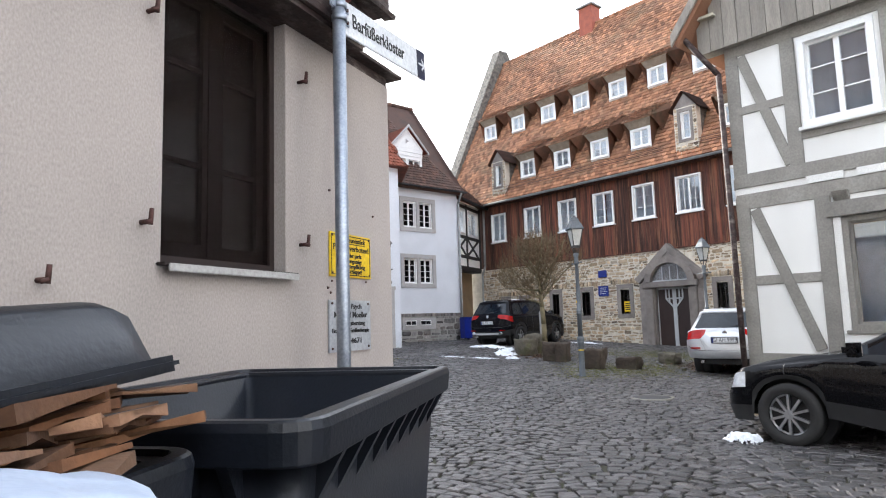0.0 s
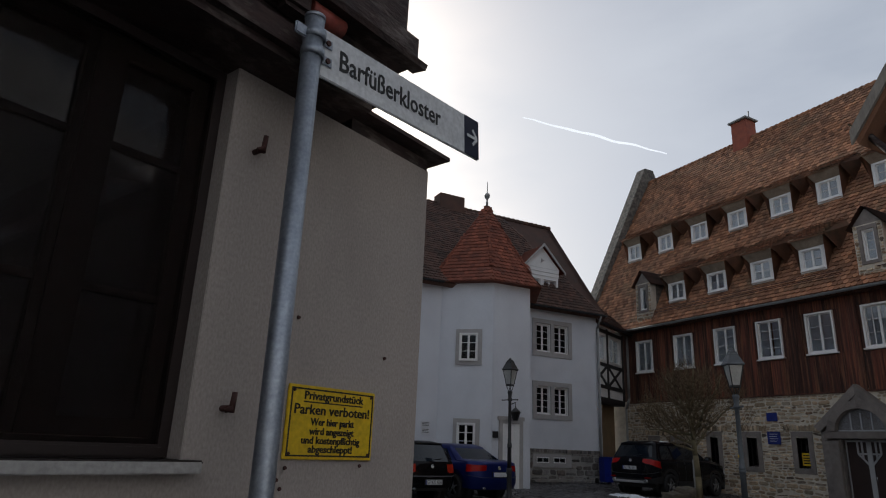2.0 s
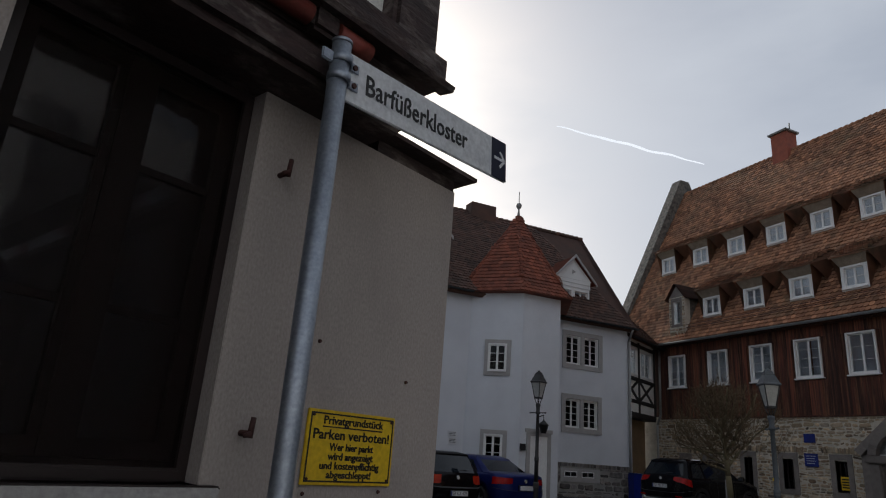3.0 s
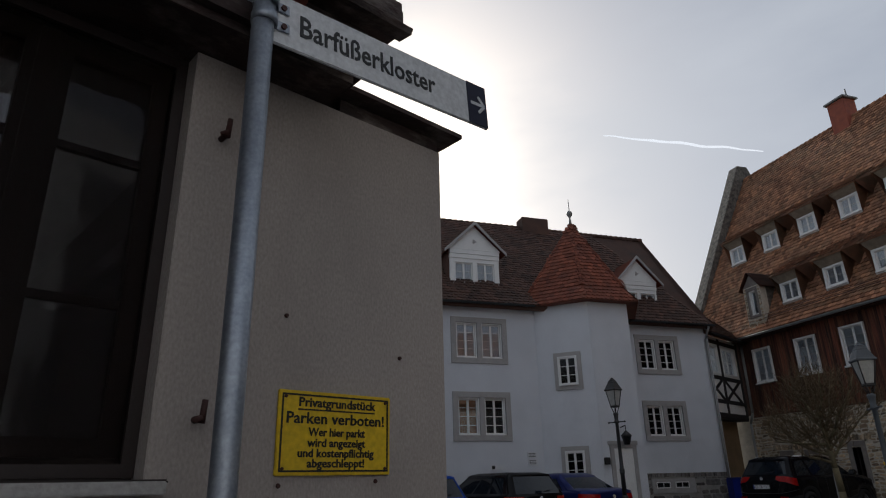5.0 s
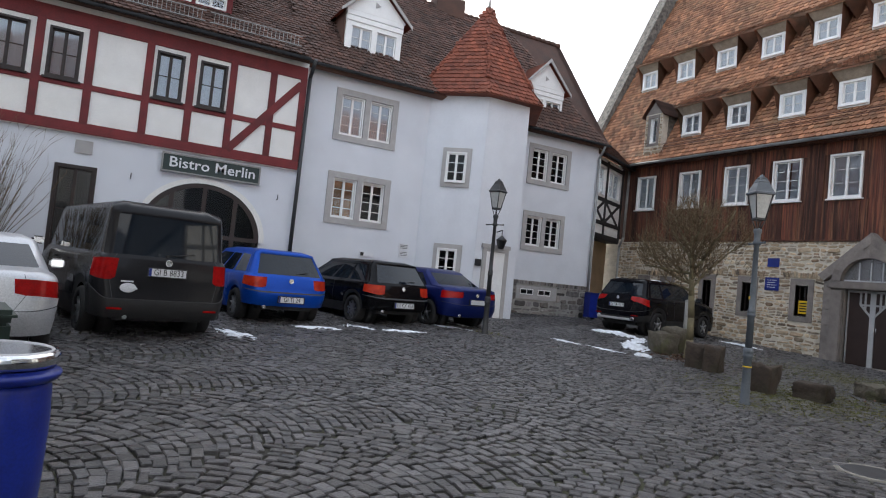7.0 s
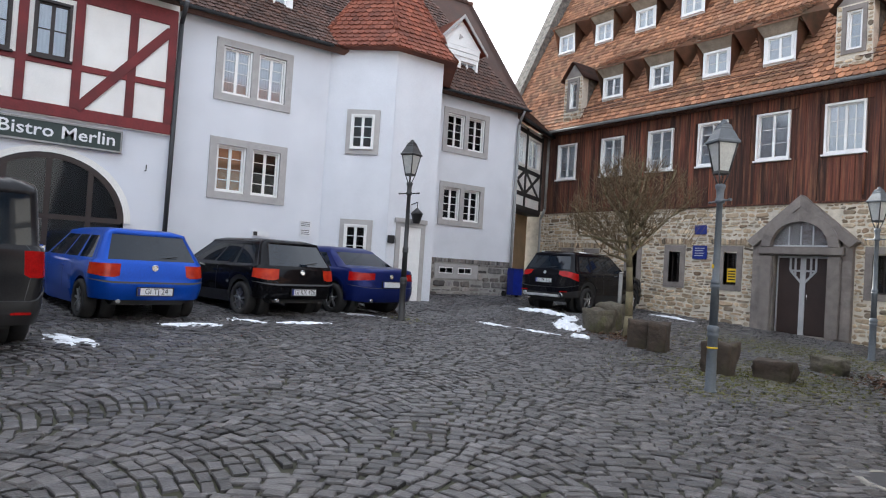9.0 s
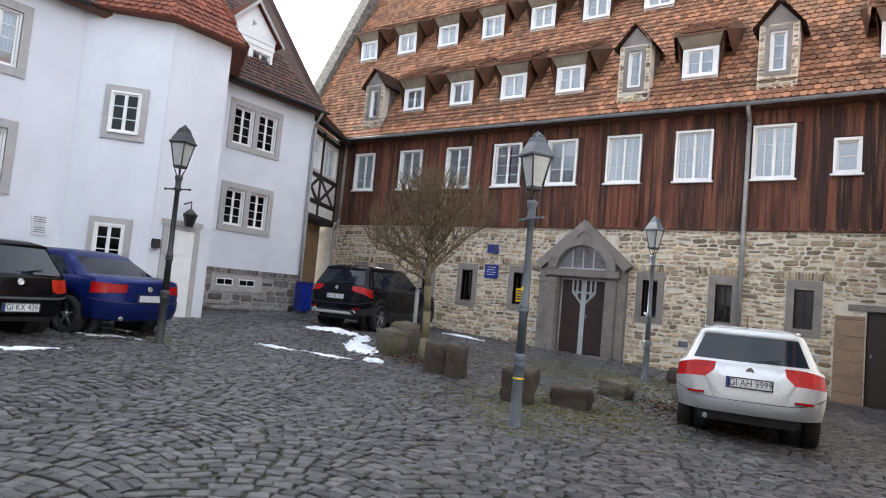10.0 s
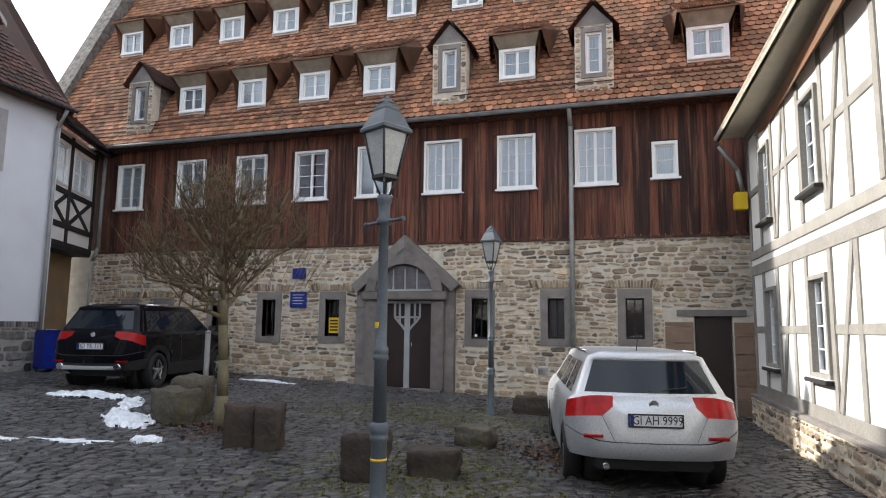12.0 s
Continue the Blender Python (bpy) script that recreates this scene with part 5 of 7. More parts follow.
for a, b in ((0.95, 1.4), (1.55, 2.05), (2.2, 2.7)):
    part("panel", box(a, b, -0.03, -0.02, 2.79, 2.89, 0.003), M["panel"], GG)
part("plinth", box(0, 7.0, -0.1, 0.3, -0.6, 0.25), M["mortar"], GG)
rubble(GG, 0, 7.0, -0.5, 0.22, [], 40, -0.1, 0.12, 0.24, "stone", 1.5)
x = -0.3
while x < 7.2:
    zt = 5.2 + 1.25 * min(x + 0.55, 7.55 - x)
    part("gable_board", box(x + 0.004, x + 0.196, -0.2 - random.uniform(0, 0.012), -0.16, 4.95, zt), M["grey_board"], GG)
    x += 0.2
part("gable", prism([(-0.3, 4.98), (7.3, 4.98), (3.5, 10.1)], -0.16, 0.1, "y"), M["grey_board"], GG)
part("roof", prism([(-0.55, 5.25), (3.5, 10.4), (3.5, 10.2), (-0.5, 5.1)], -0.45, 11.6, "y"), M["tile"], GG)
part("roof", prism([(7.55, 5.25), (3.5, 10.4), (3.5, 10.2), (7.5, 5.1)], -0.45, 11.6, "y"), M["tile"], GG)
part("verge_board", prism([(-0.57, 5.12), (-0.57, 5.3), (3.5, 10.45), (3.5, 10.2)], -0.49, -0.45, "y"), M["grey_board"], GG)
part("soffit", box(-0.1, gl + 0.3, -0.5, 0, 5.45, 5.49), M["eaves"], GS)
gutter(GS, 0.0, gl + 0.4, -0.55, 5.44, M["eaves"], 0.075)
pipe(GS, [(0.08, -0.55, 5.25), (0.02, -0.2, 4.75), (-0.05, -0.1, 4.3)], 0.045, M["zinc"])
pipe(GG, [(-0.45, -0.35, 5.25), (-0.06, -0.12, 4.6), (-0.03, -0.1, -0.25)], 0.04, M["jetty"])
# plain yellow box stands in for a pale yellow lamp and gives no light
part("meter_box", box(-0.02, 0.22, -0.3, -0.06, 3.9, 4.25, 0.015), M["yellow"], GS, "yellow lamp box on the wall, unlit")
part("rear_wall", box(6.7, 7.0, 0.3, 11.6, -0.5, 5.5), M["panel"], GG)

# ---- near house at the corner ----
nh = thing("corner_house", "beige plastered corner house with dark jettied timber above", "building")
NC = (10.118, -19.354)
nm_ = pose(*NC, 0, 0, 0, 114.5)
NX0 = -7.0
NWIN = (-1.66, -0.96, 1.355, 2.55)
NW = part("wall", wall_bm(NX0, 0.0, -0.6, 2.55, 0.45, [NWIN]), M["render_beige"], nh, "beige plaster wall with water stains", nm_)
part("end_wall", box(-0.45, 0.0, 0.452, 6.0, -0.6, 2.55), M["render_beige"], NW)
part("back_wall", box(NX0, -0.45, 3.5, 3.7, -0.6, 2.55), M["floor_int"], NW)
part("upper_wall", wall_bm(NX0, -0.42, 2.9, 6.0, 0.3, [(-2.4, -1.6, 3.9, 5.2)], y=-0.1), M["panel"], NW)
part("upper_end", box(-0.65, -0.42, 0.2, 6.0, 2.84, 6.0), M["panel"], NW)
part("corner_post", box(-0.61, -0.365, -0.18, 0.12, 2.92, 6.0, 0.02), M["jetty"], NW, "dark corner post with peeling paint")
for x in (-1.5, -2.9, -4.3):
    beam(NW, x, 2.9, x, 6.0, 0.2, M["jetty"], -0.13, 0.0)
beam(NW, -4.2, 3.0, -3.0, 5.8, 0.17, M["jetty"], -0.128, 0.0)
part("jetty_beam", box(NX0, -0.49, -0.19, 0.3, 2.552, 2.69, 0.03), M["jetty"], NW, "dark jetty beam with flaking paint")
part("filling_beam", box(NX0, -0.46, -0.17, 0.2, 2.69, 2.78, 0.01), M["jetty"], NW)
part("sill_beam", box(NX0, -0.355, -0.245, 0.2, 2.78, 2.925, 0.03), M["jetty"], NW, "weathered sill beam with peeling paint")
part("drip_moulding", prism([(-0.265, 2.765), (-0.275, 2.785), (-0.245, 2.80), (-0.20, 2.775)], NX0, -0.36, "x"), M["jetty"], NW)
part("drip_slate", prism([(-0.07, 2.604), (-0.072, 2.62), (0.16, 2.76), (0.16, 2.60)], -0.48, 0.06, "x"), M["jetty"], NW, "sloping slate drip edge")
part("end_slate", prism([(-0.36, 2.79), (0.06, 2.622), (0.06, 2.606), (-0.36, 2.74)], 0.162, 6.0, "y"), M["jetty"], NW, "sloping slate drip edge")
part("wall_cap", box(-0.46, -0.004, 0.004, 0.45, 2.55, 2.603), M["jetty"], NW)
part("roof", prism([(-0.8, 5.9), (3.0, 9.5), (6.8, 5.9)], NX0 - 0.3, 0.4, "x"), M["tile_dark"], NW)
for a, b in ((-2.7, -1.72), (-1.6, -0.99), (-0.88, -0.74)):
    part("pipe", tube(bmesh.new(), (a, -0.205, 2.735), (b, -0.205, 2.737), 0.036, 0.036, 14), M["pipe_red"], NW, "oxide red round moulding under the jetty")
for a in (-1.66, -0.935):
    part("bracket", box(a - 0.055, a + 0.055, -0.235, -0.16, 2.69, 2.78, 0.015), M["jetty"], NW)
sl = part("sill", box(NWIN[0] - 0.02, NWIN[1] + 0.04, -0.045, 0.1, NWIN[2] - 0.012, NWIN[2], 0.004), M["winbrown"], NW, "dark metal window sill")
part("sill_edge", box(NWIN[0] + 0.0, NWIN[1] + 0.035, -0.05, -0.04, NWIN[2] - 0.034, NWIN[2] - 0.004, 0.003), M["surround"], sl, "pale folded sill edge")
nw = part("window", wall_bm(NWIN[0], NWIN[1], NWIN[2], NWIN[3], 0.06, [(NWIN[0] + 0.035, NWIN[1] - 0.035, NWIN[2] + 0.05, NWIN[3] - 0.04)], y=0.085), M["winbrown"], NW, "large dark brown window with fly screen")
c = (NWIN[0] + NWIN[1]) / 2
bm = bmesh.new()
for a, b in ((NWIN[0] + 0.036, c - 0.012), (c + 0.012, NWIN[1] - 0.036)):
    ring(bm, a, b, NWIN[2] + 0.052, NWIN[3] - 0.042, 0.045, 0.105, 0.15)
    for k in (0.36, 0.70):
        z = NWIN[2] + (NWIN[3] - NWIN[2]) * k
        bx(bm, a + 0.04, b - 0.04, 0.115, 0.14, z - 0.011, z + 0.011)
bx(bm, c - 0.03, c + 0.03, 0.098, 0.15, NWIN[2] + 0.052, NWIN[3] - 0.042)
part("sash", bm, M["winbrown"], nw)
part("pane", box(NWIN[0] + 0.06, NWIN[1] - 0.06, 0.125, 0.129, NWIN[2] + 0.07, NWIN[3] - 0.06), M["pane_near"], nw)
part("fly_screen", box(NWIN[0] + 0.03, NWIN[1] - 0.03, 0.078, 0.080, NWIN[2] + 0.03, NWIN[3] - 0.03), M["screen"], nw, "dark brown fly screen")
bm = bmesh.new()
ring(bm, NWIN[0] + 0.004, NWIN[1] - 0.004, NWIN[2] + 0.004, NWIN[3] - 0.004, 0.032, 0.066, 0.084)
part("screen_frame", bm, M["winbrown"], nw)
part("sill_rail", box(NWIN[0] + 0.03, NWIN[1] - 0.03, 0.05, 0.084, NWIN[2], NWIN[2] + 0.035, 0.006), M["winbrown"], nw)
part("reveal", box(NWIN[1] - 0.003, NWIN[1] + 0.0, 0.002, 0.085, NWIN[2], NWIN[3]), M["render_beige"], NW)


def shutter_hook(x, z, flip=1):
    h = part("shutter_hook", tube(bmesh.new(), (x, 0, z), (x, -0.05, z), 0.009, 0.009, 8), M["iron"], NW, "small rusty shutter hook")
    part("pin", tube(tube(bmesh.new(), (x, -0.047, z - 0.012), (x + 0.003 * flip, -0.05, z + 0.045), 0.009, 0.008, 8), (x, -0.055, z), (x - 0.02 * flip, -0.045, z - 0.008), 0.009, 0.006, 8), M["iron"], h)


for x, z in ((-0.868, 2.29), (-0.858, 1.495), (-1.735, 2.27), (-1.745, 1.49), (-2.10, 1.27)):
    shutter_hook(x, z)
for x, z in ((-0.64, 1.3), (-0.3, 1.56), (-0.2, 1.72), (-0.62, 1.8)):
    part("screw", tube(bmesh.new(), (x, 0, z), (x, -0.008, z), 0.007, 0.005, 8), M["iron"], NW)

# ---- houses that close the street behind the camera ----
for x0, y0, x1, y1, h, mt in ((13.5, -29, 22, -27, 8, "panel"), (19, -26, 21, -8, 8, "white"), (-16, -27, 12, -25.5, 7.5, "panel")):
    st = thing("street_house", "plain plastered street house behind the lane", "building", bm=box(x0, x1, y0, y1, -0.6, h), material=M[mt])

# ---- ground ----
gv, gf = [], []
gx = [-400, -120, -40, -16] + [-12 + 0.75 * i for i in range(45)] + [30, 60, 140, 400]
gy = [-400, -120, -50] + [-30 + 1.0 * i for i in range(34)] + [12, 40, 140, 400]
for yy in gy:
    for xx in gx:
        gv.append((xx, yy, ground_z(max(xx, -10), yy) - 0.02))
for j in range(len(gy) - 1):
    for i in range(len(gx) - 1):
        s = j * len(gx) + i
        gf.append((s, s + 1, s + 1 + len(gx), s + len(gx)))
me = bpy.data.meshes.new("ground")
me.from_pydata(gv, [], gf)
me.materials.append(M["soil"])
ground = tagged(new("ground", me), "dark soil and moss between the cobbles of the yard", "ground", kind="structure")


# ---- street name sign on its pole ----
pole = thing("sign_pole", "galvanised steel pole with a street name sign", "sign", nm_)
PX, PY = -0.885, -0.258
part("pole", tube(bmesh.new(), (PX + 0.004, PY, -0.35), (PX - 0.004, PY, 2.665), 0.031, 0.031, 18), M["galv"], pole, "spangled galvanised tube")
part("cap", lathe([(0.033, 0), (0.033, 0.012), (0.0, 0.02)], 16, None, Matrix.Translation((PX - 0.004, PY, 2.665))), M["galv"], pole)
sm = Matrix.Translation((-0.862, PY + 0.004, 2.573)) @ Matrix.Rotation(radians(-3.5), 4, "Y")
for z in (0.0, -0.062):
    cl = part("clamp", hoop([(0.032, z), (0.037, z), (0.037, z + 0.03), (0.032, z + 0.03)], 18, Matrix.Translation((PX, PY, 2.595))), M["galv"], pole)
    part("strap", box(0.0, 0.05, -0.012, -0.007, z + 0.018, z + 0.05, 0.002, sm), M["galv"], cl)
    part("bolt", tube(bmesh.new(), sm @ Vector((0.03, -0.018, z + 0.034)), sm @ Vector((0.03, -0.01, z + 0.034)), 0.009, 0.009, 8), M["iron"], cl)
part("lug", box(PX - 0.075, PX - 0.028, PY - 0.006, PY + 0.006, 2.585, 2.625, 0.004), M["galv"], pole)
sg = part("sign_plate", box(0.0, 0.866, -0.006, 0.006, -0.085, 0.085, 0.003, sm), M["signwhite"], pole, "white street name plate with a dark arrow field")
part("arrow_field", box(0.768, 0.864, -0.0085, -0.006, -0.083, 0.083, 0.0, sm), M["signblue"], sg)
part("lettering", text_mesh("Barfüßerkloster", 0.1, M["black_ink"], 1.0, "LEFT", 0.001, 0.525, 0.0012), None, sg, "", sm @ Matrix.Translation((0.081, -0.0075, 0.0)))
bm = bmesh.new()
bx(bm, 0.782, 0.842, -0.0105, -0.0085, -0.006, 0.006, sm)
for s in (-1, 1):
    bx(bm, -0.045, 0.0, -0.0105, -0.0085, -0.006, 0.006, sm @ Matrix.Translation((0.851, 0, 0)) @ Matrix.Rotation(s * 0.8, 4, "Y"))
part("arrow", bm, M["signwhite"], sg)

# ---- plates on the corner house ----
ys = thing("parking_notice", "yellow no-parking notice with black text on the plaster wall", "sign", nm_)
X0, X1, Z0, Z1 = -0.632, -0.246, 1.360, 1.588
part("plate", box(X0, X1, -0.012, -0.002, Z0, Z1, 0.002), M["yellow"], ys)
bm = bmesh.new()
ring(bm, X0 + 0.009, X1 - 0.009, Z0 + 0.009, Z1 - 0.009, 0.005, -0.0135, -0.012)
bx(bm, -0.571, -0.307, -0.0135, -0.012, 1.5345, 1.5385)
part("border", bm, M["black_ink"], ys)
for body, size, z, wd in (("Privatgrundstück", 0.036, 1.556, 0.266), ("Parken verboten!", 0.044, 1.512, 0.335), ("Wer hier parkt", 0.032, 1.475, 0.194), ("wird angezeigt", 0.032, 1.446, 0.198), ("und kostenpflichtig", 0.032, 1.418, 0.258), ("abgeschleppt!", 0.032, 1.391, 0.194)):
    part("lettering", text_mesh(body, size, M["black_ink"], 1.0, "CENTER", 0.001, wd, 0.0007), None, ys, "", Matrix.Translation((-0.439, -0.0135, z)))
for x, z in ((X0 + 0.02, Z0 + 0.018), (X1 - 0.02, Z0 + 0.018), (X0 + 0.02, Z1 - 0.018), (X1 - 0.02, Z1 - 0.018)):
    part("screw", tube(bmesh.new(), (x, -0.012, z), (x, -0.016, z), 0.005, 0.004, 8), M["iron"], ys)
gs = thing("practice_plate", "weathered grey practice name plate screwed to the wall", "sign", nm_)
part("plate", box(-0.645, -0.258, -0.012, -0.002, 0.976, 1.24, 0.002), M["signgrey"], gs)
for body, size, z, wd in (("Dipl. Psych", 0.037, 1.207, 0.2), ("Manfred Moeller", 0.044, 1.163, 0.31), ("Erziehungsberatung", 0.034, 1.12, 0.265), ("Einzel-, Paar-, Familientherapie", 0.032, 1.082, 0.345), ("Tel. 4671", 0.04, 1.028, 0.2)):
    part("lettering", text_mesh(body, size, M["black_ink"], 1.0, "CENTER", 0.001, wd, 0.0006), None, gs, "", Matrix.Translation((-0.452, -0.0135, z)))
for x, z in ((-0.62, 1.222), (-0.283, 1.222), (-0.62, 0.995), (-0.283, 0.995), (-0.62, 1.335), (-0.3, 1.342), (-0.632, 1.275)):
    part("screw", tube(bmesh.new(), (x, -0.012, z), (x, -0.017, z), 0.007, 0.005, 8), M["iron"], gs)


# ---- street lanterns ----
def lantern(x, y, h, turn, mt, label, band=False):
    z = ground_z(x, y) - 0.02
    L = thing("street_lamp", label, "street lamp", spot(x, y, z, turn), group="old lanterns")
    m = M[mt]
    part("base", lathe([(0.085, 0), (0.085, 0.04), (0.068, 0.07), (0.062, 0.72), (0.075, 0.74), (0.075, 0.77), (0.066, 0.785), (0.075, 0.80), (0.075, 0.86), (0.056, 0.88)], 14), m, L)
    part("post", lathe([(0.055, 0.87), (0.05, 1.36), (0.062, 1.37), (0.062, 1.40), (0.053, 1.41), (0.06, 1.42), (0.06, 1.46), (0.046, 1.48), (0.038, h - 1.12), (0.062, h - 1.105), (0.062, h - 1.07), (0.045, h - 1.04), (0.05, h - 0.94), (0.064, h - 0.91), (0.064, h - 0.87), (0.03, h - 0.855)], 14), m, L)
    part("ladder_bar", tube(tube(tube(bmesh.new(), (-0.24, 0, h - 1.085), (0.24, 0, h - 1.085), 0.013), (-0.25, 0, h - 1.085), (-0.22, 0, h - 1.085), 0.019), (0.22, 0, h - 1.085), (0.25, 0, h - 1.085), 0.019), m, L)
    head = part("lantern_head", lathe([(0.098, h - 0.735), (0.112, h - 0.725), (0.112, h - 0.70), (0.10, h - 0.69)], 4, turn=math.pi / 4, smooth=False), M["lamp_dark"], L, "four-sided lantern head")
    part("glass", lathe([(0.095, h - 0.70), (0.182, h - 0.31)], 4, turn=math.pi / 4, smooth=False), M["lampglass"], head)
    for i in range(4):
        a = math.pi / 4 + i * math.pi / 2
        part("corner_bar", tube(bmesh.new(), (0.099 * math.cos(a), 0.099 * math.sin(a), h - 0.71), (0.19 * math.cos(a), 0.19 * math.sin(a), h - 0.31), 0.011, 0.011, 6), M["lamp_dark"], head)
        part("foot", tube(bmesh.new(), (0.035 * math.cos(a), 0.035 * math.sin(a), h - 0.87), (0.095 * math.cos(a), 0.095 * math.sin(a), h - 0.725), 0.011, 0.009, 6), M["lamp_dark"], head)
    part("roof", lathe([(0.20, h - 0.335), (0.222, h - 0.325), (0.222, h - 0.30), (0.20, h - 0.285), (0.165, h - 0.22), (0.125, h - 0.155), (0.118, h - 0.15), (0.118, h - 0.125), (0.10, h - 0.115), (0.095, h - 0.085), (0.075, h - 0.075)], 4, turn=math.pi / 4, smooth=False), m, head)
    part("finial", lathe([(0.075, h - 0.08), (0.06, h - 0.055), (0.03, h - 0.05), (0.04, h - 0.03), (0.012, h - 0.015), (0.0, h)], 12), m, head)
    if band:
        part("band", lathe([(0.0665, 0.58), (0.0665, 0.60)], 14), M["yellow"], L, "narrow yellow tape band")
        part("sticker", box(-0.02, 0.02, -0.056, -0.046, 1.62, 1.67, 0.002), M["yellow"], L)
    return L


lantern(-1.79, -11.02, 3.63, 20, "lamp_dark", "dark grey old-style street lantern beside the parked cars")
lantern(4.29, -10.12, 3.58, -28, "lamp_paint", "grey-green street lantern with yellow tape band", True)
lantern(3.57, -3.1, 3.57, -15, "lamp_paint", "slim grey street lantern near the monastery wall")


# ---- bare tree ----
def bare_tree(x, y):
    t = thing("tree", "small bare tree with mossy trunk and upright crown of fine twigs", "tree", spot(x, y, ground_z(x, y) - 0.05))
    rnd = random.Random(5)
    bm = bmesh.new()
    pts = [Vector(p) for p in ((0, 0, 0), (0.0, 0.02, 0.5), (-0.02, 0.03, 1.0), (-0.05, 0.02, 1.5), (-0.08, 0.0, 1.95), (-0.06, 0.02, 2.4))]
    rad = (0.105, 0.08, 0.072, 0.066, 0.055, 0.036)
    for a, b, r0, r1 in zip(pts, pts[1:], rad, rad[1:]):
        tube(bm, a, b, r0, r1, 12)
    part("trunk", bm, M["bark"], t, "mossy grey-green trunk")
    tw = bmesh.new()
    centre = Vector((0.0, 0.0, 2.6))

    def outside(p):
        q = p - centre
        return (q.x / 1.4) ** 2 + (q.y / 1.4) ** 2 + (q.z / (1.25 if q.z > 0 else 0.95)) ** 2 > 1

    def grow(p, d, r, n, lvl, limb):
        for i in range(n):
            step = (0.30, 0.18, 0.12)[lvl]
            d = (d + Vector((rnd.uniform(-0.3, 0.3), rnd.uniform(-0.3, 0.3), rnd.uniform(-0.14, 0.16) + 0.07 * lvl))).normalized()
            q = p + d * step * rnd.uniform(0.75, 1.2)
            if outside(q) and rnd.random() < 0.75:
                return
            tube(limb if lvl == 0 else tw, p, q, r, r * 0.84, 7 if lvl == 0 else (4 if lvl == 1 else 3))
            r *= 0.84
            p = q
            if lvl < 2:
                for k in range((3, 3)[lvl]):
                    e = (d * 0.5 + Vector((rnd.uniform(-1, 1), rnd.uniform(-1, 1), rnd.uniform(-0.25, 0.9)))).normalized()
                    grow(p, e, max(r * 0.5, 0.0042), (4, 4)[lvl], lvl + 1, limb)

    for i in range(13):
        a = i * 2.4
        limb = bmesh.new()
        el = (0.35, 0.55, 0.2, 0.7, 0.3, 0.9, 0.45, 0.2, 0.75, 1.1, 0.5, 1.3, 1.0)[i]
        z = 1.45 + 0.95 * (i / 12)
        grow(Vector((-0.06, 0.01, z)), Vector((math.cos(a) * math.cos(el), math.sin(a) * math.cos(el), math.sin(el))), 0.034, 6, 0, limb)
        part("limb", limb, M["bark"], t)
    # long upright shoots
    for i in range(75):
        a, rr = rnd.uniform(0, 6.28), 1.15 * math.sqrt(rnd.random())
        p = Vector((rr * math.cos(a), rr * math.sin(a), 2.5 + 0.7 * (1 - rr * rr) + rnd.uniform(-0.4, 0.2)))
        d = Vector((math.cos(a) * 0.5 * rr, math.sin(a) * 0.5 * rr, 1)).normalized()
        for k in range(6):
            d = (d + Vector((rnd.uniform(-0.1, 0.1), rnd.uniform(-0.1, 0.1), 0))).normalized()
            q = p + d * 0.17
            tube(tw, p, q, 0.0058 - 0.0008 * k, 0.005 - 0.0008 * k, 3)
            p = q
    tagged(part("twigs", tw, M["twig"], t, "dense tangle of thin brown twigs"), kind="stuff")


bare_tree(0.58, -7.05)


def shrub(x, y, h):
    """Bare upright rods fanning out from the ground."""
    s = thing("shrub", "bare leafless shrub of upright brown rods by the inn", "shrub", spot(x, y, ground_z(x, y)))
    rnd = random.Random(9)
    bm = bmesh.new()
    for i in range(150):
        a, k = rnd.uniform(0, 6.28), rnd.uniform(0.05, 0.55)
        p = Vector((0.15 * math.cos(a), 0.15 * math.sin(a), 0))
        d = Vector((k * math.cos(a), k * math.sin(a), 1)).normalized()
        n = rnd.randint(5, 8)
        for j in range(n):
            d = (d + Vector((rnd.uniform(-0.12, 0.12), rnd.uniform(-0.12, 0.12), 0))).normalized()
            q = p + d * h / 7
            tube(bm, p, q, 0.011 * (1 - j / 9), 0.011 * (1 - (j + 1) / 9), 4)
            if j > 2:
                e = (d + Vector((rnd.uniform(-0.6, 0.6), rnd.uniform(-0.6, 0.6), 0.1))).normalized()
                tube(bm, q, q + e * 0.3, 0.004, 0.002, 3)
            p = q
    tagged(part("rods", bm, M["twig"], s), kind="stuff")


shrub(-5.3, -21.4, 2.9)


# ---- boulders, blocks, snow, leaves ----
def rock(name, label, x, y, sx, sy, sz, mt, seed, turn=0, square=0.5, sink=0.04):
    """A rounded or blocky stone: a cube cut fine, pulled between block and ball, and roughened."""
    bm = bmesh.new()
    bmesh.ops.create_cube(bm, size=2)
    bmesh.ops.subdivide_edges(bm, edges=list(bm.edges), cuts=7, use_grid_fill=True)
    off = Vector((seed * 3.1, seed * 1.7, seed * 0.9))
    for v in bm.verts:
        c = v.co.copy()
        b = c.normalized() * 1.25
        p = c.lerp(b, 1 - square)
        k = 1 + 0.2 * noise.noise(c * 0.9 + off) + 0.1 * noise.noise(c * 2.6 + off) + 0.05 * noise.noise(c * 6 + off)
        v.co = Vector((p.x * k * sx / 2, p.y * k * sy / 2, (p.z * k + 1) * sz / 2))
    for f in bm.faces:
        f.smooth = True
    return thing(name, label, "stone", spot(x, y, ground_z(x, y) - sink, turn), group="stones round the tree bed", bm=bm, material=M[mt])


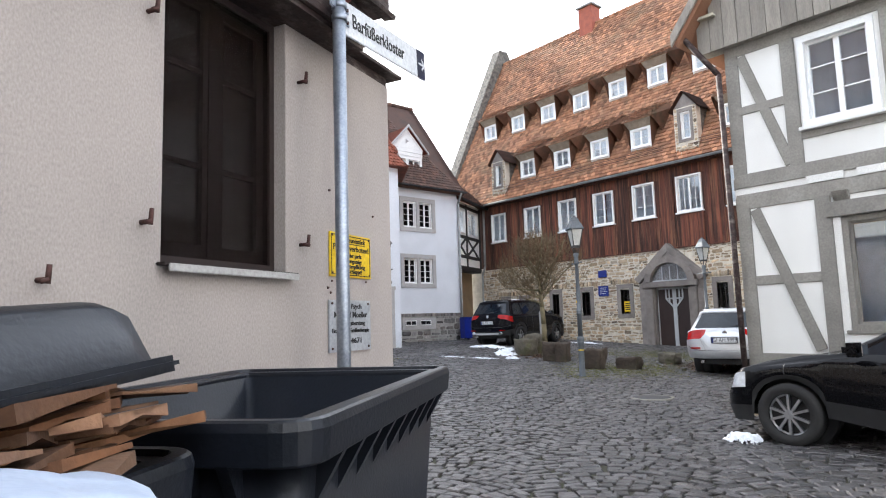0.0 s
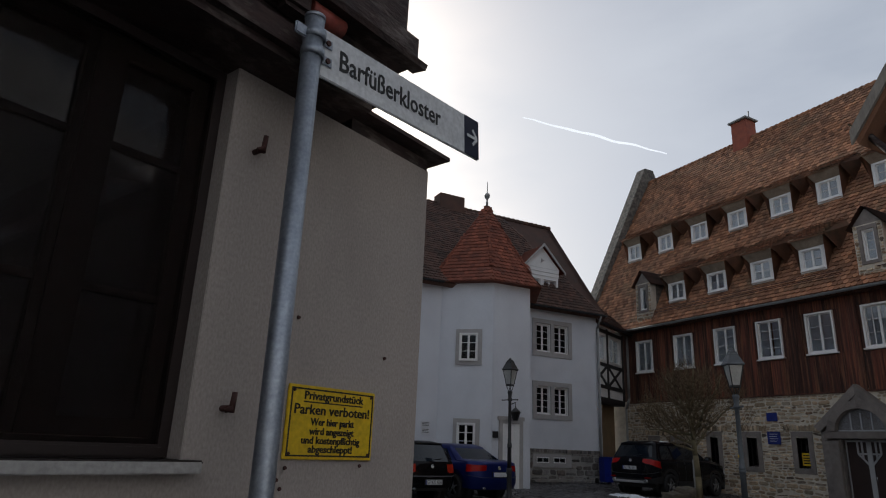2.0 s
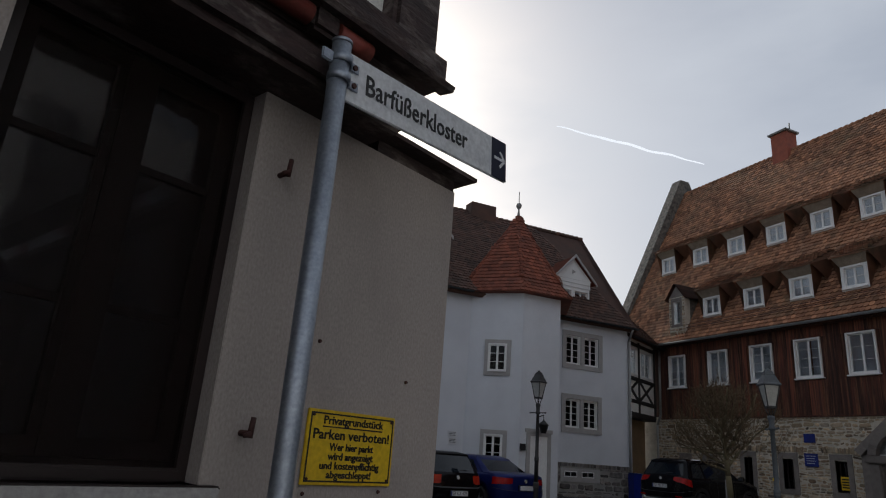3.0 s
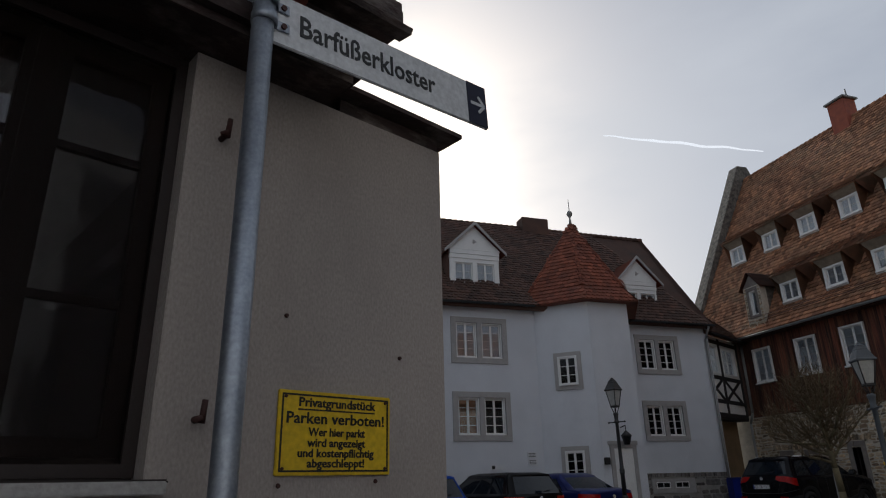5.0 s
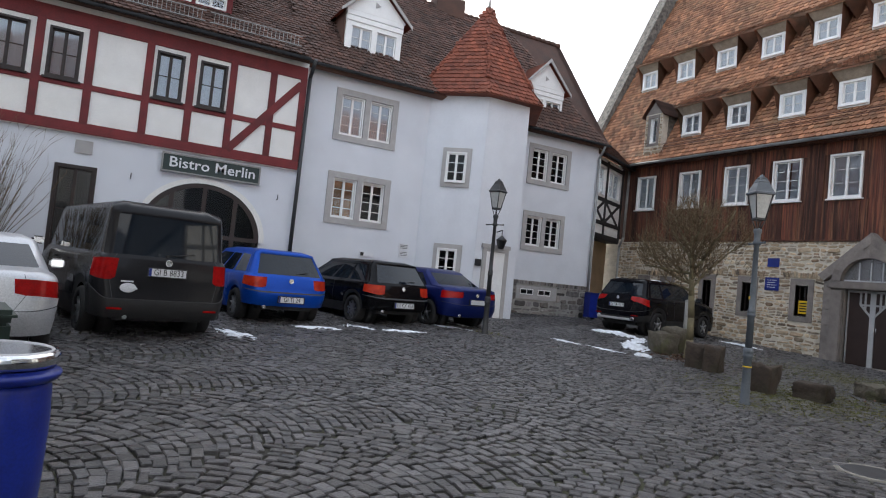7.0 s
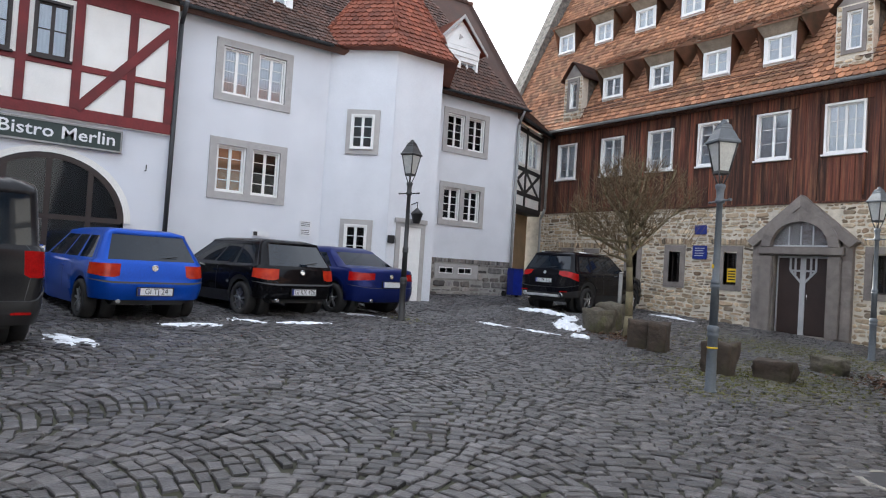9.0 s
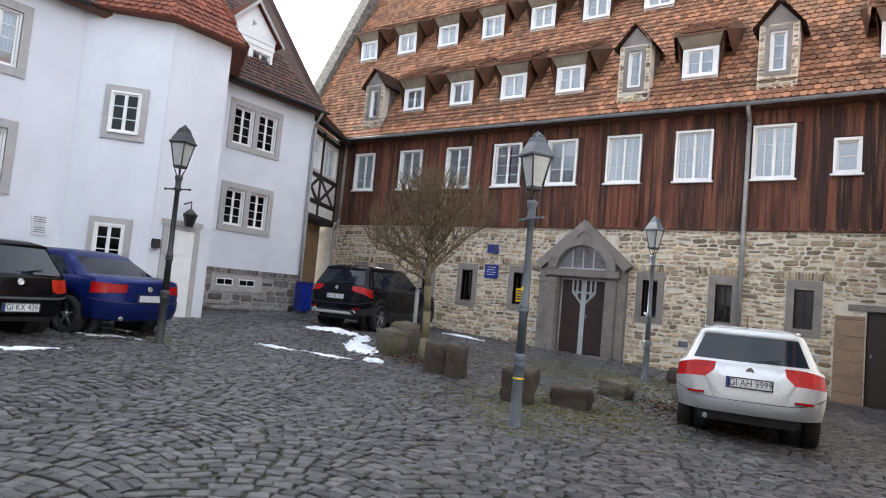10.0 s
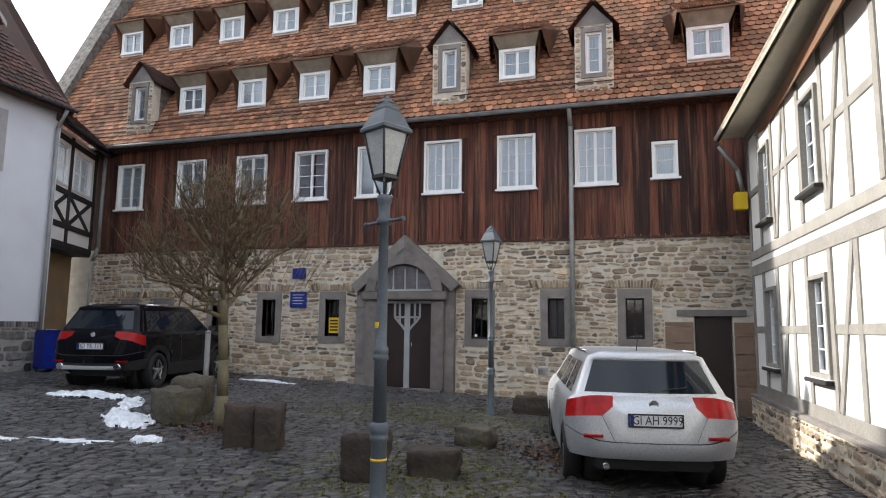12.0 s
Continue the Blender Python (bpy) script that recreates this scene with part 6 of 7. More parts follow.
rock("boulder", "mossy green boulder beside the parked car", -0.6, -6.2, 0.60, 0.5, 0.62, "boulder", 1, 20)
rock("boulder", "flat-topped mossy boulder in the tree bed", -0.2, -7.0, 0.62, 0.5, 0.52, "boulder", 2, -15, 0.75)
rock("stone_trough", "split brown stone block next to the tree", 1.44, -7.8, 0.36, 0.43, 0.53, "block", 3, 30, 0.92)
rock("stone_trough", "split brown stone block with a deep groove", 1.84, -7.78, 0.33, 0.43, 0.55, "block", 4, 26, 0.92)
rock("stone_block", "tall brown stone block behind the lantern", 3.5, -8.6, 0.45, 0.36, 0.51, "block", 5, 10, 0.8)
rock("stone_block", "low square brown stone block", 4.08, -8.05, 0.57, 0.34, 0.33, "block", 6, 6, 0.93)
rock("boulder", "low mossy boulder beside the leaf litter", 4.1, -6.2, 0.52, 0.36, 0.32, "boulder", 7, -10, 0.7)
rock("stone_block", "low stone block beside the slim lantern", 4.3, -2.4, 0.77, 0.43, 0.37, "block", 8, 0, 0.92)


def patch(name, label, x, y, sx, sy, h, mt, seed, turn=0, cut=0.0):
    """A thin ragged heap lying on the ground."""
    bm = bmesh.new()
    n = 34
    off = Vector((seed * 5.3, seed * 2.1, 0))
    grid = {}
    t = radians(turn)
    for i in range(n + 1):
        for j in range(n + 1):
            u, v = 2 * i / n - 1, 2 * j / n - 1
            k = 1 - math.hypot(u, v) + 0.55 * noise.noise(Vector((u * 2.2, v * 2.2, seed)) + off) + 0.35 * noise.noise(Vector((u * 6, v * 6, seed)) + off) - cut
            px, py = u * sx / 2, v * sy / 2
            X, Y = px * math.cos(t) - py * math.sin(t), px * math.sin(t) + py * math.cos(t)
            grid[i, j] = (X, Y, k)
    vs = {}
    for (i, j), (X, Y, k) in grid.items():
        if k > -0.08:
            zz = ground_z(x + X, y + Y) - ground_z(x, y)
            vs[i, j] = bm.verts.new((X, Y, zz - 0.012 + h * min(max(k, 0), 0.6) / 0.6 + (0.02 if k > 0 else 0) + 0.012 * noise.noise(Vector((X * 9, Y * 9, 0)))))
    for i in range(n):
        for j in range(n):
            q = [vs.get(c) for c in ((i, j), (i + 1, j), (i + 1, j + 1), (i, j + 1))]
            if all(q):
                bm.faces.new(q).smooth = True
    return thing(name, label, "snow" if "snow" in name else "leaves", spot(x, y, ground_z(x, y)), bm=bm, material=M[mt], kind="stuff")


patch("snow_patch", "melting white snow bank behind the dark car", -3.1, -5.75, 1.5, 0.5, 0.09, "snow", 1, 12, 0.12)
patch("snow_patch", "thin strip of melting snow behind the dark car", -2.0, -5.95, 1.5, 0.42, 0.05, "snow", 2, -54, 0.15)
patch("snow_patch", "long tongue of white melting snow", -0.85, -7.25, 1.55, 0.65, 0.09, "snow", 12, -40, 0.05)
patch("snow_patch", "small lump of melting snow", 0.4, -8.25, 0.4, 0.3, 0.06, "snow", 3, 30)
for i, (x, y, sx, sy, tn) in enumerate(((-0.3, -8.7, 1.7, 0.5, 20), (-1.2, -9.1, 1.2, 0.5, 15), (-2.6, -11.55, 1.5, 0.6, 40), (-3.2, -11.0, 1.2, 0.25, 30), (-1.35, -15.1, 0.5, 1.6, -5), (-1.75, -14.1, 1.1, 0.4, 40), (-1.5, -13.2, 0.5, 1.7, 0), (-0.2, -16.9, 1.4, 0.6, 25))):
    patch("snow_patch", "thin broken crust of snow on the cobbles", x, y, sx, sy, 0.015, "snow", 20 + i, tn, 0.50)
patch("snow_patch", "small snow lump by the front of the black car", 9.75, -14.35, 0.4, 0.28, 0.08, "snow", 10)
patch("snow_patch", "thin snow along the wall foot", -2.2, -1.4, 1.6, 0.3, 0.05, "snow", 11, 0, 0.2)
rnd = random.Random(3)
for cx, cy, n, sp in ((5.3, -6.2, 800, 0.95), (0.6, -7.1, 420, 0.7)):
    bm = bmesh.new()
    for i in range(n):
        X, Y = rnd.gauss(0, sp * 0.5), rnd.gauss(0, sp * 0.5)
        m = Matrix.Translation((X, Y, ground_z(cx + X, cy + Y) - ground_z(cx, cy) + rnd.uniform(0.0, 0.05))) @ Euler((rnd.uniform(-0.7, 0.7), rnd.uniform(-0.7, 0.7), rnd.uniform(0, 6))).to_matrix().to_4x4()
        k = rnd.uniform(0.025, 0.05)
        v = [bm.verts.new(m @ Vector(c)) for c in ((-k, 0, 0), (0, -k * 0.5, 0.008), (k, 0, 0), (0, k * 0.5, 0.008))]
        bm.faces.new(v)
    thing("leaf_litter", "scattered dead brown leaves on the cobbles", "leaves", spot(cx, cy, ground_z(cx, cy)), kind="stuff", bm=bm, material=M["leaf"])
bo = thing("bollard_post", "slim grey metal post beside the boulders", "post", spot(-0.8, -5.6, ground_z(-0.8, -5.6)))
part("shaft", tube(bmesh.new(), (0, 0, -0.1), (0, 0, 1.25), 0.045, 0.045, 12), M["zinc"], bo)
part("cap", lathe([(0.05, 1.25), (0.05, 1.28), (0.0, 1.3)], 12), M["zinc"], bo)
bb = thing("paper_bin", "blue wheeled paper bin beside the house corner", "bin", spot(-6.9, -3.35, ground_z(-6.9, -3.3), 80))
part("body", prism([(-0.17, 0.08), (0.17, 0.08), (0.19, 0.9), (-0.19, 0.9)], -0.19, 0.19, "y"), M["drum"], bb)
part("lid", box(-0.21, 0.21, -0.22, 0.21, 0.9, 0.96, 0.03), M["plateblue"], bb)
for s in (-0.25, 0.25):
    part("wheel", tube(bmesh.new(), (s - 0.03, 0.25, 0.1), (s + 0.03, 0.25, 0.1), 0.1, 0.1, 14), M["rubber"], bb)

# ---- blue drum and bins by the corner ----
dm = thing("plastic_drum", "blue plastic drum with metal clamp ring and grey lid", "drum", spot(6.7, -19.47, ground_z(6.6, -19.3) - 0.01))
part("body", lathe([(0.240, 0.000), (0.270, 0.031), (0.288, 0.309), (0.294, 0.618), (0.286, 0.79), (0.276, 0.835)], 32), M["drum"], dm)
part("collar", lathe([(0.276, 0.825), (0.312, 0.84), (0.325, 0.862), (0.325, 0.876), (0.300, 0.884), (0.29, 0.90)], 32), M["drum"], dm, "blue moulded collar")
part("clamp_ring", lathe([(0.286, 0.905), (0.300, 0.91), (0.312, 0.93), (0.312, 0.965), (0.300, 0.985), (0.288, 0.985)], 32), M["chrome"], dm, "galvanised clamp ring")
part("lid", lathe([(0.290, 0.978), (0.27, 0.992), (0.255, 0.975), (0.245, 0.968), (0.000, 0.972)], 32), M["signgrey"], dm, "dusty grey lid with raised rim")
gb = thing("garden_bin", "low dark green bin lid behind the drum", "bin", spot(5.0, -19.85, ground_z(5, -19.8) - 0.01, 100))
part("body", box(-0.28, 0.28, -0.3, 0.3, 0.05, 0.88, 0.03), M["bin_green"], gb)
part("lid", box(-0.31, 0.31, -0.34, 0.34, 0.88, 0.97, 0.035), M["bin_green"], gb)
part("handle", tube(bmesh.new(), (-0.2, -0.36, 0.93), (0.2, -0.36, 0.93), 0.014), M["bin_green"], gb)


def waste_container(x, y, turn, name, label, lid_turn, w=1.2, d=1.0, h=1.12):
    """A four-wheeled waste container: tapered body, thick rolled rim, ribs, wheels, lid at the back."""
    c = thing(name, label, "container", spot(x, y, ground_z(x, y) - 0.01, turn))
    lo, hi, b, t = (w * 0.42, d * 0.40), (w / 2, d / 2), 0.16, h

    def tray(rows, floor):
        """A tub of rounded rectangles (half width, half depth, corner radius, z)."""
        bm = bmesh.new()
        prev = None
        for a, e, r, z in rows:
            cur = []
            for qx, qy, a0 in ((1, 1, 0), (-1, 1, 90), (-1, -1, 180), (1, -1, 270)):
                for k in range(6):
                    q = radians(a0 + 18 * k)
                    cur.append(bm.verts.new((qx * (a - r) + r * math.cos(q), qy * (e - r) + r * math.sin(q), z)))
            if prev:
                for k in range(len(cur)):
                    m_ = (k + 1) % len(cur)
                    bm.faces.new((prev[k], prev[m_], cur[m_], cur[k])).smooth = floor
            elif floor:
                bm.faces.new(cur[::-1])
            prev = cur
        if floor:
            bm.faces.new(prev)
        return bm

    part("body", tray([(lo[0], lo[1], 0.05, b), (hi[0], hi[1], 0.04, t - 0.02), (hi[0] - 0.03, hi[1] - 0.03, 0.03, t - 0.02), (lo[0] - 0.02, lo[1] - 0.02, 0.04, b + 0.04)], True), M["bin"], c, "anthracite plastic body, empty and open")
    part("rim", tray([(hi[0] + x, hi[1] + x, max(0.03 + x, 0.015), t + z) for x, z in ((0.0, -0.075), (0.045, -0.075), (0.05, -0.07), (0.055, -0.012), (0.05, 0.004), (0.043, 0.008), (0.02, 0.008), (0.014, -0.002), (-0.02, -0.002), (-0.026, -0.01), (-0.03, -0.09))], False), M["bin"], c, "thick rolled rim with worn grey edge")
    for sy in (-1, 1):
        for i in range(9):
            xx = -hi[0] + 0.12 + i * (w - 0.24) / 8
            part("rib", prism([(sy * (hi[1] + 0.05), t - 0.07), (sy * (hi[1] - 0.02), t - 0.07), (sy * (hi[1] - 0.025), t - 0.2)], xx - 0.012, xx + 0.012, "x"), M["bin"], c)
    for sx in (-1, 1):
        for i in range(7):
            yy = -hi[1] + 0.12 + i * (d - 0.24) / 6
            part("rib", prism([(sx * (hi[0] + 0.05), t - 0.07), (sx * (hi[0] - 0.02), t - 0.07), (sx * (hi[0] - 0.025), t - 0.2)], yy - 0.012, yy + 0.012, "y"), M["bin"], c)
    for sx in (-1, 1):
        for sy in (-1, 1):
            wh = part("wheel", tube(bmesh.new(), (sx * lo[0] * 0.85 - 0.025, sy * lo[1] * 0.8, 0.09), (sx * lo[0] * 0.85 + 0.025, sy * lo[1] * 0.8, 0.09), 0.09, 0.09, 16), M["rubber"], c)
            part("fork", box(sx * lo[0] * 0.85 - 0.035, sx * lo[0] * 0.85 + 0.035, sy * lo[1] * 0.8 - 0.03, sy * lo[1] * 0.8 + 0.03, 0.1, 0.18, 0.005), M["galv"], wh)
    return c, hi, t


wc, whi, wt = waste_container(11.44, -20.77, 129, "waste_container", "open empty anthracite waste container at the wall", 0, 1.26, 0.77, 1.25)
c2, chi, ct = waste_container(12.218, -21.97, 129, "paper_container", "overfull container with cardboard under a raised lid", 0, 1.26, 0.77, 1.22)
lm_ = Matrix.Translation((0, 0, ct + 0.055)) @ Matrix.Rotation(radians(-8), 4, "X") @ Matrix.Rotation(radians(-4), 4, "Y")
bm = bmesh.new()
grid = [[bm.verts.new((0.655 * u, 0.375 * v, 0.105 * (1 - abs(u) ** 34) * (1 - abs(v) ** 20) * (1 - 0.12 * v))) for v in [k / 12 for k in range(-12, 13)]] for u in [k / 20 for k in range(-20, 21)]]
for g0, g1 in zip(grid, grid[1:]):
    for k in range(24):
        bm.faces.new((g0[k], g1[k], g1[k + 1], g0[k + 1])).smooth = True
bm.transform(lm_)
lid = part("lid", bm, M["bin"], c2, "raised domed grey lid")
part("lid_edge", box(-0.68, 0.68, -0.39, 0.38, -0.022, 0.005, 0.01, lm_), M["bin"], lid)
part("hinge", box(0.62, 0.66, 0.2, 0.3, -0.1, 0.06, 0.01, lm_), M["black"], lid)
rnd = random.Random(4)
for i in range(110):
    u, y = rnd.uniform(0.02, 0.60), rnd.uniform(-0.32, -0.17) + 0.0007 * i
    m = Matrix.Translation((u, y, ct - 0.012 + 0.0007 * i + 0.05 * u)) @ Matrix.Rotation(radians(rnd.uniform(-12, -5)), 4, "X") @ Matrix.Rotation(radians(rnd.uniform(-4, 4)), 4, "Y") @ Matrix.Rotation(radians(rnd.uniform(-112, -62)), 4, "Z")
    a, b = rnd.uniform(0.12, 0.24), rnd.uniform(0.06, 0.12)
    bm = bmesh.new()
    pts = [(-a, -b), (-a * 0.2, -b * rnd.uniform(0.9, 1.1)), (a * 0.6, -b * rnd.uniform(0.7, 1.1)), (a, rnd.uniform(-b, 0)), (a * 0.8, b), (0, b * rnd.uniform(0.8, 1.1)), (-a * rnd.uniform(0.7, 1), b * 0.9)]
    prism(pts, 0, 0.005, "z", bm)
    for v in bm.verts:
        v.co.z += 0.18 * v.co.x * v.co.x * rnd.choice((-1, 1))
    bm.transform(m)
    part("cardboard", bm, M["card"], c2, "torn brown cardboard")
BAG = c2.matrix_basis @ Vector((0.18, -0.53, ct - 0.035))
bag = thing("plastic_bag", "crumpled white plastic bag lying on the container", "bag", Matrix.Translation(BAG))
bm = bmesh.new()
bmesh.ops.create_icosphere(bm, subdivisions=4, radius=1)
for v in bm.verts:
    k = 1 + 0.25 * noise.noise(v.co * 1.6) + 0.12 * abs(noise.noise(v.co * 4))
    v.co = Vector((v.co.x * 0.18 * k, v.co.y * 0.12 * k, v.co.z * 0.06 * k + 0.05))
for f in bm.faces:
    f.smooth = True
part("bag_body", bm, M["bag"], bag)

mh = thing("manhole_cover", "round iron manhole cover in a worn concrete ring", "manhole", spot(7.0, -11.75, ground_z(7, -11.75)))
part("concrete_ring", hoop([(0.3, -0.04), (0.36, -0.04), (0.36, 0.012), (0.3, 0.012)], 30), M["concrete"], mh)
part("lid", lathe([(0.298, -0.03), (0.298, 0.012), (0.27, 0.016)], 30), M["lamp_dark"], mh)
rnd = random.Random(21)
for cx, cy, sx, sy, n in ((4.0, -8.2, 1.5, 1.9, 6500), (3.0, -4.0, 3.0, 1.8, 6000), (0.4, -6.6, 0.9, 0.7, 500), (4.3, -10.1, 0.5, 0.4, 260), (-2.0, -10.8, 0.6, 0.3, 200)):
    bm = bmesh.new()
    for i in range(n):
        X, Y = rnd.gauss(0, sx * 0.5), rnd.gauss(0, sy * 0.5)
        z = ground_z(cx + X, cy + Y) - ground_z(cx, cy) - 0.012
        for k in range(3):
            a, h, w = rnd.uniform(0, 6.28), rnd.uniform(0.014, 0.034), rnd.uniform(0.008, 0.018)
            px, py = X + rnd.uniform(-0.02, 0.02), Y + rnd.uniform(-0.02, 0.02)
            v = [bm.verts.new(c) for c in ((px - w * math.cos(a), py - w * math.sin(a), z), (px + w * math.cos(a), py + w * math.sin(a), z), (px + 0.02 * math.sin(a), py - 0.02 * math.cos(a), z + h))]
            bm.faces.new(v)
    thing("moss_and_grass", "short yellow-green moss and grass between the cobbles", "grass", spot(cx, cy, ground_z(cx, cy)), kind="stuff", bm=bm, material=M["moss"])

# ---- vapour trail in the sky ----
bm = bmesh.new()
ta, tb = Vector((-0.7224, 0.4928, 0.4852)) * 2500, Vector((-0.6085, 0.6703, 0.4248)) * 2500
prev = None
for i in range(25):
    k = i / 24
    c = ta.lerp(tb, k) + Vector((0, 0, 9 * noise.noise(Vector((k * 7, 0, 3)))))
    w = 2 + 5 * math.sin(math.pi * k) * (0.7 + 0.5 * noise.noise(Vector((k * 13, 2, 0))))
    cur = [bm.verts.new(c + Vector((0, 0, w))), bm.verts.new(c - Vector((0, 0, w)))]
    if prev:
        bm.faces.new((prev[0], prev[1], cur[1], cur[0]))
    prev = cur
tr_m, tn_, tl_, tp_ = node_mat("sunlit_vapour")
tp_.inputs["Base Color"].default_value = (0.9, 0.9, 0.92, 1)
tp_.inputs["Emission Color"].default_value = (1.0, 1.0, 1.0, 1)
tp_.inputs["Emission Strength"].default_value = 0.85
thing("backdrop_vapour_trail", "thin white vapour trail high in the sky", "sky", kind="structure", bm=bm, material=tr_m)


# ---- parked cars ----
SLOTS = ["body", "bumper", "rear_window", "windscreen", "side_window", "tail_light", "front_light", "sill", "window_seal", "seam", "grille"]


def smooth_step(k):
    return k * k * (3 - 2 * k)


def car_shell(L, W, H, belt, wheels, r, rear, rake, rr, wt, wb, tail=None, nose=0.72, lamp_in=0.62, wins=((0.05, 0.27), (0.31, 0.56), (0.585, 0.95)), roof_in=0.74, dark=1, bow=0.07, round_r=0.34, doors=(0.36, 0.62, 0.885), strip=0.02, taper=0.12):
    """A car body as closed rounded loops stacked from the sills to the roof; x runs from tail to nose.
    rear: heights of the tail (bottom, bumper top, lamp foot, lamp head, window foot, window head);
    rr: start of the roof; wt, wb: top and foot of the windscreen; tail: (height, end) of a boot, if it has one;
    wins, doors: stretches of the side that are glazed, and door gaps; dark: how many loops of the bumper are black."""
    hw = W / 2
    zb, zt, l0, l1, w0, w1 = rear
    XR, XF = min(0.40, wheels[0] - r - 0.07), max(L - 0.40, wheels[1] + r + 0.07)
    R = r + 0.05
    marks = [0.0, 1.0]
    for wx in wheels:
        marks += [(wx + R * math.cos(math.pi * k / 10) - XR) / (XF - XR) for k in range(11)]
    for a, b in wins:
        marks += [a, b]
    gaps = [(d, d + 0.0035) for d in doors]
    for a, b in gaps:
        marks += [a, b]
    SX = []
    for t in sorted(m for m in marks if 0 <= m <= 1):
        if not SX or t - SX[-1] > 0.0012:
            SX.append(t)
    FR = sorted({0.0, 0.25, 0.5, lamp_in, 0.915, 0.925, 0.99})
    FF = [0.0, 0.25, 0.45, 0.52, 0.8, 1.0]

    def arch(x):
        return max([r + math.sqrt(max(R * R - (x - wx) ** 2, 0)) if abs(x - wx) < R else 0 for wx in wheels])

    def loop(x0, xr, xf, x1, hw_, zr, zs, zf, ryr, ryf, bw):
        """Half a loop from the middle of the tail to the middle of the nose: (x, y, z, segment, place in it)."""
        out = []
        yr, yf = hw_ - ryr, hw_ - ryf
        for f in FR:
            y = f * yr
            out.append((x0 + bw * (y / hw) ** 2, y, zr, "r", f))
        xe = x0 + bw * (yr / hw) ** 2
        for k in range(1, 6):
            a = k / 6 * math.pi / 2
            out.append((xe + (xr - xe) * (1 - math.cos(a)), yr + ryr * math.sin(a), zr + (zs(0) - zr) * smooth_step(k / 6), "rc", k / 6))
        for t in SX:
            out.append((xr + t * (xf - xr), hw_ * (1 - 0.025 * t ** 3 - 0.02 * (1 - t) ** 4), zs(t), "s", t))
        hf = hw_ * 0.975
        yf = hf - ryf
        xe = x1 - 0.16 * (yf / hw) ** 2
        for k in range(1, 6):
            a = k / 6 * math.pi / 2
            out.append((xf + (xe - xf) * math.sin(a), yf + ryf * math.cos(a), zs(1) + (zf - zs(1)) * smooth_step(k / 6), "fc", k / 6))
        for f in FF[::-1]:
            out.append((x1 - 0.16 * (f * yf / hw) ** 2, f * yf, zf, "f", f))
        return out

    sill = 0.235
    top_r = tail[0] - 0.03 if tail else w0 - 0.035
    fr = (0.0, 0.30, 0.50, 0.515, 0.64, 0.93, 1.0)
    low = []
    rows = ((0.07, zb, 0.955, 0.20, 0.06), (0.0, (zb + zt) / 2, 0.985, 0.36, 0.0), (0.005, zt, 1.0, 0.50, 0.015), (0.028, zt + strip, 0.998, 0.515, 0.02), (0.05, l0, 1.0, nose - 0.15, 0.035), (rake, l1, 0.975, nose - 0.02, 0.10), (rake + 0.015, top_r, 0.955, nose + 0.045, 0.2))
    for f, (x0, zr, hm, zf, dx) in zip(fr, rows):
        def zs(t, f=f):
            x = XR + t * (XF - XR)
            a = max(zb + 0.02 if x < wheels[0] else sill, arch(x))
            b = belt - 0.05 * t - max(t - 0.8, 0) / 0.2 * max(belt - 0.10 - nose, 0) * 0.5
            return a + (b - a) * f
        half = loop(x0, XR, XF, L - dx, hw * hm, zr, zs, zf, round_r * (0.72 if zr > l0 - 0.01 else 1.0), 0.5, bow)
        if zr == l0:
            half = [(p[0], p[1], p[2] + (taper * (l1 - l0) if p[3] == "r" and abs(p[4] - lamp_in) < 1e-6 else 0), p[3], p[4]) for p in half]
        low.append(half)
    gx0 = tail[1] if tail else rake + 0.03
    gz = tail[0] + 0.03 if tail else w0
    gtop = gx0 + 0.52 if tail else rr
    g0 = loop(gx0, gx0 + 0.26, wb - 0.18, wb, hw * 0.90, gz, lambda t: belt + 0.025 + 0.01 * t, belt + 0.015, 0.12, 0.16, bow * 1.2)
    g1 = loop(gtop, gtop + 0.16, wt - 0.12, wt, hw * roof_in, w1, lambda t: H - 0.125 - 0.02 * (1 - t), H - 0.11, 0.10, 0.14, bow * 0.8)
    g2 = loop(gtop + (0.06 if tail else -0.015), gtop + 0.18, wt - 0.16, wt - 0.07, hw * (roof_in - 0.035), w1 + 0.045, lambda t: H - 0.06 - 0.015 * (1 - t), H - 0.07, 0.10, 0.14, bow * 0.7)
    g3 = loop(gtop + 0.28, gtop + 0.36, wt - 0.4, wt - 0.3, hw * (roof_in - 0.22), H - 0.015, lambda t: H - 0.008, H - 0.01, 0.08, 0.08, 0.02)
    mids = []
    for k, lift in ((0.3, 0.035), (0.65, 0.04)):
        mids.append([(a[0] + (b[0] - a[0]) * k, a[1] + (b[1] - a[1]) * k, a[2] + (b[2] - a[2]) * k + (lift if a[3] in ("f", "fc") else lift * 0.5 if tail and a[3] in ("r", "rc") else 0), a[3], a[4]) for a, b in zip(low[-1], g0)])
    loops = low + mids + [g0, g1, g2, g3]
    bm = bmesh.new()
    V = [[[bm.verts.new((p[0], sy * p[1], p[2])) for p in lp] for lp in loops] for sy in (1, -1)]
    n = len(loops[0])

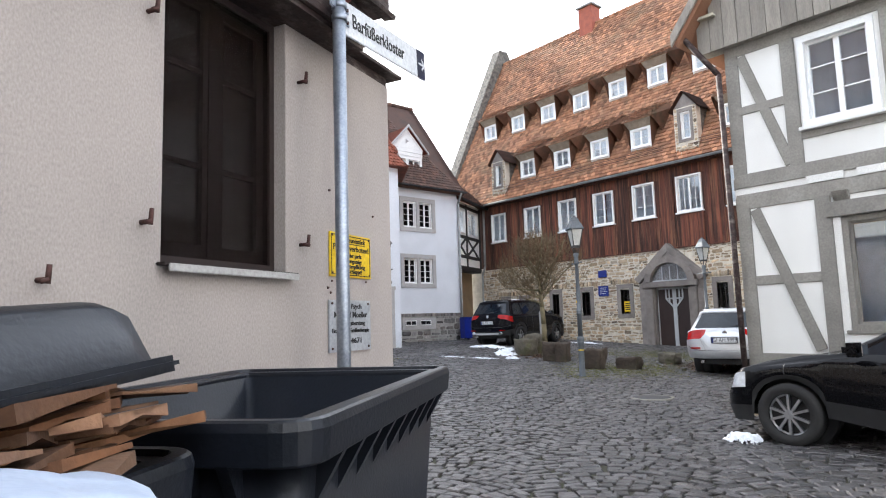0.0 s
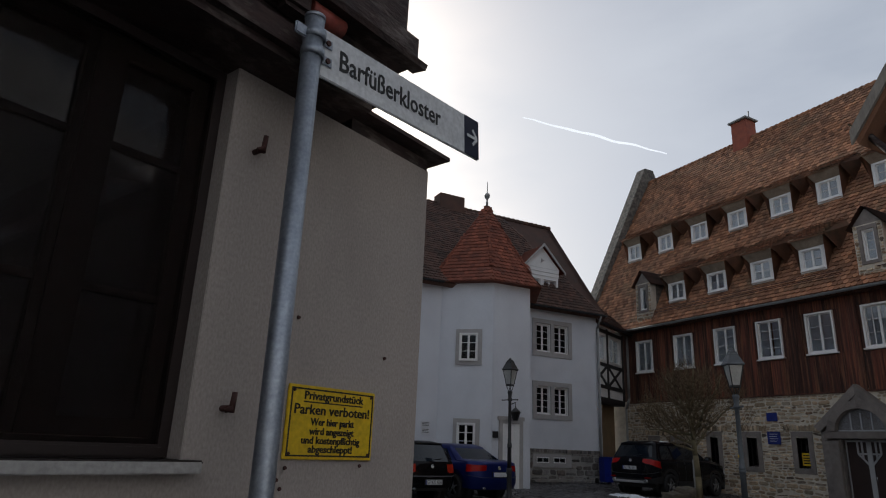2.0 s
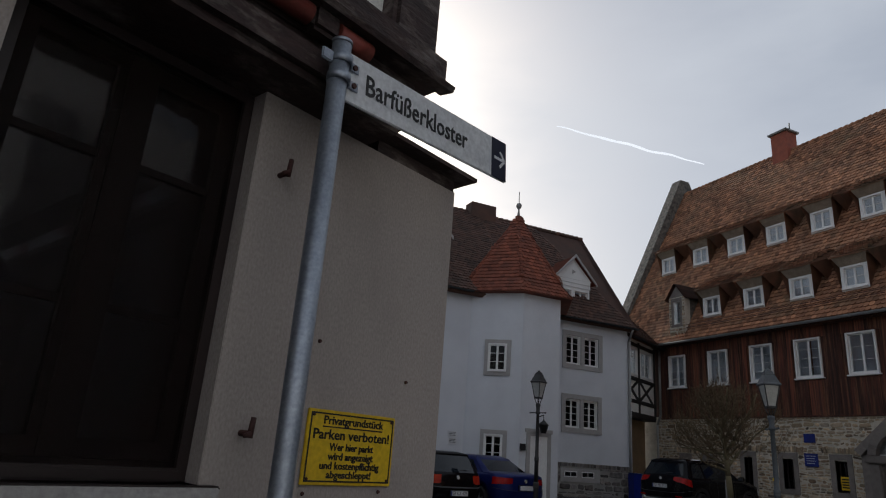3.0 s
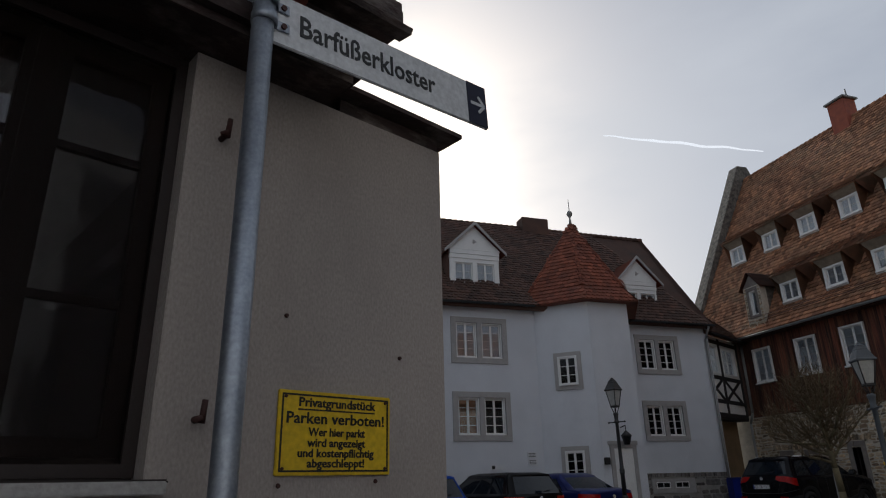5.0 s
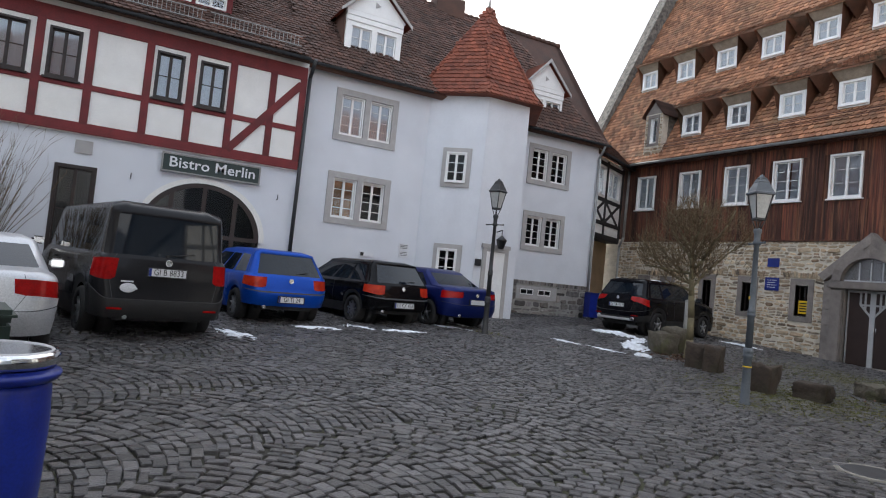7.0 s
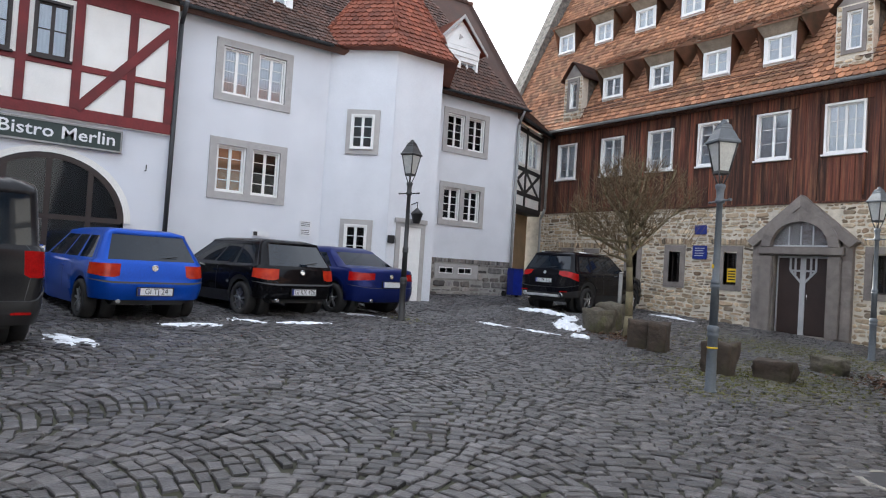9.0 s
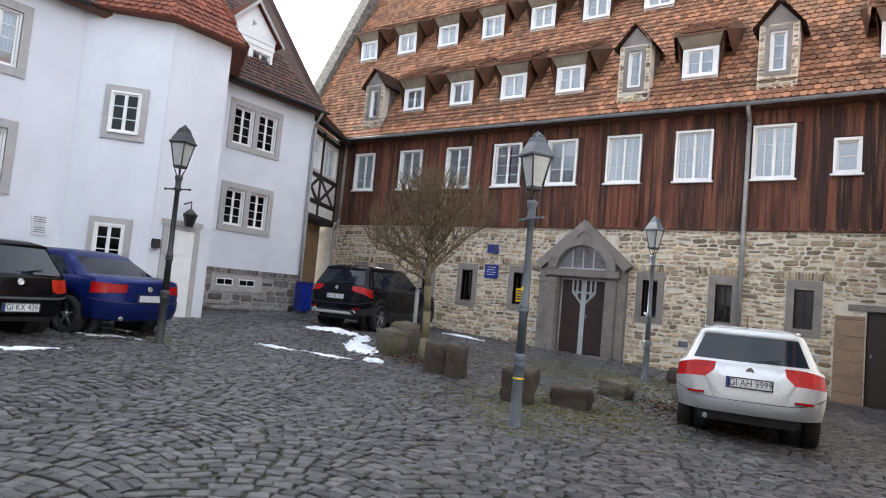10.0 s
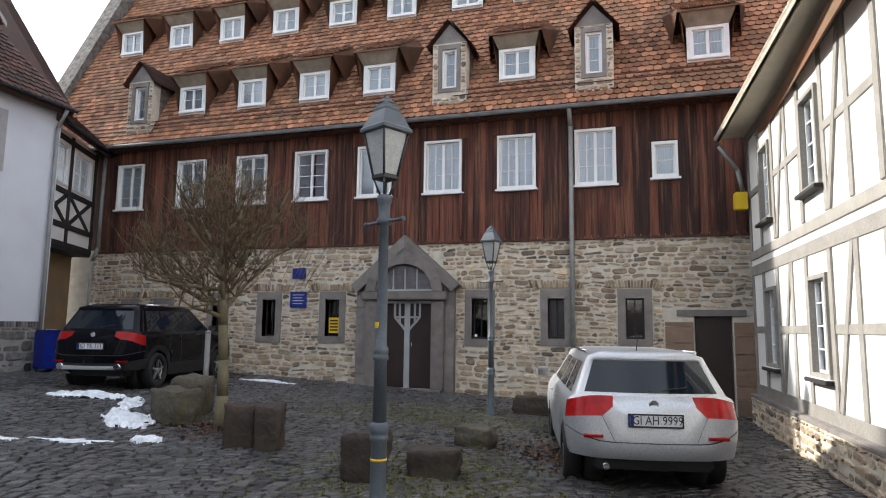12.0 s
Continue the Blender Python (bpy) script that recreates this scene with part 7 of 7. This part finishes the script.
    def slot(k, i):
        a, b = loops[0][i], loops[0][i + 1]
        seg = a[3] if a[3] == b[3] else ("rc" if "rc" in (a[3], b[3]) else "fc")
        t = (a[4] + b[4]) / 2
        if seg in ("r", "rc"):
            if k < dark:
                return "bumper"
            if k == 2:
                return "seam"
            if k == 4 and (seg == "rc" or t > lamp_in):
                return "tail_light"
            if 2 < k < 9 and seg == "r" and 0.915 < t < 0.925 and not (tail and k > 5):
                return "seam"
            if k == 9 and seg == "r":
                return "rear_window"
        elif seg == "s":
            if k == 0:
                return "sill"
            if k == 9 and any(p < t < q for p, q in wins):
                return "side_window"
            if 0 < k < 6 and any(p <= t <= q for p, q in gaps):
                return "seam"
        else:
            if k == 0:
                return "bumper"
            if k == 4:
                return "front_light" if seg == "fc" or t > 0.52 else ("grille" if t < 0.45 else "body")
            if k == 9 and seg == "f":
                return "windscreen"
        return "body"

    for s in (0, 1):
        for k in range(len(loops) - 1):
            for i in range(n - 1):
                f = bm.faces.new((V[s][k][i], V[s][k][i + 1], V[s][k + 1][i + 1], V[s][k + 1][i]))
                f.material_index = SLOTS.index(slot(k, i))
    for i in range(n - 1):
        bm.faces.new((V[0][-1][i], V[0][-1][i + 1], V[1][-1][i + 1], V[1][-1][i]))
    bmesh.ops.remove_doubles(bm, verts=bm.verts, dist=1e-4)
    bmesh.ops.dissolve_degenerate(bm, edges=bm.edges, dist=1e-5)
    bmesh.ops.recalc_face_normals(bm, faces=bm.faces)
    out = bpy.data.meshes.new("shell")
    bm.to_mesh(out)
    bm.free()
    for _ in SLOTS:
        out.materials.append(M["black"])
    return out, SLOTS


def shell_pieces(me, names):
    """Cuts the shell into one bmesh for each connected piece of a slot."""
    src = bmesh.new()
    src.from_mesh(me)
    src.faces.ensure_lookup_table()
    todo = set(range(len(src.faces)))
    out = []
    while todo:
        seed = todo.pop()
        m = src.faces[seed].material_index
        grp, stack = [seed], [seed]
        while stack:
            for e in src.faces[stack.pop()].edges:
                for f in e.link_faces:
                    if f.index in todo and f.material_index == m:
                        todo.discard(f.index)
                        grp.append(f.index)
                        stack.append(f.index)
        bm, vm = bmesh.new(), {}
        for fi in grp:
            vs = []
            for v in src.faces[fi].verts:
                if v.index not in vm:
                    vm[v.index] = bm.verts.new(v.co)
                vs.append(vm[v.index])
            bm.faces.new(vs).smooth = True
        out.append((names[m], bm))
    src.free()
    return out


def me_back(me, z):
    """Where the skin of the tail lies on the middle line at a height."""
    line = sorted((v.co.z, v.co.x) for v in me.vertices if abs(v.co.y) < 1e-3 and v.co.x < 1.2)
    for (z0, x0), (z1, x1) in zip(line, line[1:]):
        if z0 <= z <= z1:
            return x0 + (x1 - x0) * (z - z0) / max(z1 - z0, 1e-6)
    return line[0][1]


WHEELS = {}


def wheel_set(r, w, spokes):
    key = (r, w, spokes)
    if key not in WHEELS:
        tyre = as_mesh("tyre", hoop([(r * 0.66, -w / 2), (r * 0.93, -w / 2), (r, -w * 0.36), (r, w * 0.36), (r * 0.93, w / 2), (r * 0.66, w / 2)], 28, pose(0, 0, 0, 90)), M["rubber"])
        bm = hoop([(r * 0.67, -w * 0.48), (r * 0.68, w * 0.2), (r * 0.62, w * 0.2), (r * 0.6, -w * 0.48)], 28, pose(0, 0, 0, 90))
        tube(bm, (0, -w * 0.46, 0), (0, w * 0.2, 0), r * 0.13, r * 0.16, 14)
        for i in range(spokes):
            m = Matrix.Rotation(2 * math.pi * i / spokes, 4, "Y")
            bx(bm, -r * 0.04, r * 0.04, -w * 0.42, -w * 0.22, r * 0.1, r * 0.62, m)
        rim = as_mesh("rim", bm, M["rim"])
        disc = as_mesh("brake_disc", lathe([(r * 0.6, 0.0), (r * 0.6, 0.03)], 24, None, pose(0, 0, 0, 90)), M["black"])
        WHEELS[key] = tyre, rim, disc
    return WHEELS[key]


def car(label, x, y, turn, paint_m, shell, wheels, plate="", L=4.15, W=1.735, r=0.31, spokes=9, plate_at=(0.0, 0.62), badge=0.86, sill="black", tail_m="red_lens", bumper=None, win=(1.0, 1.34), strips=0.0, belt=0.95, mirror=2.72):
    """A parked car: tail at (x, y), heading turn degrees from +x."""
    z = ground_z(x, y) - 0.012
    c = thing("car", label, "car", spot(x, y, z, turn), group="parked cars")
    mats = {"body": paint_m, "bumper": bumper or M["black"], "rear_window": M["carglass"], "windscreen": M["carglass"], "side_window": M["carglass"], "tail_light": M[tail_m], "front_light": M["clear_lens"], "sill": M[sill] if isinstance(sill, str) else sill, "window_seal": M["black"], "seam": M["black"], "grille": M["black"]}
    me, names = shell
    body = None
    for nm, bm in sorted(shell_pieces(me, names), key=lambda q: (q[0] != "body", -len(q[1].faces))):
        p = part(nm if nm != "body" or body is None else "body_panel", bm, mats[nm], c)
        body = body or p
    tyre, rim, disc = wheel_set(r, 0.2, spokes)
    for wx in wheels:
        for s in (-1, 1):
            at = Matrix.Translation((wx, s * (W / 2 - 0.125), r)) @ (Matrix.Rotation(math.pi, 4, "Z") if s > 0 else Matrix())
            arch = tube(bmesh.new(), (wx, s * (W / 2 - 0.46), r + 0.01), (wx, s * (W / 2 - 0.25), r + 0.01), r + 0.07, r + 0.07, 28)
            part("wheel_arch", arch, M["black"], c)
            wh = part("wheel", tyre, None, c, "", at)
            part("rim", rim, None, wh)
            part("brake_disc", disc, None, wh)
    pz = plate_at[1]
    px = me_back(me, pz) + 0.05
    pl = part("number_plate", box(px - 0.075, px - 0.055, -0.26, 0.26, pz - 0.055, pz + 0.055, 0.004), M["signwhite"], c, "white number plate")
    bm = bmesh.new()
    ring(bm, -0.275, 0.275, pz - 0.068, pz + 0.068, 0.014, px - 0.078, px - 0.056)
    bm.transform(Matrix(((0, 1, 0, 0), (1, 0, 0, 0), (0, 0, 1, 0), (0, 0, 0, 1))))
    part("plate_frame", bm, M["black"], pl)
    part("euro_band", box(px - 0.077, px - 0.074, 0.222, 0.258, pz - 0.053, pz + 0.053), M["plateblue"], pl)
    if plate:
        part("lettering", text_mesh(plate, 0.125, M["black_ink"], 0.82), None, pl, "", Matrix.Translation((px - 0.0765, -0.015, pz)) @ Matrix.Rotation(-math.pi / 2, 4, "Z"))
    bd = part("badge", lathe([(0.05, 0), (0.05, 0.012), (0.04, 0.014), (0.035, 0.008)], 18, None, Matrix.Translation((0, 0, badge)) @ pose(0, 0, 0, 0, -90, 0)), M["chrome"], c)
    bd.location.x = me_back(me, badge) - 0.008
    for s in (-1, 1):
        mr = part("mirror", box(-0.09, 0.09, -0.1, 0.1, -0.07, 0.07, 0.04), paint_m, c, "", Matrix.Translation((mirror, s * (W / 2 + 0.10), belt + 0.09)))
        part("mirror_glass", box(-0.096, -0.09, -0.08, 0.08, -0.05, 0.05), M["chrome"], mr)
    part("underbody", box(0.2, L - 0.3, -W / 2 + 0.3, W / 2 - 0.3, 0.27, 0.41, 0.03), M["black"], c)
    part("exhaust", tube(bmesh.new(), (0.06, 0.5, 0.33), (0.35, 0.5, 0.34), 0.032, 0.032, 12), M["chrome"], c)
    if win:
        wx = me_back(me, win[0] + 0.06) + 0.004
        part("wiper", tube(tube(bmesh.new(), (wx - 0.012, 0.02, win[0] + 0.02), (wx - 0.014, -0.36, win[0] + 0.075), 0.011, 0.007, 6), (wx - 0.03, 0.02, win[0] + 0.02), (wx + 0.02, 0.02, win[0] + 0.02), 0.02, 0.02, 10), M["black"], c)
    for s in (-1, 1):
        for k in (0.40, 0.60):
            part("door_handle", box(L * k - 0.09, L * k + 0.09, s * (W / 2 - 0.014) - 0.016, s * (W / 2 - 0.014) + 0.016, belt - 0.15, belt - 0.12, 0.008), paint_m, c)
    if strips:
        for s in (-1, 1):
            part("reflector", box(me_back(me, strips) + 0.012, me_back(me, strips) + 0.09, s * W * 0.345 - 0.10, s * W * 0.345 + 0.10, strips - 0.015, strips + 0.015, 0.004), M["red_lens"], c)
    return c, body


hatch = car_shell(4.15, 1.735, 1.44, 0.93, (0.80, 3.32), 0.31, (0.35, 0.60, 0.69, 0.89, 0.95, 1.33), 0.08, 0.40, 2.40, 3.10, None, 0.68, 0.80, strip=0.03, dark=0)
estate = car_shell(4.68, 1.81, 1.5, 1.0, (0.98, 3.66), 0.32, (0.40, 0.57, 0.83, 1.03, 1.06, 1.385), 0.16, 0.46, 2.80, 3.55, None, 0.74, 0.73, dark=0, bow=0.15, round_r=0.46, strip=0.008, taper=0.5)
suv = car_shell(4.5, 1.84, 1.68, 1.1, (0.92, 3.58), 0.35, (0.38, 0.66, 0.97, 1.12, 1.17, 1.53), 0.12, 0.42, 2.65, 3.35, None, 0.86, 0.72, dark=1, bow=0.12, round_r=0.42, strip=0.01, taper=0.4)
vanb = car_shell(4.89, 1.9, 1.97, 1.18, (0.94, 3.95), 0.34, (0.32, 0.58, 0.84, 1.14, 1.2, 1.76), 0.03, 0.14, 3.78, 4.32, None, 0.92, 0.84, wins=((0.04, 0.33), (0.36, 0.68), (0.70, 0.96)), roof_in=0.84, dark=2, bow=0.04, round_r=0.2, strip=0.01)
notch = car_shell(4.4, 1.77, 1.40, 0.94, (0.90, 3.50), 0.32, (0.30, 0.58, 0.74, 0.88, 0.95, 1.28), 0.06, 0.6, 2.55, 3.25, (0.985, 0.62), 0.68, 0.76, dark=0, bow=0.14, round_r=0.44, wins=((0.06, 0.40), (0.44, 0.95)), strip=0.008)
sedan = car_shell(4.55, 1.77, 1.42, 0.94, (1.0, 3.72), 0.33, (0.29, 0.56, 0.74, 0.92, 0.97, 1.29), 0.06, 0.6, 2.62, 3.36, (1.0, 0.7), 0.68, 0.74, dark=0, bow=0.12, round_r=0.40, wins=((0.05, 0.40), (0.43, 0.95)), strip=0.008)
P_BLUE, P_BLACK, P_NAVY = paint("bright_blue_car_paint", (0.005, 0.06, 0.38)), paint("black_car_paint", (0.004, 0.004, 0.005), 0.12, 0.0), paint("navy_car_paint", (0.006, 0.014, 0.10))
P_SILVER, P_VAN, P_SUV = paint("silver_car_paint", (0.50, 0.51, 0.53), 0.3, 0.45), paint("dark_grey_van_paint", (0.012, 0.012, 0.014), 0.25, 0.0), paint("black_metallic_paint", (0.004, 0.004, 0.006), 0.12, 0.0)
car("bright blue hatchback parked nose to the white house", -1.55, -15.65, 189, P_BLUE, hatch, (0.80, 3.32), "GI TJ 24", plate_at=(0.02, 0.485), badge=0.84, tail_m="orange_lens", sill=P_BLUE, win=(0.95, 1.33), belt=0.93)
car("black hatchback parked beside the blue hatchback", -2.06, -13.0, 192, P_BLACK, hatch, (0.80, 3.32), "GI KX 426", plate_at=(0.02, 0.485), badge=0.84, tail_m="orange_lens", win=(0.95, 1.33), belt=0.93)
car("dark blue notchback parked before the turret", -2.3, -10.95, 194, P_NAVY, notch, (0.90, 3.50), "", L=4.4, W=1.77, r=0.32, plate_at=(0.02, 0.66), badge=0.82, spokes=5, win=None, belt=0.94, mirror=2.9, sill=P_NAVY)
cvan, _ = car("dark grey panel van with tinted windows by the inn", 0.75, -18.1, 192, P_VAN, vanb, (0.94, 3.95), "GI B 8833", L=4.89, W=1.9, r=0.34, plate_at=(0.03, 0.98), badge=1.12, win=(1.2, 1.76), strips=0.45, belt=1.18, mirror=4.05)
bm = bmesh.new()
SX_ = me_back(vanb[0], 0.74) - 0.004
lathe([(0.11, 0), (0.11, 0.004), (0.095, 0.004)], 20, bm, Matrix.Translation((SX_ + 0.012, 0.5, 0.74)) @ pose(0, 0, 0, 0, -90, 0) @ Matrix.Diagonal((0.6, 1, 1, 1)))
bx(bm, SX_, SX_ + 0.012, 0.44, 0.6, 0.82, 0.84)
bx(bm, SX_, SX_ + 0.012, 0.38, 0.58, 0.72, 0.745)
part("sticker", bm, M["signwhite"], cvan, "white oval sticker with unreadable script")
car("silver saloon parked next to the van", 2.5, -20.2, 186, P_SILVER, sedan, (1.0, 3.72), "GI LA 708", L=4.55, W=1.77, r=0.33, plate_at=(0.02, 0.72), badge=0.86, spokes=7, win=None, belt=0.94, mirror=3.0, sill=P_SILVER)
csuv, _ = car("black SUV parked nose to the monastery wall", -3.75, -5.2, 101, P_SUV, suv, (0.92, 3.58), "GI YK 111", L=4.5, W=1.84, r=0.35, spokes=5, plate_at=(0.02, 0.84), badge=1.06, win=(1.17, 1.53), strips=0.56, belt=1.1, mirror=2.95)
part("skid_plate", box(-0.02, 0.12, -0.6, 0.6, 0.40, 0.47, 0.02), M["ltgrey"], csuv)
for s in (-1, 1):
    part("exhaust_trim", tube(bmesh.new(), (-0.02, s * 0.58, 0.46), (0.14, s * 0.58, 0.46), 0.06, 0.06, 12), M["chrome"], csuv)
    part("roof_rail", tube(bmesh.new(), (0.8, s * 0.62, 1.655), (2.6, s * 0.62, 1.66), 0.018, 0.018, 8), M["chrome"], csuv)
cest, _ = car("silver estate car parked at the grey house", 6.42, -7.95, 101, P_SILVER, estate, (0.98, 3.66), "GI AH 9999", L=4.68, W=1.81, r=0.32, plate_at=(0.035, 0.80), badge=0.955, win=(1.05, 1.38), strips=0.63, sill=P_SILVER, belt=1.0, mirror=3.05)
part("aerial", tube(bmesh.new(), (0.75, 0.05, 1.48), (0.62, 0.05, 1.66), 0.006, 0.004, 6), M["black"], cest)
for s in (-1, 1):
    part("roof_rail", tube(bmesh.new(), (0.75, s * 0.60, 1.47), (2.7, s * 0.60, 1.47), 0.017, 0.017, 8), M["chrome"], cest)
car("black saloon with alloy wheels, nose towards the yard", 13.95, -13.45, 180, P_BLACK, sedan, (1.0, 3.72), "", L=4.55, W=1.77, r=0.33, spokes=10, plate_at=(0.02, 0.72), win=None, belt=0.94, mirror=3.0)


# ---- pieces: wall stones, roof tiles, cobbles ----
rubble(klo, -9.3, 9.2, -0.3, KZS - 0.1, [(a - 0.17, b + 0.17, c - 0.17, d + 0.42) for a, b, c, d in SLITS] + [(-0.58, 1.98, -1, 2.8), (-0.2, 1.62, 2.8, 3.2), (0.2, 1.2, 3.2, 3.5), (6.75, 8.7, -1, 1.93)], 250, 0.0, 0.065, 0.16, "stone", 1.0, warp=True)
upk = Vector((0, RIDGE_Y - EAVE_Y, RIDGE_Z - KZE))
tile_roof(klo, (KX0, EAVE_Y - 0.04, KZE), (1, 0, 0), upk, 21.5, upk.length, M["tile"], 0.18, 0.17, pieces=220)


cv, cf, made = [], [], 0
one = None
rx, ry = math.cos(radians(28)), math.sin(radians(28))
v = -32.0
row = 0
while v < 9.0:
    dv = random.uniform(0.105, 0.135)
    u = -22.0 + random.uniform(0, 0.15)
    while u < 18.0:
        du = random.choice((random.uniform(0.10, 0.16), random.uniform(0.13, 0.20)))
        fan = ((u + 0.12 * math.sin(v * 1.3)) % 1.7) / 0.85 - 1
        bend = 0.34 * (1 - fan * fan) + 0.05 * math.sin(u * 0.9 + v * 0.7)
        x, y = rx * u - ry * (v + bend), ry * u + rx * (v + bend)
        u += du
        near_yard = -9.5 < x < 8.27 + 0.05 * (-0.9 - y) and -24.5 < y < -0.05
        lane = 8.8 <= x < 18 and -26 < y < -12.45
        if not (near_yard or lane):
            continue
        ang = math.atan2(ry, rx) + math.atan(-0.8 * fan) + random.uniform(-0.1, 0.1)
        a, b = du / 2 / max(math.cos(math.atan(0.8 * fan)), 0.8) - 0.006, dv / 2 * math.cos(math.atan(0.8 * fan)) - 0.005
        z = ground_z(x, y) + random.uniform(-0.006, 0.006)
        ca, sa = math.cos(ang), math.sin(ang)
        tx, ty = random.uniform(-0.05, 0.05), random.uniform(-0.05, 0.05)
        j = lambda: random.uniform(-0.012, 0.012)
        low = [(-a + j(), -b + j()), (a + j(), -b + j()), (a + j(), b + j()), (-a + j(), b + j())]
        vs = []
        for k, dz in ((1.0, -0.04), (0.95, -0.004), (0.80, 0.004)):
            vs += [(x + ca * p * k - sa * q * k, y + sa * p * k + ca * q * k, z + dz + tx * p + ty * q) for p, q in low]
        fs = [(8, 9, 10, 11)] + [(r + i, r + (i + 1) % 4, r + 4 + (i + 1) % 4, r + 4 + i) for r in (0, 4) for i in range(4)]
        if made < 300 and 5.6 < x < 8.0 and -16.0 < y < -12.0:
            me = bpy.data.meshes.new("cobble")
            me.from_pydata(vs, [], fs)
            me.materials.append(M["cobble"])
            for p in me.polygons:
                p.use_smooth = False
            part("cobble", me, None, ground)
            made += 1
        else:
            s = len(cv)
            cv += vs
            cf += [tuple(s + i for i in f) for f in fs]
    v += dv
me = bpy.data.meshes.new("cobbles")
me.from_pydata(cv, [], cf)
me.materials.append(M["cobble"])
me.polygons.foreach_set("use_smooth", [False] * len(me.polygons))
tagged(part("cobbles", me, None, ground, "uneven dark basalt cobbles laid in wavy rows"), kind="stuff")
